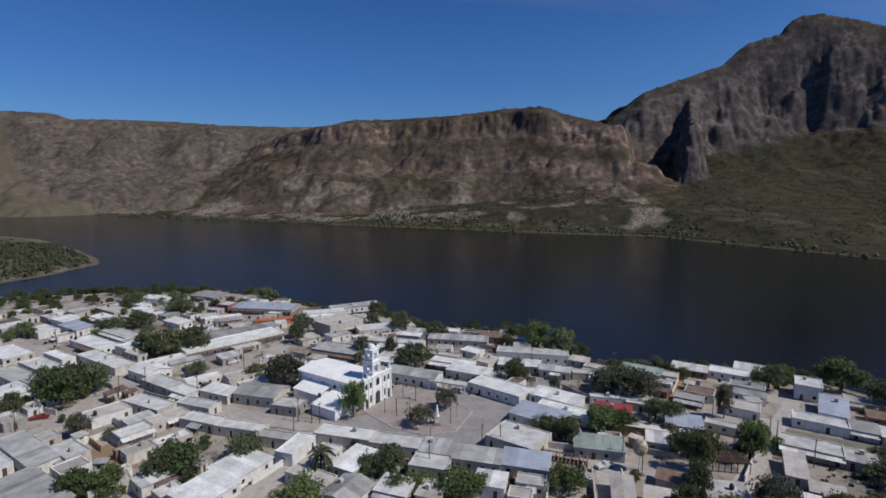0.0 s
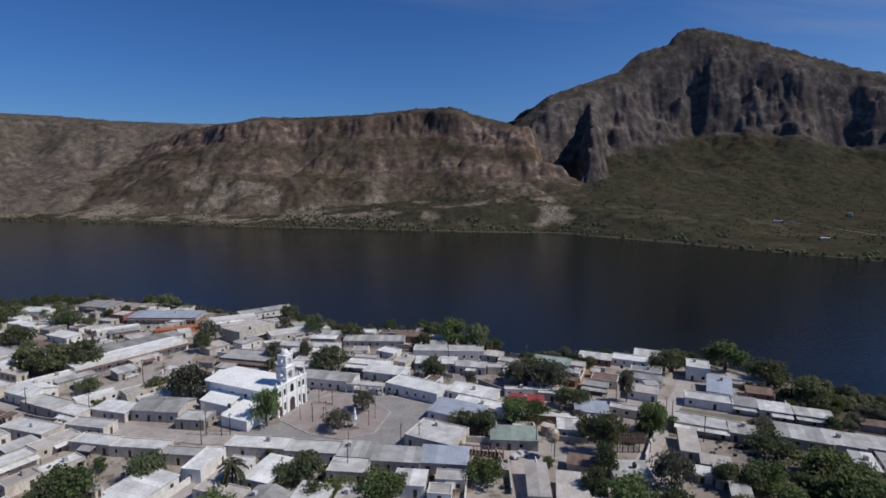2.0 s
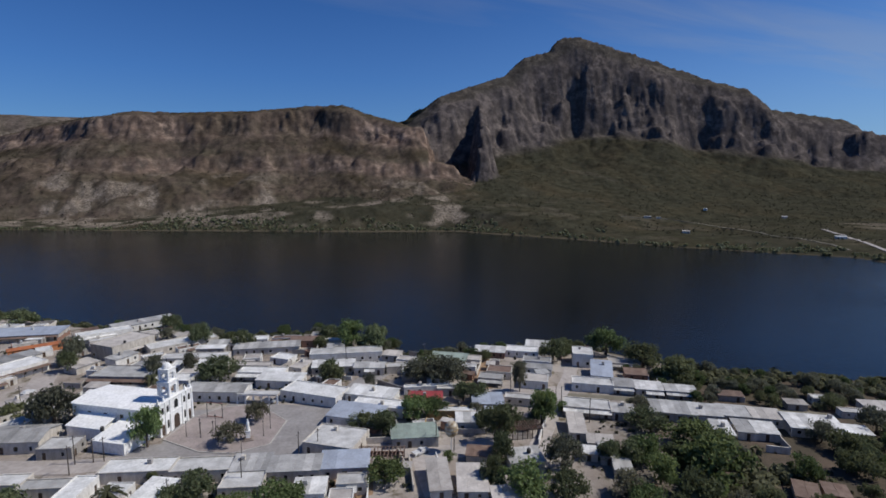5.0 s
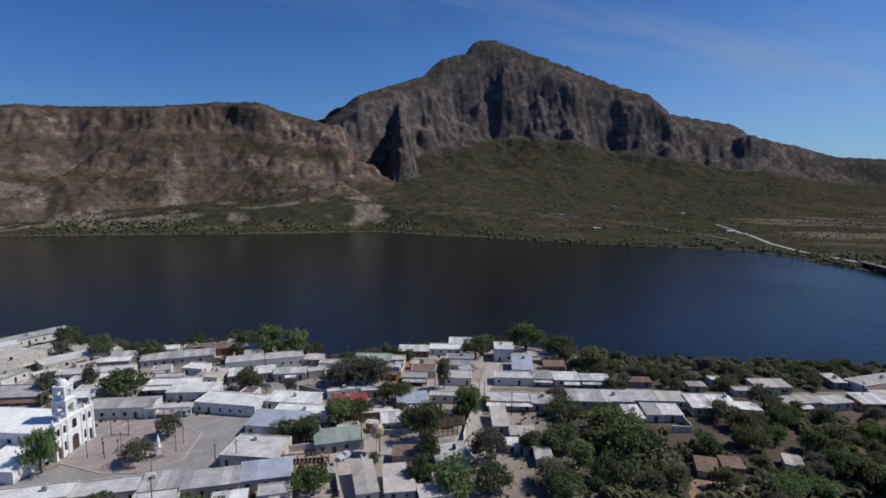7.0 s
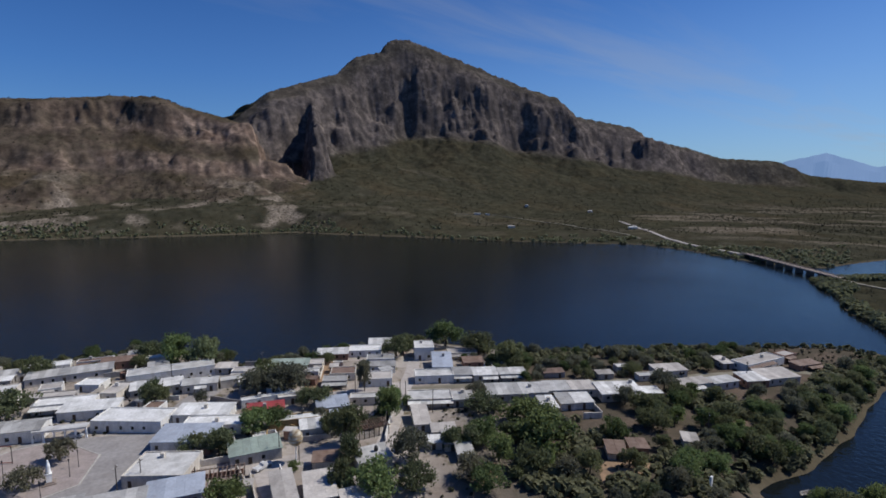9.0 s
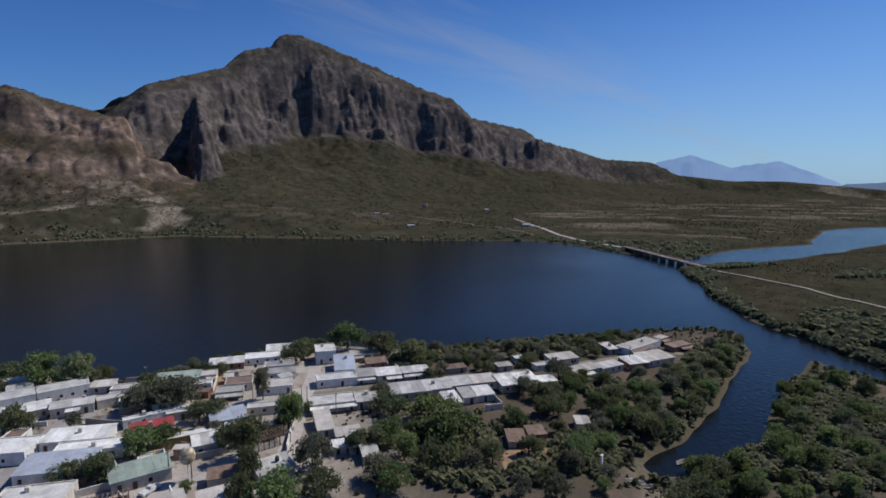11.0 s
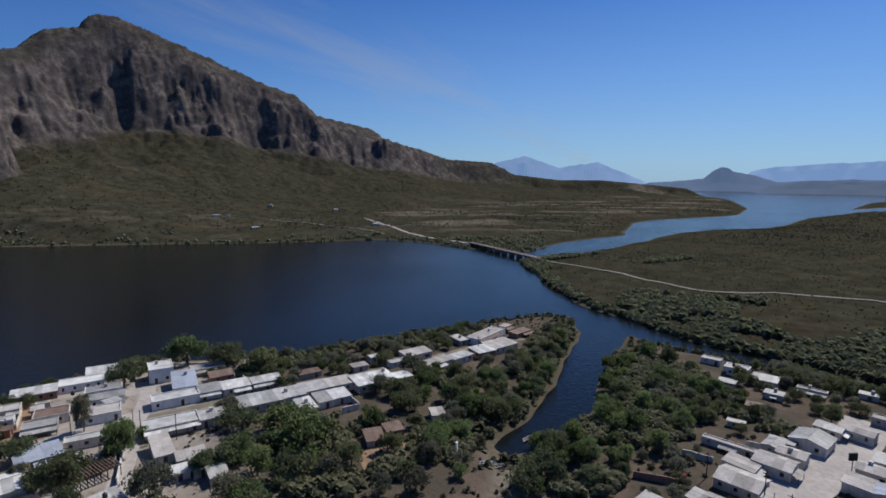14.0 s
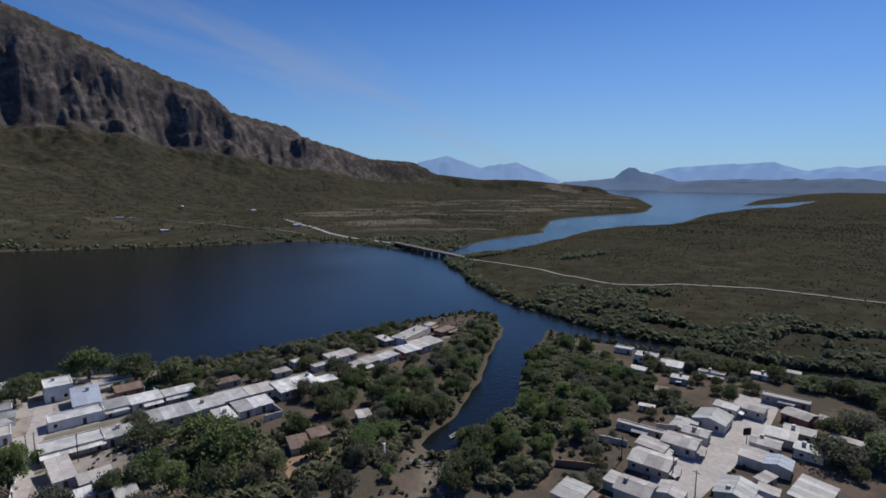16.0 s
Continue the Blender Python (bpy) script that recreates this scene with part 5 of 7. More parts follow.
tree(88.8, 161.1, 2.7, 10.3, "d")
tree(85.2, 139.0, 5.8, 9.3, "l")
tree(71.2, 139.0, 5.8, 6.3, "m")
tree(64.5, 138.0, 4.1, 6.3, "m")
tree(61.1, 119.9, 3.6, 8.5, "m")
tree(118.3, 186.4, 6.1, 8.3, "m")
tree(-82.2, 179.3, 2.1, 3.8, "m")
tree(-104.9, 147.0, 3.5, 6.7, "d")
tree(-196.7, 244.4, 5.7, 6.4, "m")
tree(-178.4, 305.7, 7.1, 7.9, "m")
tree(-108.1, 321.7, 7.4, 7.6, "m")
tree(29.9, 121.1, 5.1, 5.6, "l")
tree(-11.0, 119.6, 3.6, 4.7, "m")
tree(42.7, 231.8, 8.1, 11.3, "l")
tree(51.3, 222.3, 6.4, 11.3, "m")
tree(35.4, 244.3, 5.4, 6.9, "m")
tree(66.4, 175.7, 8.3, 9.5, "d")
tree(57.7, 181.5, 5.9, 8.3, "d")
tree(39.9, 183.1, 2.5, 4.6, "d")
tree(71.0, 158.7, 3.7, 6.5, "m")
tree(36.6, 148.0, 4.0, 6.3, "m")
tree(31.8, 151.7, 3.2, 5.0, "m")
tree(27.8, 195.9, 3.9, 7.1, "m")
tree(83.2, 136.4, 4.3, 10.1, "l")
tree(75.0, 111.2, 5.3, 9.0, "d")
tree(65.2, 130.0, 4.3, 10.9, "m")
tree(54.3, 111.5, 3.3, 7.3, "m")
tree(60.2, 104.9, 6.5, 7.7, "l")
tree(68.6, 100.4, 5.1, 6.4, "m")
tree(116.9, 133.2, 3.7, 5.3, "d")
tree(-2.3, 245.6, 5.0, 7.4, "m")
tree(-20.7, 255.3, 5.0, 9.8, "m")
tree(-35.3, 283.9, 5.4, 8.2, "m")
tree(143.7, 185.5, 8.1, 10.6, "l")
tree(147.1, 166.9, 7.6, 9.5, "m")
tree(127.2, 192.5, 4.8, 6.3, "m")
tree(97.9, 177.9, 3.6, 4.2, "d")
tree(88.2, 110.1, 3.3, 6.4, "m")
tree(111.8, 123.3, 6.7, 5.4, "m")
tree(117.4, 109.6, 8.1, 6.9, "l")
tree(107.3, 93.8, 8.8, 10.9, "l")
tree(98.7, 108.4, 5.1, 6.5, "l")
tree(173.4, 97.2, 5.0, 7.5, "d")
tree(152.5, 98.9, 3.8, 6.3, "d")
tree(150.2, 150.4, 7.2, 8.9, "m")
tree(-22.0, 220.7, 3.2, 7.5, "d")
tree(217.1, -70.4, 6.5, 4.5, "m")
tree(179.8, -70.9, 6.2, 6.8, "d")
tree(159.6, -58.6, 7.2, 6.2, "d")
tree(163.3, -70.1, 6.4, 7.8, "m")
tree(209.1, -84.5, 6.1, 5.7, "m")
tree(206.7, -48.4, 3.2, 3.8, "m")
tree(94.3, 108.4, 4.2, 6.1, "m")
tree(93.9, 97.6, 4.8, 7.4, "l")
tree(82.6, 95.7, 4.5, 6.4, "d")
tree(104.5, 104.4, 3.4, 5.5, "m")
tree(82.6, 89.5, 5.0, 5.9, "l")
tree(97.8, 89.4, 4.6, 6.5, "m")
tree(87.8, 111.6, 2.5, 3.9, "m")
tree(-125.1, 169.3, 8.7, 11.3, "l")
tree(-121.9, 177.8, 7.1, 10.3, "m")
tree(-67.7, 124.9, 5.9, 8.2, "m")
tree(-52.4, 135.2, 4.8, 6.1, "m")
tree(-17.8, 127.7, 3.6, 5.2, "m")
tree(-5.8, 120.7, 4.3, 4.4, "l")
tree(3.7, 119.7, 5.7, 5.6, "l")
palm(-30.5, 127.3, 9.5, 3.8)
palm(-33.1, 204.3, 8, 2.6)
palm(-31.8, 212.6, 8, 2.2)
palm(-69.0, 252.3, 8, 2.4)


def inside_ring(x, y, ring):
    hit = False
    for (x0, y0), (x1, y1) in zip(ring, ring[1:] + ring[:1]):
        if (y0 > y) != (y1 > y) and x < (x1 - x0) * (y - y0) / (y1 - y0) + x0:
            hit = not hit
    return hit


HOMES = [(o.matrix_world.translation.x, o.matrix_world.translation.y) for o in scene.objects if o.name.startswith("house")]


FAR_TREES = []


def join_wood():
    """The thick belts of small trees by the water, past counting, as one stand with its trunks."""
    for kind in "mldt":
        verts, faces, n = [], [], 0
        for x, y, z, r, tall, k, turn, i in FAR_TREES:
            if kind not in (k, "t"):
                continue
            me = TRUNKS[i] if kind == "t" else CROWNS[k][i]
            v = np.empty(len(me.vertices) * 3, np.float32)
            me.vertices.foreach_get("co", v)
            v = v.reshape(-1, 3)
            c, s = math.cos(turn), math.sin(turn)
            verts.append(np.column_stack([x + r * (c * v[:, 0] - s * v[:, 1]), y + r * (s * v[:, 0] + c * v[:, 1]), z - 0.05 + tall * v[:, 2]]))
            f = np.empty(len(me.loops), np.int32)
            me.loops.foreach_get("vertex_index", f)
            faces.append(f.reshape(-1, 4) + n)
            n += len(v)
        verts, faces = np.concatenate(verts), np.concatenate(faces)
        me = bpy.data.meshes.new("belt_of_trees")
        me.vertices.add(len(verts))
        me.vertices.foreach_set("co", verts.astype(np.float32).ravel())
        me.loops.add(faces.size)
        me.loops.foreach_set("vertex_index", faces.astype(np.int32).ravel())
        me.polygons.add(len(faces))
        me.polygons.foreach_set("loop_start", np.arange(0, faces.size, 4, dtype=np.int32))
        me.polygons.foreach_set("loop_total", np.full(len(faces), 4, dtype=np.int32))
        me.update(calc_edges=True)
        me.materials.append(BARK if kind == "t" else LEAF[kind])
        words = {"m": "thick belt of green mesquite trees by the water", "l": "thick belt of bright green trees by the water", "d": "thick belt of dull green trees by the water", "t": "brown trunks of the belt of trees"}
        tagged(new("belt_of_trees", me), words[kind], "trees", kind="stuff")


def wood(ring, count, seed, kinds, where, low=3.0, high=6.5, gap=2.6, clear=5.5, joined=False):
    """Trees scattered over a stretch of ground, clear of the houses and of one another."""
    rnd = random.Random(seed)
    xs, ys = [p[0] for p in ring], [p[1] for p in ring]
    stood = []
    for _ in range(count * 14):
        x, y = rnd.uniform(min(xs), max(xs)), rnd.uniform(min(ys), max(ys))
        if len(stood) >= count:
            break
        if not inside_ring(x, y, ring) or any((x - a) ** 2 + (y - b) ** 2 < clear ** 2 for a, b in HOMES) or any((x - a) ** 2 + (y - b) ** 2 < gap ** 2 for a, b in stood):
            continue
        foot = land_height(x, y)
        if foot < LAKE + 0.4:
            continue
        stood.append((x, y))
        tall = rnd.uniform(low, high)
        if joined:
            FAR_TREES.append((x, y, foot, tall * rnd.uniform(0.5, 0.72), tall, rnd.choice(kinds), rnd.uniform(0, 6.28), rnd.randrange(3)))
            continue
        tree(x, y, tall * rnd.uniform(0.5, 0.72), tall, rnd.choice(kinds), where, "trees by the water", foot)


TIP_WOOD = ((118.2, 114.0), (125.9, 102.8), (148.1, 91.9), (178.6, 90.3), (202.4, 68.7), (246.8, 69.7), (277.2, 59.7), (209.7, 42.6), (169.0, 45.1), (146.7, 52.9), (121.1, 50.4), (108.6, 46.6), (88.2, 87.6))
wood(TIP_WOOD, 58, 1, "mmdl", "on the tip of land")
wood(((148.1, 91.9), (178.6, 90.3), (202.4, 68.7), (246.8, 69.7), (277.2, 59.7), (209.7, 42.6), (169.0, 45.1), (146.7, 52.9), (123.9, 64.3)), 46, 17, "mmdl", "on the tip of land", joined=True)
CREEK_WOOD = ((242.9, 38.4), (245.3, 23.0), (231.2, -0.0), (204.8, -10.4), (174.8, -7.3), (156.7, 5.8), (130.4, 14.4), (122.6, 18.5), (114.9, 34.0), (140.9, 37.2), (183.9, 31.2))
wood(CREEK_WOOD, 48, 2, "mll", "by the creek")
SHORE_WOOD = ((135.6, 169.3), (136.7, 133.8), (170.7, 115.8), (203.7, 97.1), (249.6, 94.3), (232.6, 111.9), (195.7, 133.6), (159.4, 156.7), (159.6, 177.6))
wood(SHORE_WOOD, 96, 3, "mdl", "along the shore", 2.5, 5.0, 2.0, 4.5, joined=True)
EAST_WOOD = ((227.8, -29.6), (221.5, -45.7), (217.7, -72.3), (202.6, -86.3), (253.7, -106.3), (254.1, -68.9), (250.0, -28.6))
wood(EAST_WOOD, 64, 4, "md", "beyond the last houses", joined=True)
wood(((182.3, -63.0), (197.6, -84.4), (146.0, -64.2), (143.1, -55.5)), 8, 5, "md", "behind the houses", joined=True)
wood(((-237.2, 281.2), (-197.2, 294.3), (-155.1, 326.5), (-108.9, 324.3), (-56.1, 284.5), (-58.9, 299.6), (-115.3, 343.9), (-171.0, 360.8), (-234.8, 346.4), (-282.5, 336.7)), 34, 6, "ml", "along the shore", 3.0, 5.5, joined=True)
wood(((-42.1, 273.3), (-6.2, 251.4), (55.4, 213.8), (64.0, 228.6), (34.1, 269.2), (-6.7, 273.9), (-29.1, 291.2)), 30, 7, "mld", "along the shore", 3.0, 5.5, joined=True)
wood(((54.8, 204.5), (85.2, 195.9), (134.9, 186.2), (140.6, 194.1), (97.1, 210.5), (70.7, 209.9)), 24, 8, "mld", "along the shore", 2.5, 4.5, joined=True)
wood(((-232.3, 261.4), (-202.4, 274.9), (-241.1, 334.3), (-276.8, 313.3)), 18, 14, "ml", "along the shore", 3.0, 6.0, 2.4, 4.5, joined=True)
wood(((-173.1, 249.0), (-138.7, 267.0), (-125.7, 288.7), (-104.8, 307.3), (-112.0, 329.1), (-166.6, 322.8), (-194.9, 290.5)), 16, 15, "ml", "among the houses", 3.0, 5.5, 2.4, 4.5)
wood(((-129.3, 216.9), (-104.6, 238.6), (-112.1, 256.5), (-144.7, 243.9)), 9, 16, "ml", "among the houses", 3.5, 6.0, 2.4, 4.0)
wood(((-155.9, 181.5), (-113.3, 177.0), (-66.0, 156.1), (-50.6, 117.6), (-103.4, 117.2)), 7, 9, "ml", "in a yard", 2.5, 4.5)
wood(((-237.2, 281.2), (-172.7, 301.4), (-104.5, 266.8), (-104.8, 198.8), (-179.5, 210.5)), 9, 10, "ml", "in a yard", 2.5, 5.0)
wood(((44.0, 183.9), (108.9, 149.8), (69.9, 102.3), (30.8, 117.9), (34.3, 155.1)), 8, 11, "mld", "in a yard", 2.5, 4.5)
YARD_WOOD = ((219.0, 17.3), (201.4, -23.9), (204.1, -47.8), (177.2, -29.7), (170.7, 2.4), (143.6, 10.5))
wood(YARD_WOOD, 18, 12, "mdl", "behind the houses", 2.5, 5.0)
BED_WOOD = ((132.9, 41.8), (147.8, 41.5), (159.4, 34.2), (146.1, 24.2), (121.2, 20.8), (113.2, 35.2))
wood(BED_WOOD, 12, 13, "mld", "by the creek")
wood(((226.2, -6.2), (204.7, -27.9), (213.9, -49.9), (255.3, -58.5), (239.8, -21.4)), 24, 18, "md", "beyond the last houses", 2.5, 5.0, 2.2, 4.0, joined=True)
wood(((-231.8, 289.0), (-198.6, 310.8), (-147.0, 339.4), (-113.0, 332.3), (-122.1, 359.7), (-162.3, 375.8), (-228.0, 358.2), (-265.6, 332.5)), 46, 19, "mll", "along the shore", 3.0, 5.5, 2.2, 4.0, joined=True)
wood(((153.1, 20.6), (159.0, -2.5), (128.7, -1.6), (121.0, 17.1)), 20, 20, "dmd", "behind the houses", 2.0, 4.0, 2.2, 4.5, joined=True)
wood(((215.1, 4.1), (205.0, -15.3), (185.2, -27.3), (173.8, -19.9), (174.2, -0.7), (188.0, 12.4)), 34, 21, "mld", "behind the houses", 2.2, 4.5, 2.2, 4.2, joined=True)
join_wood()
WOODLAND = (TIP_WOOD, CREEK_WOOD, SHORE_WOOD, EAST_WOOD, YARD_WOOD, BED_WOOD)

# ---- the church and its square ----
CHURCH_WHITE = material("church_limewash", (0.86, 0.86, 0.85), (0.77, 0.77, 0.75), 0.3, 0.85)
CHURCH_ROOF = material("church_roof_white", (0.90, 0.90, 0.89), (0.80, 0.80, 0.78), 0.2, 0.6)
STONE = material("paving_stone", (0.27, 0.22, 0.19), (0.20, 0.16, 0.14), 0.4, 0.9, bump=0.02)
DARK = material("dark_opening", (0.012, 0.012, 0.013), rough=0.9)
IRON = material("dark_iron", (0.05, 0.05, 0.055), rough=0.6, metal=0.6)
POLE_WOOD = material("pole_wood", (0.085, 0.07, 0.06), scale=2, rough=0.9)


def arch(bm, cx, y, z0, w, h, deep=0.12, steps=8):
    """A round-headed panel in an upright plane y, facing -y, of the given depth."""
    ring = [(cx - w / 2, z0), (cx + w / 2, z0)]
    ring += [(cx + math.cos(math.pi * k / steps) * w / 2, z0 + h - w / 2 + math.sin(math.pi * k / steps) * w / 2) for k in range(steps + 1)]
    front = [bm.verts.new((x, y - deep, z)) for x, z in ring]
    back = [bm.verts.new((x, y, z)) for x, z in ring]
    bm.faces.new(front)
    for k in range(len(ring)):
        j = (k + 1) % len(ring)
        bm.faces.new((front[j], front[k], back[k], back[j]))


def prism(bm, cx, cy, r, z0, z1, r2=None, sides=8, turn=0.0):
    r2 = r if r2 is None else r2
    a = [bm.verts.new((cx + r * math.cos(turn + 2 * math.pi * k / sides), cy + r * math.sin(turn + 2 * math.pi * k / sides), z0)) for k in range(sides)]
    b = [bm.verts.new((cx + r2 * math.cos(turn + 2 * math.pi * k / sides), cy + r2 * math.sin(turn + 2 * math.pi * k / sides), z1)) for k in range(sides)]
    for k in range(sides):
        bm.faces.new((a[k], a[(k + 1) % sides], b[(k + 1) % sides], b[k]))
    bm.faces.new(b)
    bm.faces.new(a[::-1])


def church(x, y, yaw):
    c = thing("church", pose(x, y, -0.1, 0, 0, yaw), "white limewashed church with a central bell tower facing the square", "church")
    w, long, eave = 7.2, 30.0, 7.7
    bm = bmesh.new()
    box(bm, -w + 0.3, 0.9, 0, w - 0.3, long, eave)
    part("nave_wall", bm, CHURCH_WHITE, c)
    bm = bmesh.new()
    for s in (-1, 1):
        v = [(s * (w + 0.25), 0.95, eave), (s * (w + 0.25), long + 0.4, eave), (0, long + 0.4, eave + 0.9), (0, 0.95, eave + 0.9)]
        if s < 0:
            v = v[::-1]
        lo = [(p[0], p[1], p[2] + 0.03) for p in v]
        hi = [(p[0], p[1], p[2] + 0.22) for p in v]
        quad(bm, *hi)
        quad(bm, *lo[::-1])
        for k in range(4):
            quad(bm, lo[k], lo[(k + 1) % 4], hi[(k + 1) % 4], hi[k])
    part("roof", bm, CHURCH_ROOF, c, "smooth bright white low-pitched roof")
    for k in range(5):
        for s in (-1, 1):
            bm = bmesh.new()
            yy = 4.5 + 5.6 * k
            x0, x1 = sorted((s * (w - 0.32), s * (w + 0.75)))
            box(bm, x0, yy - 0.45, 0, x1, yy + 0.45, 5.2)
            v = [(x0, yy - 0.45), (x1, yy - 0.45), (x1, yy + 0.45), (x0, yy + 0.45)]
            part("buttress", bm, CHURCH_WHITE, c)
            bm = bmesh.new()
            xs = s * (w - 0.29)
            quad(bm, (xs, yy + 2.2, 3.6), (xs, yy + 3.4, 3.6), (xs, yy + 3.4, 5.8), (xs, yy + 2.2, 5.8))
            if k < 4:
                part("side_window", bm, PANE, c)
            else:
                bm.free()
    # a low side chapel against the flank
    bm = bmesh.new()
    for y0, y1, out, z0, z1 in ((2.2, 12.6, 10.8, 3.3, 4.5), (14.5, 26.5, 5.4, 3.6, 5.2)):
        x0, x1 = -w - out, -w + 0.28
        box(bm, x0, y0, 0, x1, y1, z0)
        v = [(x0 - 0.25, y0 - 0.2, z0), (x1, y0 - 0.2, z1), (x1, y1 + 0.2, z1), (x0 - 0.25, y1 + 0.2, z0)]
        top = [(p[0], p[1], p[2] + 0.2) for p in v]
        quad(bm, *top)
        quad(bm, *v[::-1])
        for k in range(4):
            quad(bm, v[k], v[(k + 1) % 4], top[(k + 1) % 4], top[k])
    part("side_chapel", bm, CHURCH_ROOF, c)
    # the front with its pilasters, cornices, doors and windows
    bm = bmesh.new()
    box(bm, -w, 0, 0, w, 0.9, 9.7)
    box(bm, -w - 0.15, -0.25, 9.7, w + 0.15, 1.05, 10.05)
    box(bm, -w - 0.1, -0.18, 5.6, w + 0.1, 0.0, 5.9)
    part("facade", bm, CHURCH_WHITE, c)
    for px in (-6.9, -4.6, -2.6, 2.6, 4.6, 6.9):
        bm = bmesh.new()
        box(bm, px - 0.28, -0.3, 0, px + 0.28, 0.02, 5.6)
        box(bm, px - 0.24, -0.26, 5.9, px + 0.24, 0.02, 9.7)
        box(bm, px - 0.4, -0.4, 0, px + 0.4, 0.01, 0.6)
        part("pilaster", bm, CHURCH_WHITE, c)
    for px, z, ww, hh in ((0, 0.2, 2.4, 4.3), (-5.7, 0.2, 1.3, 3.2), (5.7, 0.2, 1.3, 3.2)):
        bm = bmesh.new()
        arch(bm, px, -0.02, z, ww, hh, 0.05)
        part("church_door", bm, WOOD, c, "dark wooden arched door")
    for px, z, ww, hh in ((0, 6.4, 1.6, 2.6), (-3.6, 6.5, 0.9, 2.0), (3.6, 6.5, 0.9, 2.0), (-5.7, 6.5, 0.9, 2.0), (5.7, 6.5, 0.9, 2.0), (-3.6, 1.6, 0.8, 2.4), (3.6, 1.6, 0.8, 2.4)):
        bm = bmesh.new()
        arch(bm, px, -0.02, z, ww, hh, 0.05)
        part("arched_window", bm, DARK, c)
    for px in (-6.9, -4.6, 4.6, 6.9):
        bm = bmesh.new()
        box(bm, px - 0.3, 0.1, 10.05, px + 0.3, 0.7, 10.7)
        prism(bm, px, 0.4, 0.28, 10.7, 11.7, 0.04, 8)
        part("pinnacle", bm, CHURCH_WHITE, c)
    # bell tower, two open stages and a small dome
    z = 10.05
    for r, tall, op in ((1.85, 4.3, 1.1), (1.5, 3.4, 0.9)):
        cy = 2.4
        for sx in (-1, 1):
            for sy in (-1, 1):
                bm = bmesh.new()
                box(bm, min(sx * r, sx * op), cy + min(sy * r, sy * op), z + 0.5, max(sx * r, sx * op), cy + max(sy * r, sy * op), z + tall * 0.74)
                part("belfry_pier", bm, CHURCH_WHITE, c)
        for name, k, z0, z1 in (("cornice", 0.25, z + tall, z + tall + 0.35), ("belfry_head", 0, z + tall * 0.74, z + tall), ("belfry_foot", 0, z - 0.35, z + 0.5)):
            bm = bmesh.new()
            box(bm, -r - k, cy - r - k, z0, r + k, cy + r + k, z1)
            part(name, bm, CHURCH_WHITE, c)
        for sx in (-1, 1):
            for sy in (-1, 1):
                bm = bmesh.new()
                prism(bm, sx * (r + 0.05), cy + sy * (r + 0.05), 0.24, z + 0.5, z + tall, 0.2, 8)
                part("belfry_column", bm, CHURCH_WHITE, c)
        bm = bmesh.new()
        prism(bm, 0, cy, 0.55, z + tall * 0.35, z + tall * 0.6, 0.3, 10)
        part("bell", bm, IRON, c, "dark bronze bell")
        z += tall + 0.35
    bm = bmesh.new()
    prism(bm, 0, 2.4, 1.3, z, z + 0.5, 1.3, 12)
    for k in range(4):
        a, b = k * math.pi / 8, (k + 1) * math.pi / 8
        prism(bm, 0, 2.4, 1.2 * math.cos(a), z + 0.5 + 1.2 * math.sin(a), z + 0.5 + 1.2 * math.sin(b), max(0.05, 1.2 * math.cos(b)), 12)
    part("dome", bm, CHURCH_WHITE, c)
    bm = bmesh.new()
    box(bm, -0.07, 2.33, z + 1.6, 0.07, 2.47, z + 2.9)
    box(bm, -0.4, 2.34, z + 2.25, 0.4, 2.46, z + 2.4)
    part("cross", bm, IRON, c)
    return c


church(-21.45, 171.9, 57.7)

# ---- streets, the square and the bridge road ----
DUST = material("dusty_street", (0.40, 0.36, 0.335), (0.31, 0.28, 0.26), 0.12, 0.95, bump=0.02)
ASPHALT = material("worn_asphalt", (0.30, 0.285, 0.28), (0.225, 0.21, 0.205), 0.15, 0.9, bump=0.01)
TRACK = material("dirt_track", (0.22, 0.20, 0.155), (0.15, 0.135, 0.10), 0.05, 0.95)
EARTH = material("orange_earth", (0.30, 0.20, 0.125), (0.22, 0.145, 0.09), 0.25, 0.95, bump=0.02)
PALE = material("pale_concrete_street", (0.43, 0.39, 0.365), (0.34, 0.31, 0.29), 0.12, 0.9)
PLAZA = material("reddish_paving", (0.335, 0.285, 0.27), (0.265, 0.225, 0.21), 0.3, 0.9)
KERB = material("pale_kerb", (0.45, 0.43, 0.40), rough=0.9)


def smooth_line(line, steps=5):
    pts = [Vector(p).to_3d() for p in line]
    out = []
    for k in range(len(pts) - 1):
        a, b, c, d = pts[max(k - 1, 0)], pts[k], pts[k + 1], pts[min(k + 2, len(pts) - 1)]
        for i in range(steps):
            t = i / steps
            out.append(0.5 * (2 * b + (c - a) * t + (2 * a - 5 * b + 4 * c - d) * t * t + (3 * b - a - 3 * c + d) * t ** 3))
    return out + [pts[-1]]


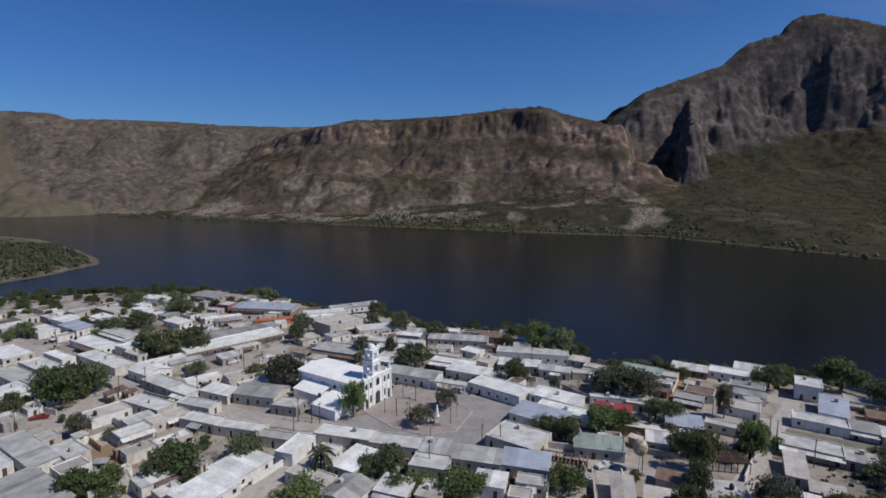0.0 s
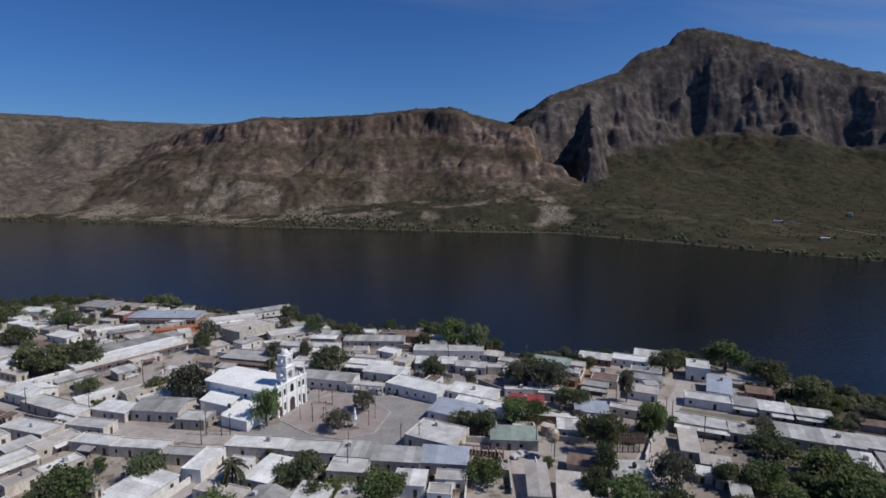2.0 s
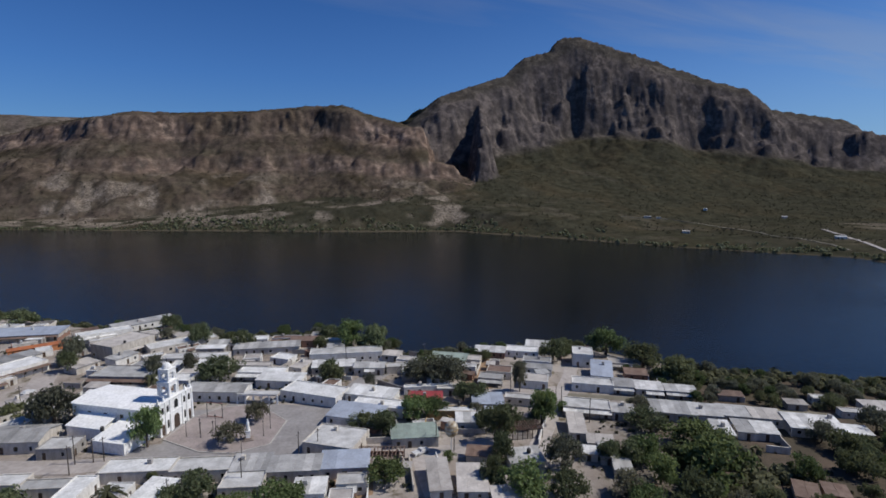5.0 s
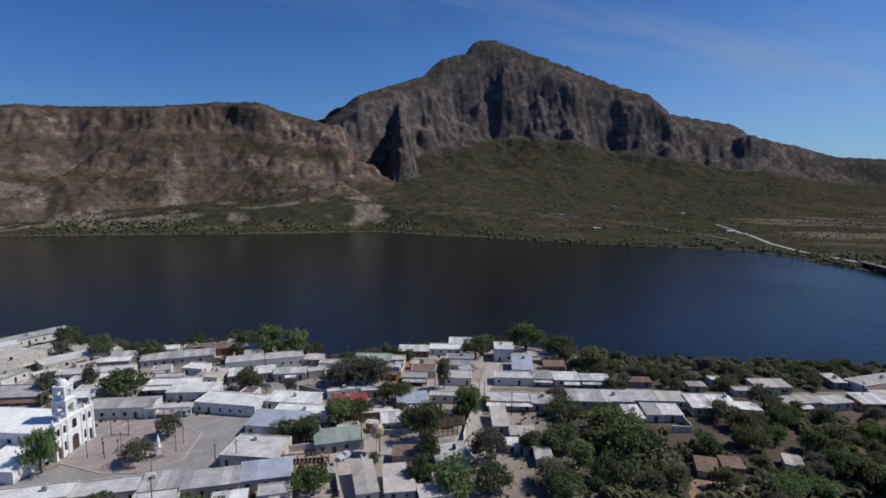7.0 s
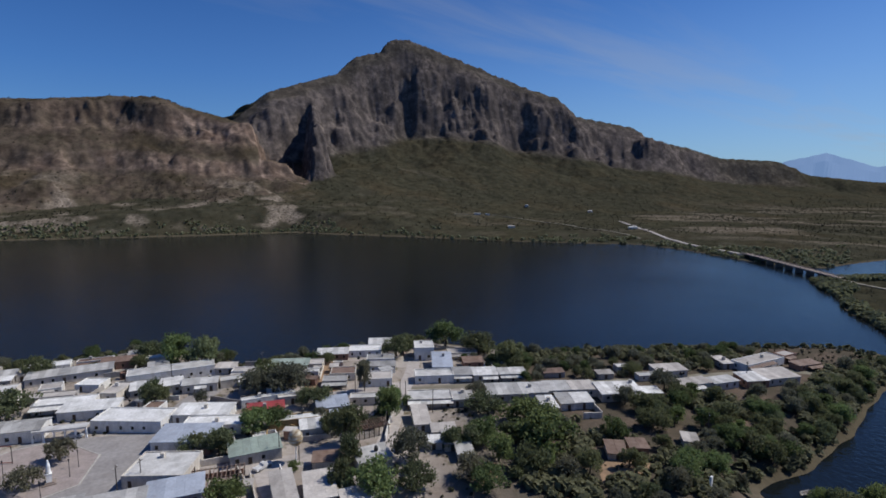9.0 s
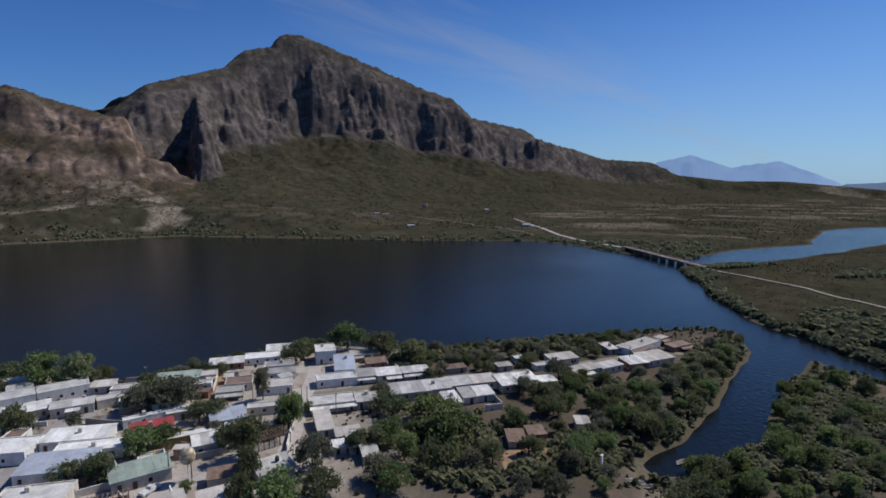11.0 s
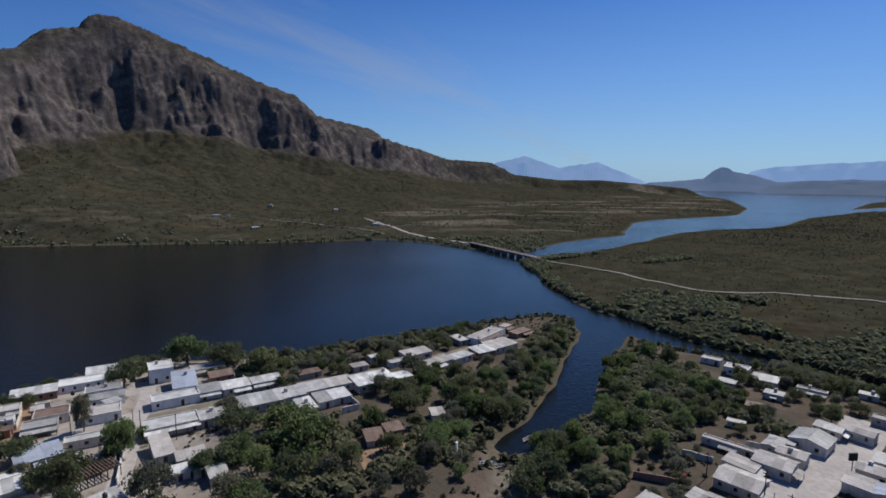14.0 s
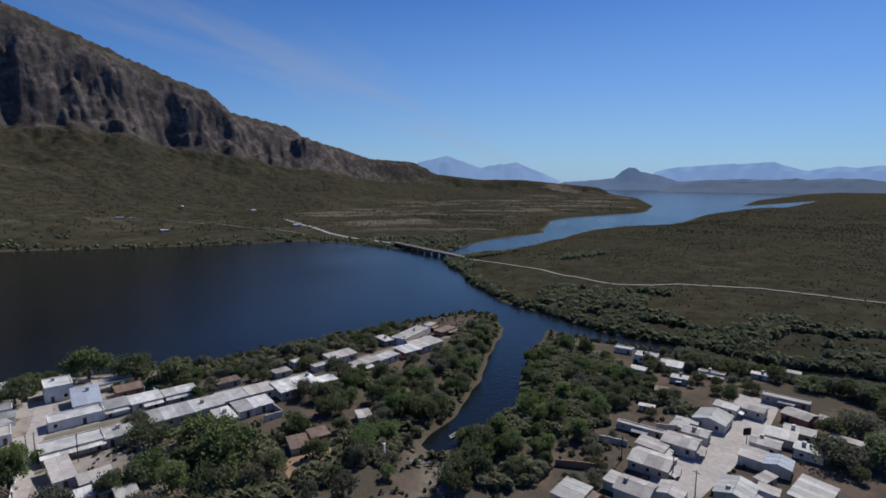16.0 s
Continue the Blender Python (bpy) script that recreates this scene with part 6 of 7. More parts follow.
def strip(name, line, width, z, mat, label, category="road", thick=0.12, drape=False, wide=None):
    """A road bed along a line; drape: it follows the land."""
    pts = smooth_line(line)
    bm = bmesh.new()
    rows = []
    for k, p in enumerate(pts):
        u = (pts[min(k + 1, len(pts) - 1)] - pts[max(k - 1, 0)]).normalized()
        s = Vector((-u.y, u.x, 0)) * width / 2
        h = z + (max(land_height(p.x, p.y), LAKE + 3.0) if drape else 0.0)
        rows.append([bm.verts.new((p.x + s.x * f, p.y + s.y * f, h + dz)) for f, dz in ((-1.06, -thick - (2.0 if drape else 0)), (-1, 0), (1, 0), (1.06, -thick - (2.0 if drape else 0)))])
    for a, b in zip(rows, rows[1:]):
        for k in range(3):
            bm.faces.new((a[k + 1], a[k], b[k], b[k + 1]))
    return tagged(new(name, mesh_of(name, bm, mat)), label, category, kind="structure")


def slab(name, ring, z, mat, label, category, thick=0.14, kind="structure"):
    bm = bmesh.new()
    top = [bm.verts.new((x, y, z)) for x, y in ring]
    low = [bm.verts.new((x, y, z - thick)) for x, y in ring]
    bm.faces.new(top)
    for k in range(len(ring)):
        j = (k + 1) % len(ring)
        bm.faces.new((low[k], low[j], top[j], top[k]))
    bmesh.ops.recalc_face_normals(bm, faces=bm.faces)
    return tagged(new(name, mesh_of(name, bm, mat)), label, category, kind=kind)


def kerb(ring, z, width=0.35):
    """A pale kerb round a raised pavement."""
    mid = sum((Vector(p) for p in ring), Vector((0, 0))) / len(ring)
    bm = bmesh.new()
    rows = []
    for x, y in ring:
        out = (Vector((x, y)) - mid).normalized()
        rows.append([bm.verts.new((x + out.x * k, y + out.y * k, h)) for k, h in ((-width, z), (-width, z + 0.05), (0.06, z + 0.05), (0.06, z - 0.16))])
    for a, b in zip(rows, rows[1:] + rows[:1]):
        for k in range(3):
            bm.faces.new((a[k], b[k], b[k + 1], a[k + 1]))
    bmesh.ops.recalc_face_normals(bm, faces=bm.faces)
    return tagged(new("kerb", mesh_of("kerb", bm, KERB)), "pale concrete kerb round the paved square", "kerb", kind="structure")


LANE_0 = ((-204.4, 241.0), (-160.7, 216.3), (-108.7, 186.2), (-69.5, 164.9), (-41.7, 155.6), (-13.7, 151.4), (12.4, 142.2), (27.7, 139.2), (41.5, 134.0), (54.6, 129.8), (68.1, 132.2))
strip("street_1", LANE_0, 7, 0.03, DUST, "dusty grey street along a row of houses")
LANE_2 = ((4.3, 140.2), (15.3, 155.5), (29.7, 174.7), (37.9, 187.4), (49.9, 198.6), (56.6, 211.0))
strip("street_2", LANE_2, 8, 0.045, ASPHALT, "worn asphalt street leading down to the lake")
LANE_4 = ((120.1, 176.1), (111.2, 165.0), (96.1, 149.1), (86.6, 137.7), (77.3, 127.1), (71.2, 120.1))
strip("street_3", LANE_4, 5, 0.04, PALE, "pale concrete alley between houses")
LANE_6 = ((201.8, -49.9), (174.1, -38.6), (151.0, -26.0), (130.8, -14.5), (116.3, -7.7))
strip("street_4", LANE_6, 12.5, 0.03, PALE, "pale wide concrete street between two rows of houses")
LANE_8 = ((-122.4, 193.8), (-116.9, 167.8), (-118.9, 148.3), (-130.0, 138.4))
strip("street_5", LANE_8, 8, 0.05, DUST, "dusty side street")
LANE_10 = ((101.8, 153.5), (140.3, 131.9), (181.1, 105.7), (203.0, 95.5), (226.2, 82.4), (237.2, 72.3))
strip("street_6", LANE_10, 3.6, 0.035, TRACK, "dusty lane behind a row of houses")
LANE_12 = ((-73.2, 238.7), (-72.2, 212.0), (-84.4, 202.1), (-95.6, 193.0))
strip("street_7", LANE_12, 8, 0.055, DUST, "dusty street beside a long white building")
LANE_14 = ((39.0, 188.0), (48.0, 179.8), (61.6, 171.4), (84.0, 163.0), (102.8, 159.0))
strip("street_8", LANE_14, 5, 0.052, DUST, "dusty street leading past small houses")
LANE_16 = ((45.0, 138.7), (42.3, 124.2), (40.9, 111.6))
strip("street_9", LANE_16, 7, 0.04, PALE, "pale trodden yard between houses")
LANE_18 = ((-36.8, 150.7), (-40.0, 132.9), (-44.8, 119.7), (-48.5, 108.0))
strip("street_10", LANE_18, 6.5, 0.042, PALE, "pale concrete alley past a long white wall")
STREET_LINES = (LANE_0, LANE_2, LANE_4, LANE_6, LANE_8, LANE_10, LANE_12, LANE_14, LANE_16, LANE_18)
PAVED = ((-43.7, 165.9), (-33.2, 157.0), (-11.7, 147.1), (6.2, 140.6), (14.7, 150.4), (29.5, 173.4), (20.6, 171.9), (6.6, 179.4), (-4.3, 186.6), (-10.0, 180.8), (-18.4, 183.2), (-24.8, 161.7))
SQUARE = ((-24.5, 164.1), (-14.4, 153.1), (-5.6, 149.0), (4.2, 151.0), (9.9, 164.9), (1.9, 181.0), (-9.6, 181.9), (-17.5, 176.8))
slab("pavement", PAVED, 0.05, ASPHALT, "worn grey asphalt round the square", "road")
slab("plaza", SQUARE, 0.17, PLAZA, "reddish paved square with a pale kerb", "square")
slab("yard_ground", ((80.6, 190.8), (86.4, 198.4), (92.1, 198.6), (95.1, 190.7), (89.6, 177.6), (82.2, 167.5), (75.6, 166.3), (72.8, 172.5), (74.4, 181.7)), 0.03, EARTH, "bare orange-brown earth of a yard", "ground")
slab("yard_ground", ((-96.9, 139.4), (-93.9, 142.9), (-86.7, 140.8), (-81.2, 134.9), (-83.9, 129.9), (-90.7, 132.0)), 0.03, EARTH, "bare orange-brown earth of a yard", "ground")
slab("yard_ground", ((112.2, 79.6), (119.4, 80.9), (126.3, 77.8), (125.2, 72.6), (117.2, 69.0), (107.3, 74.3)), 0.03, EARTH, "bare orange-brown earth of a yard", "ground")
slab("yard_ground", ((85.7, 98.9), (90.7, 101.5), (93.4, 98.4), (89.1, 92.5), (83.9, 91.5), (81.8, 93.7)), 0.03, EARTH, "bare orange-brown earth of a yard", "ground")
slab("yard_ground", ((16.5, 122.6), (17.9, 127.1), (23.4, 128.0), (28.3, 126.8), (26.1, 117.6), (16.9, 116.8)), 0.03, EARTH, "bare orange-brown earth of a yard", "ground")
strip("road", ((760, 520), (690, 440), (645, 385), (603.4, 316.4), (568.7, 240.4)), 5.0, 0.5, DUST, "pale lakeside road on an embankment", drape=True)
strip("road", ((487.8, 137.7), (453.3, 86.4), (419.8, 35.6), (397.6, -2.0), (397.2, -42.9), (402.2, -85.7), (394.3, -125.9), (382.2, -156.6), (373.7, -178.1)), 3.6, 0.45, TRACK, "pale dirt road across the scrub plain", drape=True)
strip("track", ((552.0, 692.0), (585.0, 690.0), (618.0, 676.0), (655.7, 652.2)), 3.4, 0.5, TRACK, "pale dirt track on the far shore", drape=True)
strip("track", ((655.7, 652.2), (647.5, 560.8), (628.2, 459.0), (606.0, 382.8)), 3.4, 0.5, TRACK, "pale dirt track on the far shore", drape=True)
kerb(SQUARE, 0.17)

# ---- poles, lamps, vehicles and the small things of the town ----
def pole(x, y, high=8.0):
    p = thing("utility_pole", pose(x, y, -0.1, 0, 0, grow.uniform(30, 60)), "weathered wooden utility pole with a crossarm beside the street", "utility pole", "utility poles")
    bm = bmesh.new()
    prism(bm, 0, 0, 0.15, 0, high, 0.1, 8)
    part("post", bm, POLE_WOOD, p)
    bm = bmesh.new()
    box(bm, -0.9, -0.06, high - 0.75, 0.9, 0.06, high - 0.6)
    part("crossarm", bm, POLE_WOOD, p)
    for s in (-0.8, 0, 0.8):
        bm = bmesh.new()
        prism(bm, s, 0, 0.06, high - 0.6, high - 0.42, 0.04, 6)
        part("insulator", bm, CHURCH_WHITE, p)
    return p


CAR_PAINT = {k: material("car_paint_" + k, c, rough=0.3) for k, c in (("white", (0.7, 0.7, 0.7)), ("red", (0.22, 0.03, 0.03)), ("dark", (0.03, 0.035, 0.05)), ("silver", (0.4, 0.41, 0.42)))}
RUBBER = material("tyre_rubber", (0.02, 0.02, 0.02), rough=0.9)


def car(x, y, yaw, paint="white", pickup=False):
    kind = "pickup truck" if pickup else "car"
    c = thing(kind.replace(" ", "_"), pose(x, y, 0.02, 0, 0, yaw), f"{paint} {kind} parked on the dusty street", kind, "parked vehicles")
    bm = bmesh.new()
    a, b = (2.55, 0.9) if pickup else (2.15, 0.86)
    prof = ((-a, 0.35), (a, 0.35), (a, 0.82), (a * 0.55, 0.98), (a * 0.3, 1.5), (-a * 0.12 if pickup else -a * 0.55, 1.52), (-a * 0.2 if pickup else -a * 0.85, 1.0), (-a, 0.98))
    sides = []
    for s in (-b, b):
        sides.append([bm.verts.new((px, s * (0.84 if pz > 1.2 else 1), pz)) for px, pz in prof])
    bm.faces.new(sides[0])
    bm.faces.new(sides[1][::-1])
    for k in range(len(prof)):
        j = (k + 1) % len(prof)
        bm.faces.new((sides[0][j], sides[0][k], sides[1][k], sides[1][j]))
    bmesh.ops.recalc_face_normals(bm, faces=bm.faces)
    part("body", bm, CAR_PAINT[paint], c)
    for s in (-1, 1):
        bm = bmesh.new()
        r = -a * 0.08 if pickup else -a * 0.5
        quad(bm, (r, s * (b * 0.93 + 0.01), 1.05), (a * 0.42, s * (b * 0.93 + 0.01), 1.05), (a * 0.27, s * (b * 0.85 + 0.01), 1.44), (r, s * (b * 0.85 + 0.01), 1.44))
        part("side_window", bm, PANE, c)
    bm = bmesh.new()
    quad(bm, (a * 0.53, -b * 0.8, 1.03), (a * 0.53, b * 0.8, 1.03), (a * 0.33, b * 0.75, 1.46), (a * 0.33, -b * 0.75, 1.46))
    part("windscreen", bm, PANE, c)
    for sx in (-0.62, 0.62):
        for sy in (-1, 1):
            bm = bmesh.new()
            n = 12
            rim = [[bm.verts.new((a * sx + 0.33 * math.cos(2 * math.pi * k / n), sy * b + d, 0.33 + 0.33 * math.sin(2 * math.pi * k / n))) for k in range(n)] for d in (-0.11, 0.11)]
            bm.faces.new(rim[0])
            bm.faces.new(rim[1][::-1])
            for k in range(n):
                bm.faces.new((rim[0][(k + 1) % n], rim[0][k], rim[1][k], rim[1][(k + 1) % n]))
            wheel = part("wheel", bm, RUBBER, c)
            bm = bmesh.new()
            rim = [bm.verts.new((a * sx + 0.19 * math.cos(2 * math.pi * k / n), sy * (b + 0.118), 0.33 + 0.19 * math.sin(2 * math.pi * k / n))) for k in range(n)]
            bm.faces.new(rim)
            part("rim", bm, KERB, wheel, "pale steel rim")
    return c


def monument(x, y):
    m = thing("monument", pose(x, y, 0.1), "white painted monument on a stepped base in the square", "monument")
    bm = bmesh.new()
    box(bm, -1.4, -1.4, 0, 1.4, 1.4, 0.35)
    box(bm, -0.95, -0.95, 0.35, 0.95, 0.95, 0.7)
    part("base", bm, STONE, m)
    bm = bmesh.new()
    box(bm, -0.6, -0.6, 0.7, 0.6, 0.6, 2.6)
    box(bm, -0.72, -0.72, 2.6, 0.72, 0.72, 2.8)
    part("pedestal", bm, CHURCH_WHITE, m)
    bm = bmesh.new()
    prism(bm, 0, 0, 0.55, 2.8, 4.6, 0.45, 10)
    prism(bm, 0, 0, 0.5, 4.6, 5.6, 0.25, 10)
    prism(bm, 0, 0, 0.26, 5.6, 6.2, 0.14, 10)
    part("statue", bm, CHURCH_WHITE, m)
    return m


def arcade(x0, y0, x1, y1):
    """A roofed walk with white pillars in front of the houses on the square."""
    a, b = Vector((x0, y0)), Vector((x1, y1))
    long = (b - a).length
    m = thing("arcade", pose(x0, y0, 0.0, 0, 0, math.degrees(math.atan2(y1 - y0, x1 - x0))), "open arcade with white pillars under a pale flat roof", "arcade")
    bm = bmesh.new()
    box(bm, -0.2, -0.3, 3.25, long + 0.2, 3.0, 3.45)
    part("roof", bm, ROOF["light"], m)
    bm = bmesh.new()
    box(bm, -0.1, -0.12, 2.85, long + 0.1, 0.22, 3.25)
    part("beam", bm, CHURCH_WHITE, m)
    for k in range(6):
        bm = bmesh.new()
        px = long * k / 5
        box(bm, px - 0.28, -0.2, 0, px + 0.28, 0.32, 0.35)
        box(bm, px - 0.2, -0.12, 0.35, px + 0.2, 0.24, 2.85)
        part("pillar", bm, CHURCH_WHITE, m)
    return m


def street_lamp(x, y, high=4.2):
    p = thing("street_lamp", pose(x, y, 0.05), "dark iron street lamp post in the square", "street lamp", "lamps of the square")
    bm = bmesh.new()
    prism(bm, 0, 0, 0.14, 0, 0.5, 0.1, 8)
    prism(bm, 0, 0, 0.08, 0.5, high, 0.06, 8)
    part("post", bm, IRON, p)
    bm = bmesh.new()
    prism(bm, 0, 0, 0.12, high, high + 0.45, 0.22, 8)
    prism(bm, 0, 0, 0.26, high + 0.45, high + 0.7, 0.03, 8)
    part("lantern", bm, IRON, p)
    return p


def goal_frame(x, y, yaw):
    g = thing("metal_frame", pose(x, y, 0.05, 0, 0, yaw), "dark red metal frame standing in the square", "frame")
    for s in (-2.6, 2.6):
        bm = bmesh.new()
        prism(bm, s, 0, 0.1, 0, 5.0, 0.1, 8)
        part("post", bm, IRON, g)
    for z in (0.5, 5.0):
        bm = bmesh.new()
        box(bm, -2.7, -0.08, z - 0.1, 2.7, 0.08, z + 0.1)
        part("crossbar", bm, WALL["red"], g)
    return g


TANK_PAINT = material("flaking_tank_paint", (0.60, 0.55, 0.44), (0.20, 0.13, 0.06), 0.8, 0.7, fine=3.0)


def globe_tank(x, y):
    t = thing("water_tank", pose(x, y, 0), "round water tank with flaking pale and ochre paint on a post", "water tank")
    bm = bmesh.new()
    prism(bm, 0, 0, 0.16, 0, 5.2, 0.14, 8)
    part("post", bm, CHURCH_WHITE, t)
    bm = bmesh.new()
    bmesh.ops.create_uvsphere(bm, u_segments=18, v_segments=12, radius=1.9, matrix=Matrix.Translation((0, 0, 6.7)) @ Matrix.Diagonal((1, 1, 1.2, 1)))
    part("tank", bm, TANK_PAINT, t)
    for z, r in ((5.7, 1.72), (6.7, 1.94), (7.7, 1.72)):
        bm = bmesh.new()
        prism(bm, 0, 0, r, z - 0.1, z + 0.1, r, 18)
        part("band", bm, WALL["ochre"], t)
    return t


def boat(x, y, yaw, mat):
    z = land_height(x, y)
    b = thing("rowing_boat", pose(x, y, max(z, LAKE - 0.1) + 0.05, 0, 0, yaw), "small open fishing boat drawn up by the creek", "boat", "boats by the creek")
    bm = bmesh.new()
    rows = []
    for k in range(9):
        f = -1 + k / 4
        w = 0.75 * (1 - max(0, f) ** 2 * 0.95) * (1 if f > -1 else 0.85)
        rows.append([bm.verts.new((f * 2.2, s * w * q, zz + 0.18 * max(0, f) ** 2)) for s, q, zz in ((-1, 1, 0.6), (-1, 0.6, 0.02), (1, 0.6, 0.02), (1, 1, 0.6), (1, 0.86, 0.58), (1, 0.52, 0.12), (-1, 0.52, 0.12), (-1, 0.86, 0.58))])
    for p, q in zip(rows, rows[1:]):
        for k in range(8):
            bm.faces.new((p[k], p[(k + 1) % 8], q[(k + 1) % 8], q[k]))
    part("hull", bm, mat, b)
    for xx in (-1.0, 0.2):
        bm = bmesh.new()
        box(bm, xx - 0.14, -0.6, 0.38, xx + 0.14, 0.6, 0.44)
        part("bench", bm, WOOD, b)
    return b


def timber_ruin(x, y, yaw, w=12.0, d=9.0):
    """A roofless shed: brown posts with open rafters."""
    r = thing("open_shed", pose(x, y, 0, 0, 0, yaw), "unroofed brown timber shed with bare posts and rafters", "shed")
    rust = WALL["brick"]
    for k in range(7):
        for s in (-1, 1):
            bm = bmesh.new()
            px = -w / 2 + w * k / 6
            box(bm, px - 0.1, s * d / 2 - 0.1, 0, px + 0.1, s * d / 2 + 0.1, 3.0)
            part("post", bm, BARK, r)
    for k in range(13):
        bm = bmesh.new()
        px = -w / 2 + w * k / 12
        box(bm, px - 0.09, -d / 2 - 0.4, 3.0, px + 0.09, d / 2 + 0.4, 3.18)
        part("rafter", bm, ROOF["brown"], r)
    for s in (-1, 0, 1):
        bm = bmesh.new()
        box(bm, -w / 2 - 0.3, s * d / 2 - 0.1, 2.8, w / 2 + 0.3, s * d / 2 + 0.1, 2.99)
        part("beam", bm, BARK, r)
    bm = bmesh.new()
    box(bm, -w / 2, d / 2 + 0.15, 0, w / 2, d / 2 + 0.35, 1.6)
    part("low_wall", bm, rust, r)
    return r


def yard_wall(x0, y0, x1, y1, tone="cream", high=1.8):
    bm = bmesh.new()
    long = math.hypot(x1 - x0, y1 - y0)
    count = max(2, int(long / 2.5))
    rnd = random.Random(int(x0 * 7 + y0))
    last = None
    for k in range(count + 1):
        u = long * k / count
        top = high + rnd.uniform(-0.15, 0.1)
        row = [bm.verts.new(p) for p in ((u, -0.14, -0.2), (u, -0.14, top), (u, 0.14, top), (u, 0.14, -0.2))]
        if last:
            for j in range(4):
                bm.faces.new((last[j], last[(j + 1) % 4], row[(j + 1) % 4], row[j]))
        else:
            bm.faces.new(row)
        last = row
    bm.faces.new(last[::-1])
    bmesh.ops.recalc_face_normals(bm, faces=bm.faces)
    ob = new("yard_wall", mesh_of("yard_wall", bm, WALL[tone]))
    ob.matrix_world = pose(x0, y0, 0, 0, 0, math.degrees(math.atan2(y1 - y0, x1 - x0)))
    return tagged(ob, f"low {WALL_WORDS[tone]} yard wall with an uneven top", "wall", "yard walls")


TANK_BLACK = material("black_plastic_tank", (0.02, 0.02, 0.022), rough=0.5)


def roof_tank(x, y, z):
    t = thing("roof_tank", pose(x, y, z), "black plastic water tank standing on a flat roof", "water tank", "roof tanks")
    bm = bmesh.new()
    prism(bm, 0, 0, 0.55, 0, 1.0, 0.55, 14)
    prism(bm, 0, 0, 0.55, 1.0, 1.25, 0.25, 14)
    part("tank", bm, TANK_BLACK, t)
    bm = bmesh.new()
    prism(bm, 0, 0, 0.25, 1.25, 1.33, 0.25, 14)
    part("lid", bm, TANK_BLACK, t)
    return t


def sign_box(x, y, yaw):
    t = thing("sign_post", pose(x, y, 0, 0, 0, yaw), "dark boxed sign on a tall metal post over the street", "sign")
    bm = bmesh.new()
    prism(bm, 0, 0, 0.12, 0, 5.0, 0.1, 8)
    part("post", bm, IRON, t)
    bm = bmesh.new()
    box(bm, -1.1, -0.25, 4.2, 1.1, 0.25, 6.2)
    bmesh.ops.bevel(bm, geom=bm.edges[:], offset=0.05, segments=1, affect="EDGES")
    part("sign_panel", bm, DARK, t)
    return t


def white_post(x, y):
    t = thing("marker_post", pose(x, y, land_height(x, y) - 0.1), "white painted concrete post standing on a square footing", "post")
    bm = bmesh.new()
    box(bm, -0.9, -0.9, 0, 0.9, 0.9, 0.5)
    part("footing", bm, KERB, t)
    bm = bmesh.new()
    box(bm, -0.45, -0.25, 0.5, 0.45, 0.25, 4.2)
    bmesh.ops.bevel(bm, geom=bm.edges[:], offset=0.04, segments=1, affect="EDGES")
    part("post", bm, CHURCH_WHITE, t)
    return t


BRIDGE_FROM, BRIDGE_TO = (568.7, 240.4), (487.8, 137.7)
pole(-104.2, 181.1, 9)
pole(-78.1, 204.1, 9)
pole(-83.8, 176.4, 8)
pole(-110.1, 175.6, 8)
pole(-70.1, 202.3, 8)
pole(-125.2, 149.6, 7)
pole(-126.9, 161.3, 8)
pole(-44.1, 151.8, 8)
pole(-44.2, 157.3, 8)
pole(-39.9, 156.8, 7)
pole(-37.4, 156.5, 7)
pole(-171.4, 231.4, 8)
pole(-3.2, 130.9, 8)
pole(-19.0, 128.6, 7)
pole(16.4, 142.2, 7)
pole(97.6, 132.3, 8)
pole(11.1, 140.1, 8)
pole(51.9, 130.5, 8)
pole(94.4, 143.3, 8)
pole(83.4, 157.6, 8)
pole(207.1, 83.9, 8)
pole(151.5, 70.5, 8)
pole(175.2, 97.1, 8)
pole(137.8, -16.4, 8)
pole(131.6, -20.8, 7)
pole(92.5, 143.6, 8)
pole(143.8, -4.3, 7)
pole(67.9, 205.1, 7)
pole(85.2, 195.9, 7)
pole(36.4, 210.6, 7)
pole(154.3, 3.5, 6)
pole(48.0, 134.3, 8)
car(-72.4, 216.2, 55, "white", False)
car(-84.5, 209.8, 50, "white", True)
car(-165.1, 219.2, -36, "dark", False)
car(-124.9, 158.6, 20, "red", True)
car(5.1, 180.7, -30, "silver", False)
car(42.7, 132.0, 20, "white", True)
car(139.8, 1.4, -10, "red", True)
car(-154.1, 250.9, -30, "silver", False)
car(228.7, -11.5, -60, "dark", False)
car(221.3, -14.4, -20, "dark", True)
car(29.5, 123.3, 60, "white", False)
car(-53.0, 284.6, -36, "silver", False)
car(32.3, 178.4, 54, "silver", False)
car(185.1, -53.3, -17, "dark", True)
monument(-1.5, 156.1)
arcade(-4.6, 183.6, 7.8, 178.8)
street_lamp(-18.3, 164.0)
street_lamp(-14.7, 164.4)
street_lamp(-10.5, 165.6)
street_lamp(4.8, 161.1)
street_lamp(-3.3, 148.7)
street_lamp(-14.3, 161.8)
street_lamp(3.0, 169.8)
street_lamp(-11.0, 161.4)
street_lamp(2.7, 156.8)
goal_frame(-11.1, 174.4, -30)
globe_tank(50.9, 130.0)
boat(127.3, 48.6, -60, WALL["white"])
boat(128.5, 46.1, -50, WALL["shade"])
boat(161.9, 54.5, -50, WALL["white"])
boat(150.8, 44.3, -20, WALL["shade"])
timber_ruin(74.8, 131.9, -10, 9.0, 5.0)
timber_ruin(30.8, 129.5, -20)
yard_wall(53.9, 155.6, 60.4, 139.1, "ochre")
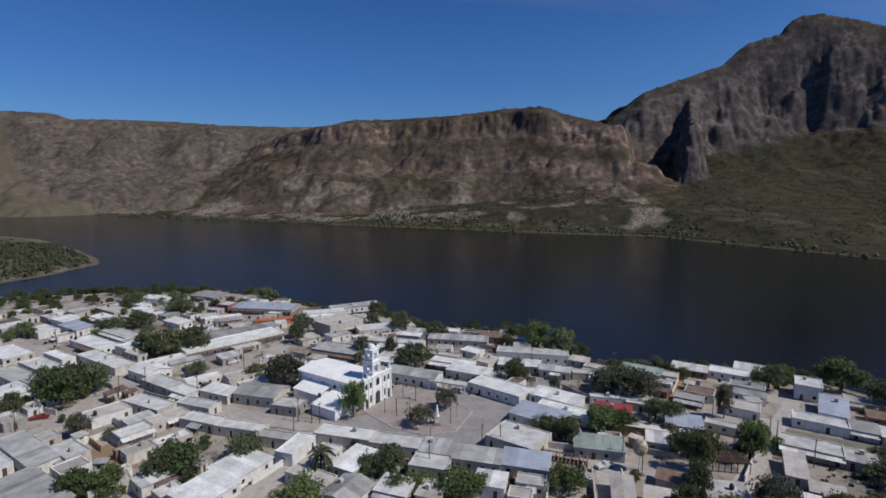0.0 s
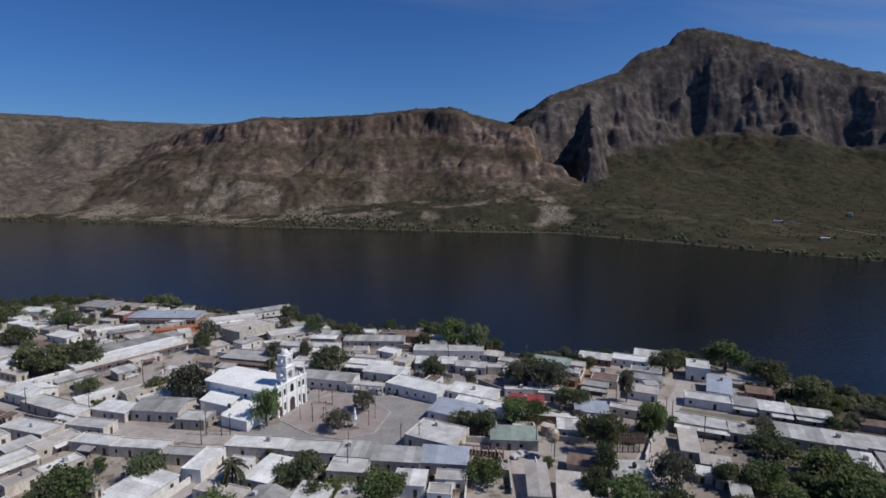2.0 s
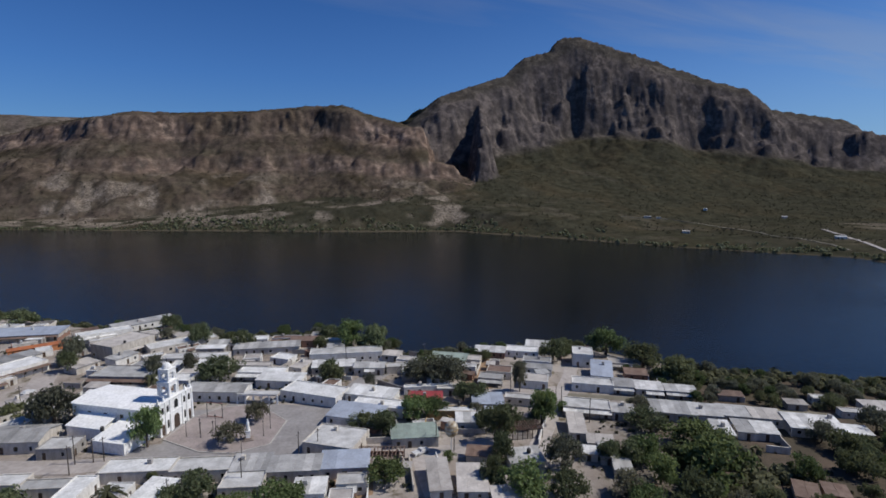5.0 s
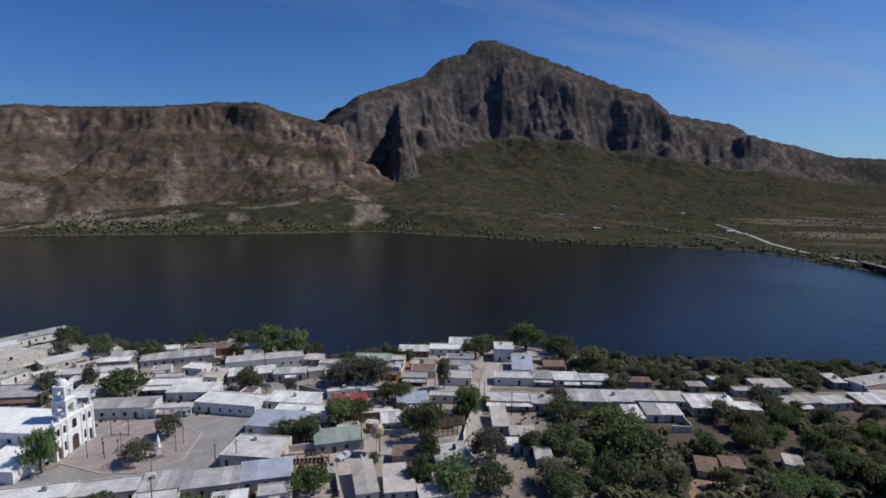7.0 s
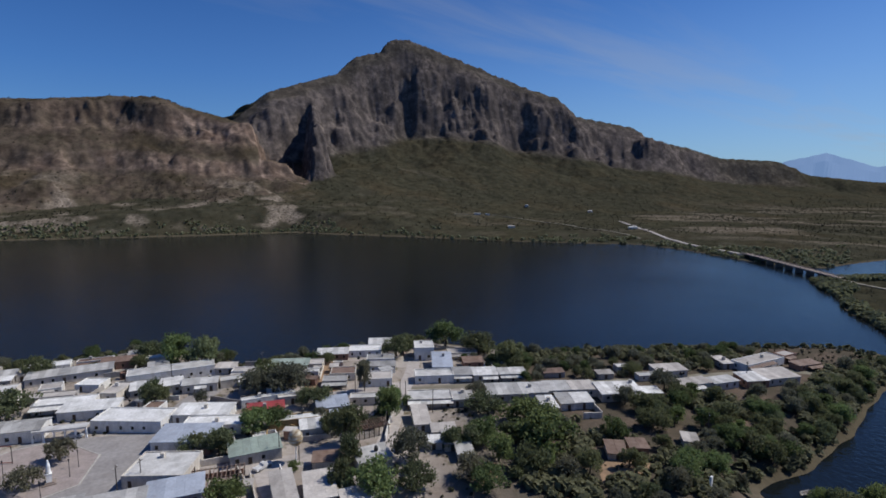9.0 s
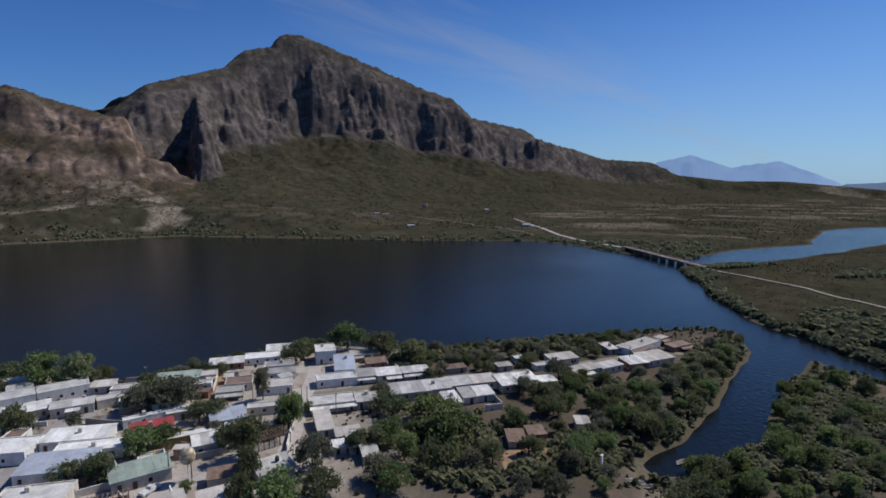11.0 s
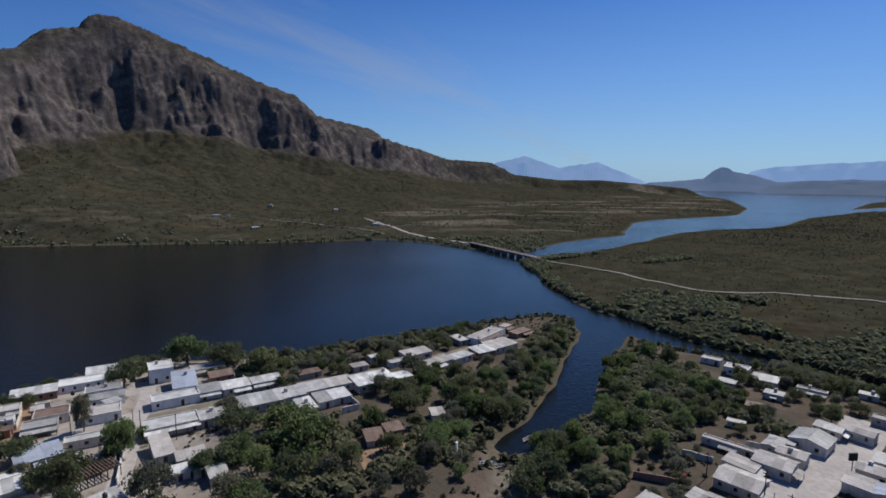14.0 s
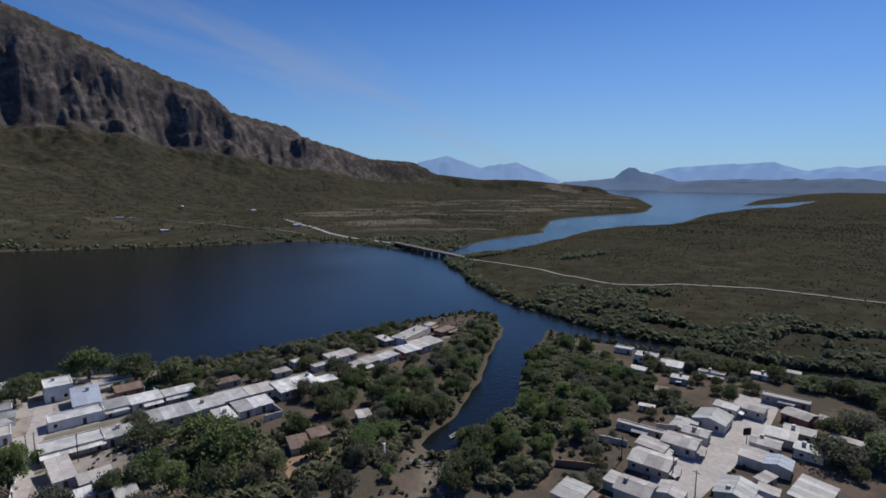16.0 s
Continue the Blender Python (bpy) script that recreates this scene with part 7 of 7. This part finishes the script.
yard_wall(52.7, 154.8, 44.7, 137.9, "ochre")
yard_wall(-106.5, 151.9, -100.1, 165.8, "cream")
yard_wall(-84.2, 157.8, -67.9, 152.3, "cream")
yard_wall(43.2, 184.6, 53.2, 170.4, "shade")
yard_wall(43.0, 138.8, 29.7, 142.4, "cream")
yard_wall(-156.8, 210.8, -116.3, 182.0, "shade")
yard_wall(75.5, 125.2, 88.6, 141.9, "white")
yard_wall(63.4, 146.0, 74.5, 144.6, "cream")
yard_wall(38.9, 130.8, 35.5, 115.4, "cream")
yard_wall(45.9, 128.6, 42.3, 111.2, "white")
yard_wall(25.6, 127.9, 36.6, 125.9, "brick")
yard_wall(136.6, 1.9, 135.6, 12.4, "brick")
yard_wall(152.4, -5.9, 153.3, 1.8, "cream")
yard_wall(-102.7, 177.2, -83.8, 168.1, "shade")
yard_wall(-106.4, 153.0, -98.7, 162.5, "white")
yard_wall(-92.9, 161.7, -89.7, 172.6, "cream")
yard_wall(73.9, 141.2, 79.9, 135.4, "cream")
yard_wall(-146.2, 169.7, -121.6, 161.4, "cream")
yard_wall(-109.8, 151.9, -93.1, 138.7, "ochre")
yard_wall(41.8, 157.5, 39.5, 140.7, "cream")
yard_wall(60.4, 139.1, 68.7, 138.9, "cream")
yard_wall(165.1, -22.7, 166.8, -14.2, "cream")
yard_wall(-36.9, 140.9, -46.4, 122.9, "white")
yard_wall(-105.3, 152.4, -99.6, 164.8, "cream")
yard_wall(-92.2, 159.1, -88.5, 171.1, "cream")
yard_wall(36.9, 134.8, 36.4, 124.4, "cream")
yard_wall(16.7, 126.4, 14.3, 117.5, "brick")
yard_wall(24.8, 127.4, 21.6, 117.3, "brick")
yard_wall(-208.1, 286.9, -215.3, 275.4, "brick", 2.1)
yard_wall(-53.7, 210.1, -58.6, 198.1, "white", 1.6)
yard_wall(-58.6, 198.1, -52.2, 195.6, "white", 1.6)
yard_wall(144.9, 138.3, 150.3, 146.9, "cream", 2.1)
yard_wall(150.3, 146.9, 143.7, 151.0, "cream", 2.1)
yard_wall(-15.9, 116.2, -12.9, 124.3, "cream", 2.0)
yard_wall(-12.9, 124.3, -7.7, 122.4, "cream", 2.0)
yard_wall(-131.8, 215.2, -126.1, 224.3, "brick", 1.5)
yard_wall(-126.1, 224.3, -117.2, 218.7, "brick", 1.5)
yard_wall(7.6, 245.5, 9.2, 254.9, "shade", 1.6)
yard_wall(9.2, 254.9, -0.7, 256.7, "shade", 1.6)
yard_wall(-131.2, 242.2, -123.4, 254.7, "brick", 1.6)
yard_wall(67.7, 146.2, 64.0, 136.0, "shade", 1.9)
yard_wall(64.0, 136.0, 53.1, 140.0, "shade", 1.9)
yard_wall(-110.9, 124.5, -116.6, 116.0, "white", 1.7)
yard_wall(-116.6, 116.0, -124.8, 121.5, "white", 1.7)
yard_wall(-89.0, 140.4, -97.4, 147.0, "cream", 2.0)
yard_wall(155.9, 127.1, 160.9, 135.8, "shade", 1.8)
yard_wall(160.9, 135.8, 153.7, 140.0, "shade", 1.8)
yard_wall(-149.5, 330.9, -144.6, 344.5, "brick", 1.7)
yard_wall(-144.6, 344.5, -139.6, 342.7, "brick", 1.7)
yard_wall(86.9, 190.4, 80.5, 180.0, "cream", 1.5)
yard_wall(80.5, 180.0, 74.0, 184.0, "cream", 1.5)
yard_wall(29.4, 237.8, 26.4, 226.7, "shade", 2.1)
yard_wall(26.4, 226.7, 16.8, 229.3, "shade", 2.1)
yard_wall(-25.7, 268.8, -30.5, 280.5, "cream", 1.8)
yard_wall(-30.5, 280.5, -38.9, 277.1, "cream", 1.8)
yard_wall(-65.2, 189.4, -57.9, 180.8, "shade", 1.6)
yard_wall(-82.4, 116.1, -89.0, 123.9, "cream", 1.9)
yard_wall(-89.0, 123.9, -83.7, 128.4, "cream", 1.9)
yard_wall(-162.7, 197.5, -170.2, 185.6, "white", 1.8)
yard_wall(-170.2, 185.6, -161.4, 180.0, "white", 1.8)
yard_wall(-205.0, 233.9, -210.1, 225.7, "cream", 1.8)
yard_wall(-210.1, 225.7, -202.6, 221.0, "cream", 1.8)
yard_wall(-107.4, 116.9, -114.3, 106.6, "shade", 2.1)
yard_wall(-114.3, 106.6, -109.6, 103.4, "shade", 2.1)
yard_wall(-73.0, 276.3, -77.7, 289.3, "shade", 2.2)
yard_wall(26.7, 124.8, 23.4, 112.4, "white", 1.5)
yard_wall(23.4, 112.4, 16.9, 114.2, "white", 1.5)
yard_wall(-92.9, 307.4, -91.5, 317.5, "cream", 2.0)
yard_wall(-91.5, 317.5, -98.9, 318.5, "cream", 2.0)
yard_wall(-107.3, 214.3, -117.7, 224.7, "cream", 1.9)
yard_wall(-89.0, 221.4, -82.6, 214.9, "cream", 1.6)
yard_wall(-158.8, 259.5, -154.8, 265.9, "cream", 1.8)
yard_wall(-41.1, 281.0, -44.1, 289.2, "shade", 1.5)
yard_wall(-52.9, 225.6, -56.9, 215.8, "shade", 2.2)
yard_wall(-56.9, 215.8, -62.5, 218.0, "shade", 2.2)
yard_wall(39.5, 155.9, 33.6, 147.5, "brick", 1.7)
yard_wall(33.6, 147.5, 29.1, 150.6, "brick", 1.7)
yard_wall(-175.8, 298.7, -170.5, 307.3, "cream", 2.1)
yard_wall(-170.5, 307.3, -164.4, 303.5, "cream", 2.1)
yard_wall(22.6, 185.0, 30.4, 195.0, "white", 1.6)
yard_wall(30.4, 195.0, 35.0, 191.4, "white", 1.6)
yard_wall(-225.3, 288.9, -218.9, 299.2, "white", 1.9)
yard_wall(-218.9, 299.2, -212.9, 295.5, "white", 1.9)
yard_wall(-217.6, 252.2, -209.4, 265.2, "shade", 1.6)
yard_wall(-209.4, 265.2, -203.6, 261.5, "shade", 1.6)
yard_wall(-112.7, 225.7, -118.8, 215.9, "brick", 2.1)
yard_wall(-118.8, 215.9, -126.5, 220.7, "brick", 2.1)
yard_wall(144.9, 108.5, 137.9, 97.2, "cream", 2.1)
yard_wall(137.9, 97.2, 132.8, 100.4, "cream", 2.1)
yard_wall(15.8, 217.5, 10.5, 210.6, "shade", 1.7)
yard_wall(-199.0, 266.0, -191.6, 277.9, "cream", 2.1)
yard_wall(-112.3, 318.3, -109.4, 326.2, "white", 1.7)
yard_wall(-109.4, 326.2, -114.8, 328.2, "white", 1.7)
yard_wall(66.2, 196.6, 72.1, 206.0, "shade", 1.9)
yard_wall(72.1, 206.0, 63.2, 211.6, "shade", 1.9)
yard_wall(-102.2, 140.2, -95.6, 150.0, "white", 1.7)
yard_wall(-76.2, 184.5, -70.1, 177.3, "shade", 1.8)
yard_wall(-152.3, 276.5, -146.5, 285.9, "cream", 2.0)
yard_wall(-146.5, 285.9, -152.1, 289.4, "cream", 2.0)
yard_wall(15.6, 208.8, 22.5, 217.7, "shade", 1.8)
yard_wall(-92.2, 149.8, -100.2, 156.0, "cream", 2.1)
yard_wall(-158.9, 247.7, -165.8, 236.6, "white", 2.1)
yard_wall(136.4, 144.9, 141.1, 152.5, "cream", 1.9)
yard_wall(-190.3, 215.0, -184.4, 224.5, "cream", 1.9)
yard_wall(-184.4, 224.5, -177.5, 220.1, "cream", 1.9)
yard_wall(-141.6, 305.8, -137.5, 312.3, "cream", 2.0)
yard_wall(-137.5, 312.3, -131.8, 308.7, "cream", 2.0)
yard_wall(-214.4, 260.7, -219.8, 252.0, "cream", 2.1)
yard_wall(-219.8, 252.0, -224.8, 255.1, "cream", 2.1)
yard_wall(127.9, -31.7, 124.1, -41.5, "cream", 1.6)
yard_wall(-120.7, 255.7, -115.3, 264.3, "cream", 1.8)
yard_wall(-94.4, 256.7, -104.0, 266.3, "shade", 1.7)
yard_wall(-104.0, 266.3, -107.7, 262.6, "shade", 1.7)
yard_wall(-192.0, 309.4, -186.9, 317.6, "shade", 2.0)
yard_wall(-186.9, 317.6, -181.4, 314.2, "shade", 2.0)
yard_wall(-149.4, 275.5, -156.3, 264.4, "white", 1.9)
yard_wall(-156.3, 264.4, -150.4, 260.7, "white", 1.9)
yard_wall(49.4, 136.9, 51.9, 148.1, "white", 1.8)
yard_wall(51.9, 148.1, 46.5, 149.3, "white", 1.8)
yard_wall(-67.6, 272.4, -63.4, 260.7, "shade", 1.6)
yard_wall(138.5, 153.3, 142.5, 160.4, "white", 2.0)
yard_wall(142.5, 160.4, 137.8, 163.1, "white", 2.0)
yard_wall(133.0, 180.5, 140.6, 192.7, "brick", 1.6)
yard_wall(140.6, 192.7, 132.7, 197.6, "brick", 1.6)
yard_wall(23.6, 221.6, 21.8, 212.5, "shade", 1.8)
yard_wall(21.8, 212.5, 29.0, 211.1, "shade", 1.8)
yard_wall(65.6, 194.6, 63.3, 181.6, "shade", 1.9)
yard_wall(63.3, 181.6, 52.1, 183.5, "shade", 1.9)
yard_wall(-95.5, 273.0, -98.4, 280.8, "brick", 1.6)
yard_wall(128.9, 197.3, 120.9, 184.6, "brick", 2.1)
yard_wall(-167.3, 193.6, -172.8, 184.9, "cream", 1.5)
yard_wall(-172.8, 184.9, -177.5, 187.8, "cream", 1.5)
yard_wall(-169.5, 270.4, -163.7, 279.6, "white", 1.9)
yard_wall(-25.3, 122.1, -28.9, 115.3, "cream", 1.9)
yard_wall(-28.9, 115.3, -34.6, 118.3, "cream", 1.9)
yard_wall(-80.3, 295.8, -82.1, 283.0, "brick", 1.6)
yard_wall(-60.8, 203.4, -52.4, 193.4, "cream", 2.1)
yard_wall(-52.4, 193.4, -59.8, 187.2, "cream", 2.1)
sign_box(161.2, -37.5, -60)
white_post(125.0, 56.6)
roof_tank(-193.5, 298.9, 3.05)
roof_tank(-172.9, 242.9, 3.05)
roof_tank(-48.9, 250.1, 5.65)
roof_tank(-22.8, 242.1, 3.85)
roof_tank(61.5, 150.7, 3.45)
roof_tank(99.2, 184.4, 3.05)
roof_tank(186.0, 97.9, 3.05)
roof_tank(-105.1, 155.0, 3.05)
roof_tank(-39.9, 167.5, 3.85)
roof_tank(-205.5, 261.0, 2.85)
roof_tank(-162.4, 231.1, 3.05)
roof_tank(67.8, 117.2, 3.25)
roof_tank(-185.3, 291.7, 2.85)
roof_tank(227.6, -13.4, 3.65)
roof_tank(-128.2, 181.8, 2.54)
roof_tank(69.5, 191.3, 2.57)
roof_tank(24.3, 225.2, 2.24)


def bridge(a, b):
    """A low concrete road bridge on piers, with railings."""
    a, b = Vector((*a, 1.0)), Vector((*b, 1.0))
    long = (b - a).length
    br = thing("bridge", pose(a.x, a.y, 0.6, 0, 0, math.degrees(math.atan2(b.y - a.y, b.x - a.x))), "low concrete road bridge on piers across the narrows", "bridge")
    bm = bmesh.new()
    box(bm, -3, -3.6, -0.9, long + 3, 3.6, 0.0)
    part("deck", bm, STONE, br)
    for s in (-3.5, 3.5):
        bm = bmesh.new()
        box(bm, -3, s - 0.12, 0.75, long + 3, s + 0.12, 0.95)
        box(bm, -3, s - 0.15, 0.0, long + 3, s + 0.15, 0.3)
        part("railing", bm, STONE, br)
        for k in range(int(long / 5)):
            bm = bmesh.new()
            box(bm, k * 5 + 0.4, s - 0.1, 0.3, k * 5 + 0.65, s + 0.1, 0.75)
            part("railing_post", bm, STONE, br)
    for k in range(1, int(long / 14)):
        bm = bmesh.new()
        box(bm, k * 14 - 0.6, -3.2, -11, k * 14 + 0.6, 3.2, -0.9)
        part("pier", bm, STONE, br)
    return br


bridge(BRIDGE_FROM, BRIDGE_TO)

# ---- scrub on the slopes and plains, past counting ----
def bush_field(name, label, spots, low, high, mat, seed, tuft=9, span=0.62):
    """Many small bushes, each a tuft of bent leaf sprays standing on the land."""
    rnd = np.random.RandomState(seed)
    count = len(spots)
    size = rnd.uniform(low, high, count)
    base = np.column_stack([spots, size])
    verts, faces = [], []
    n = 0
    shapes = []
    for k in range(6):
        r2 = random.Random(seed * 10 + k)
        vs, fs = [], []
        for i in range(tuft):
            a, e = r2.uniform(0, 6.28), r2.uniform(-0.1, 1.3)
            c = Vector((math.cos(a) * math.cos(e) * 0.42, math.sin(a) * math.cos(e) * 0.42, 0.22 + 0.45 * math.sin(e)))
            q = c.to_track_quat("Z", "Y") @ Euler((r2.uniform(-0.7, 0.7), r2.uniform(-0.7, 0.7), r2.uniform(0, 6.3))).to_quaternion()
            b = len(vs)
            vs += [c + q @ Vector(p) * span for p in ((-0.5, -0.4, -0.1), (0.5, -0.4, -0.06), (0.45, 0.45, -0.1), (-0.45, 0.4, 0.0))]
            fs.append((b, b + 1, b + 2, b + 3))
        shapes.append((np.array([tuple(v) for v in vs]), np.array(fs)))
    which = rnd.randint(0, 6, count)
    for k in range(6):
        vs, fs = shapes[k]
        sel = base[which == k]
        if not len(sel):
            continue
        v = vs[None] * sel[:, None, 3:4] + sel[:, None, :3]
        f = fs[None] + (np.arange(len(sel)) * len(vs))[:, None, None] + n
        verts.append(v.reshape(-1, 3))
        faces.append(f.reshape(-1, 4))
        n += len(sel) * len(vs)
    verts, faces = np.concatenate(verts), np.concatenate(faces)
    me = bpy.data.meshes.new(name)
    me.vertices.add(len(verts))
    me.vertices.foreach_set("co", verts.astype(np.float32).ravel())
    me.loops.add(faces.size)
    me.loops.foreach_set("vertex_index", faces.astype(np.int32).ravel())
    me.polygons.add(len(faces))
    me.polygons.foreach_set("loop_start", np.arange(0, faces.size, 4, dtype=np.int32))
    me.polygons.foreach_set("loop_total", np.full(len(faces), 4, dtype=np.int32))
    me.update(calc_edges=True)
    me.materials.append(mat)
    return tagged(new(name, me), label, "scrub", kind="stuff")


def spots_in(count, seed, r0, r1, a0, a1, keep):
    """Places between two distances and bearings that the rule keeps, standing on the land."""
    rnd = np.random.RandomState(seed)
    r, a = np.sqrt(rnd.uniform(r0 * r0, r1 * r1, count)), np.radians(rnd.uniform(a0, a1, count))
    x, y = np.sin(a) * r, np.cos(a) * r
    z, dry, cliff, scrub, gravel = lay_of_land(x, y)[:5]
    ok = keep(x, y, z, dry, cliff, scrub, gravel) & (dry > 1.5)
    return np.column_stack([x, y, z])[ok]


SCRUB = leaf_material("scrub_leaves", (0.068, 0.070, 0.044), (0.046, 0.049, 0.031))
REEDS = leaf_material("shore_thicket_leaves", (0.170, 0.180, 0.105), (0.106, 0.118, 0.068))
chance = np.random.RandomState(5)
bush_field("slope_scrub", "dark green desert scrub dotted over the hillsides", spots_in(90000, 3, 760, 2300, -44, 116, lambda x, y, z, d, c, s, g: (c < 0.35) & (z > -2) & (chance.rand(len(x)) < (0.3 + 0.6 * s) * np.clip((2300 - np.hypot(x, y)) / 900, 0, 1))), 1.1, 2.6, SCRUB, 1, 6)
bush_field("plain_scrub", "low dark scrub over the plain beyond the channel", spots_in(30000, 4, 270, 1100, 62, 116, lambda x, y, z, d, c, s, g: chance.rand(len(x)) < 0.25 + 0.75 * s), 0.5, 1.3, SCRUB, 2, 6)
bush_field("far_thicket", "green thicket along the far shore of the lake", spots_in(60000, 6, 480, 1250, -40, 75, lambda x, y, z, d, c, s, g: (d < 12 + 46 * s) & (z < 12) & ((x > -200) | (y > 760)) & ((fractal(x, y, 40, 3, 93) < 0.58) | (d < 6))), 1.0, 4.8, REEDS, 3, 9)
bush_field("channel_thicket", "dense green thicket along the banks of the channel", spots_in(52000, 7, 225, 560, 55, 116, lambda x, y, z, d, c, s, g: (d < np.where(y < 45, 30 + 75 * s, 12 + 18 * s)) & ((fractal(x, y, 26, 3, 91) < 0.56) | (d < 9)) & (inland(x, y, ROAD_SHORE) > 0)), 0.8, 4.6, REEDS, 4, 11)
bush_field("island_thicket", "green bushes on the low spit across the water", spots_in(9000, 13, 430, 760, -46, -28, lambda x, y, z, d, c, s, g: (x < -250) & (y < 705) & (d < 70) & (d > 5) & (chance.rand(len(x)) < 0.4)), 1.2, 4.0, REEDS, 9, 9)
bush_field("town_thicket", "green bushes along the shore of the town", spots_in(16000, 8, 95, 420, -44, 116, lambda x, y, z, d, c, s, g: (d < 12) & (z < 0.2)), 1.6, 3.6, REEDS, 5, 9)


def off_streets(spots):
    """Leaves out the places on streets, on the square and against the houses."""
    x, y = spots[:, 0], spots[:, 1]
    ok = (inland(x, y, SQUARE) < -1) & (inland(x, y, PAVED) < -1)
    for line in STREET_LINES:
        ok &= near_line(x, y, line)[0] > 5.5
    for a, b in HOMES:
        ok &= (x - a) ** 2 + (y - b) ** 2 > 20
    return spots[ok]


bush_field("yard_weeds", "low dry bushes and weeds in the yards", off_streets(spots_in(7000, 9, 70, 300, -44, 116, lambda x, y, z, d, c, s, g: s > 0.4)), 0.5, 1.5, SCRUB, 6, 8)


def in_rings(rings, seed, count):
    """Places inside stretches of woodland, clear of the houses."""
    rnd = np.random.RandomState(seed)
    x, y = rnd.uniform(60, 320, count), rnd.uniform(-110, 240, count)
    ok = np.zeros(count, bool)
    for ring in rings:
        ok |= inland(x, y, ring) > 0
    x, y = x[ok], y[ok]
    for a, b in HOMES:
        far = (x - a) ** 2 + (y - b) ** 2 > 36
        x, y = x[far], y[far]
    bare = fractal(x, y, 16, 3, 71) < 0.50
    x, y = x[bare], y[bare]
    z, dry = lay_of_land(x, y)[:2]
    return np.column_stack([x, y, z])[(dry > 2.5) & (near_line(x, y, CREEK_BED)[0] > 8)]


bush_field("undergrowth", "dense green undergrowth between the trees", in_rings(WOODLAND, 12, 30000), 1.6, 4.2, REEDS, 7, 26, 0.34)
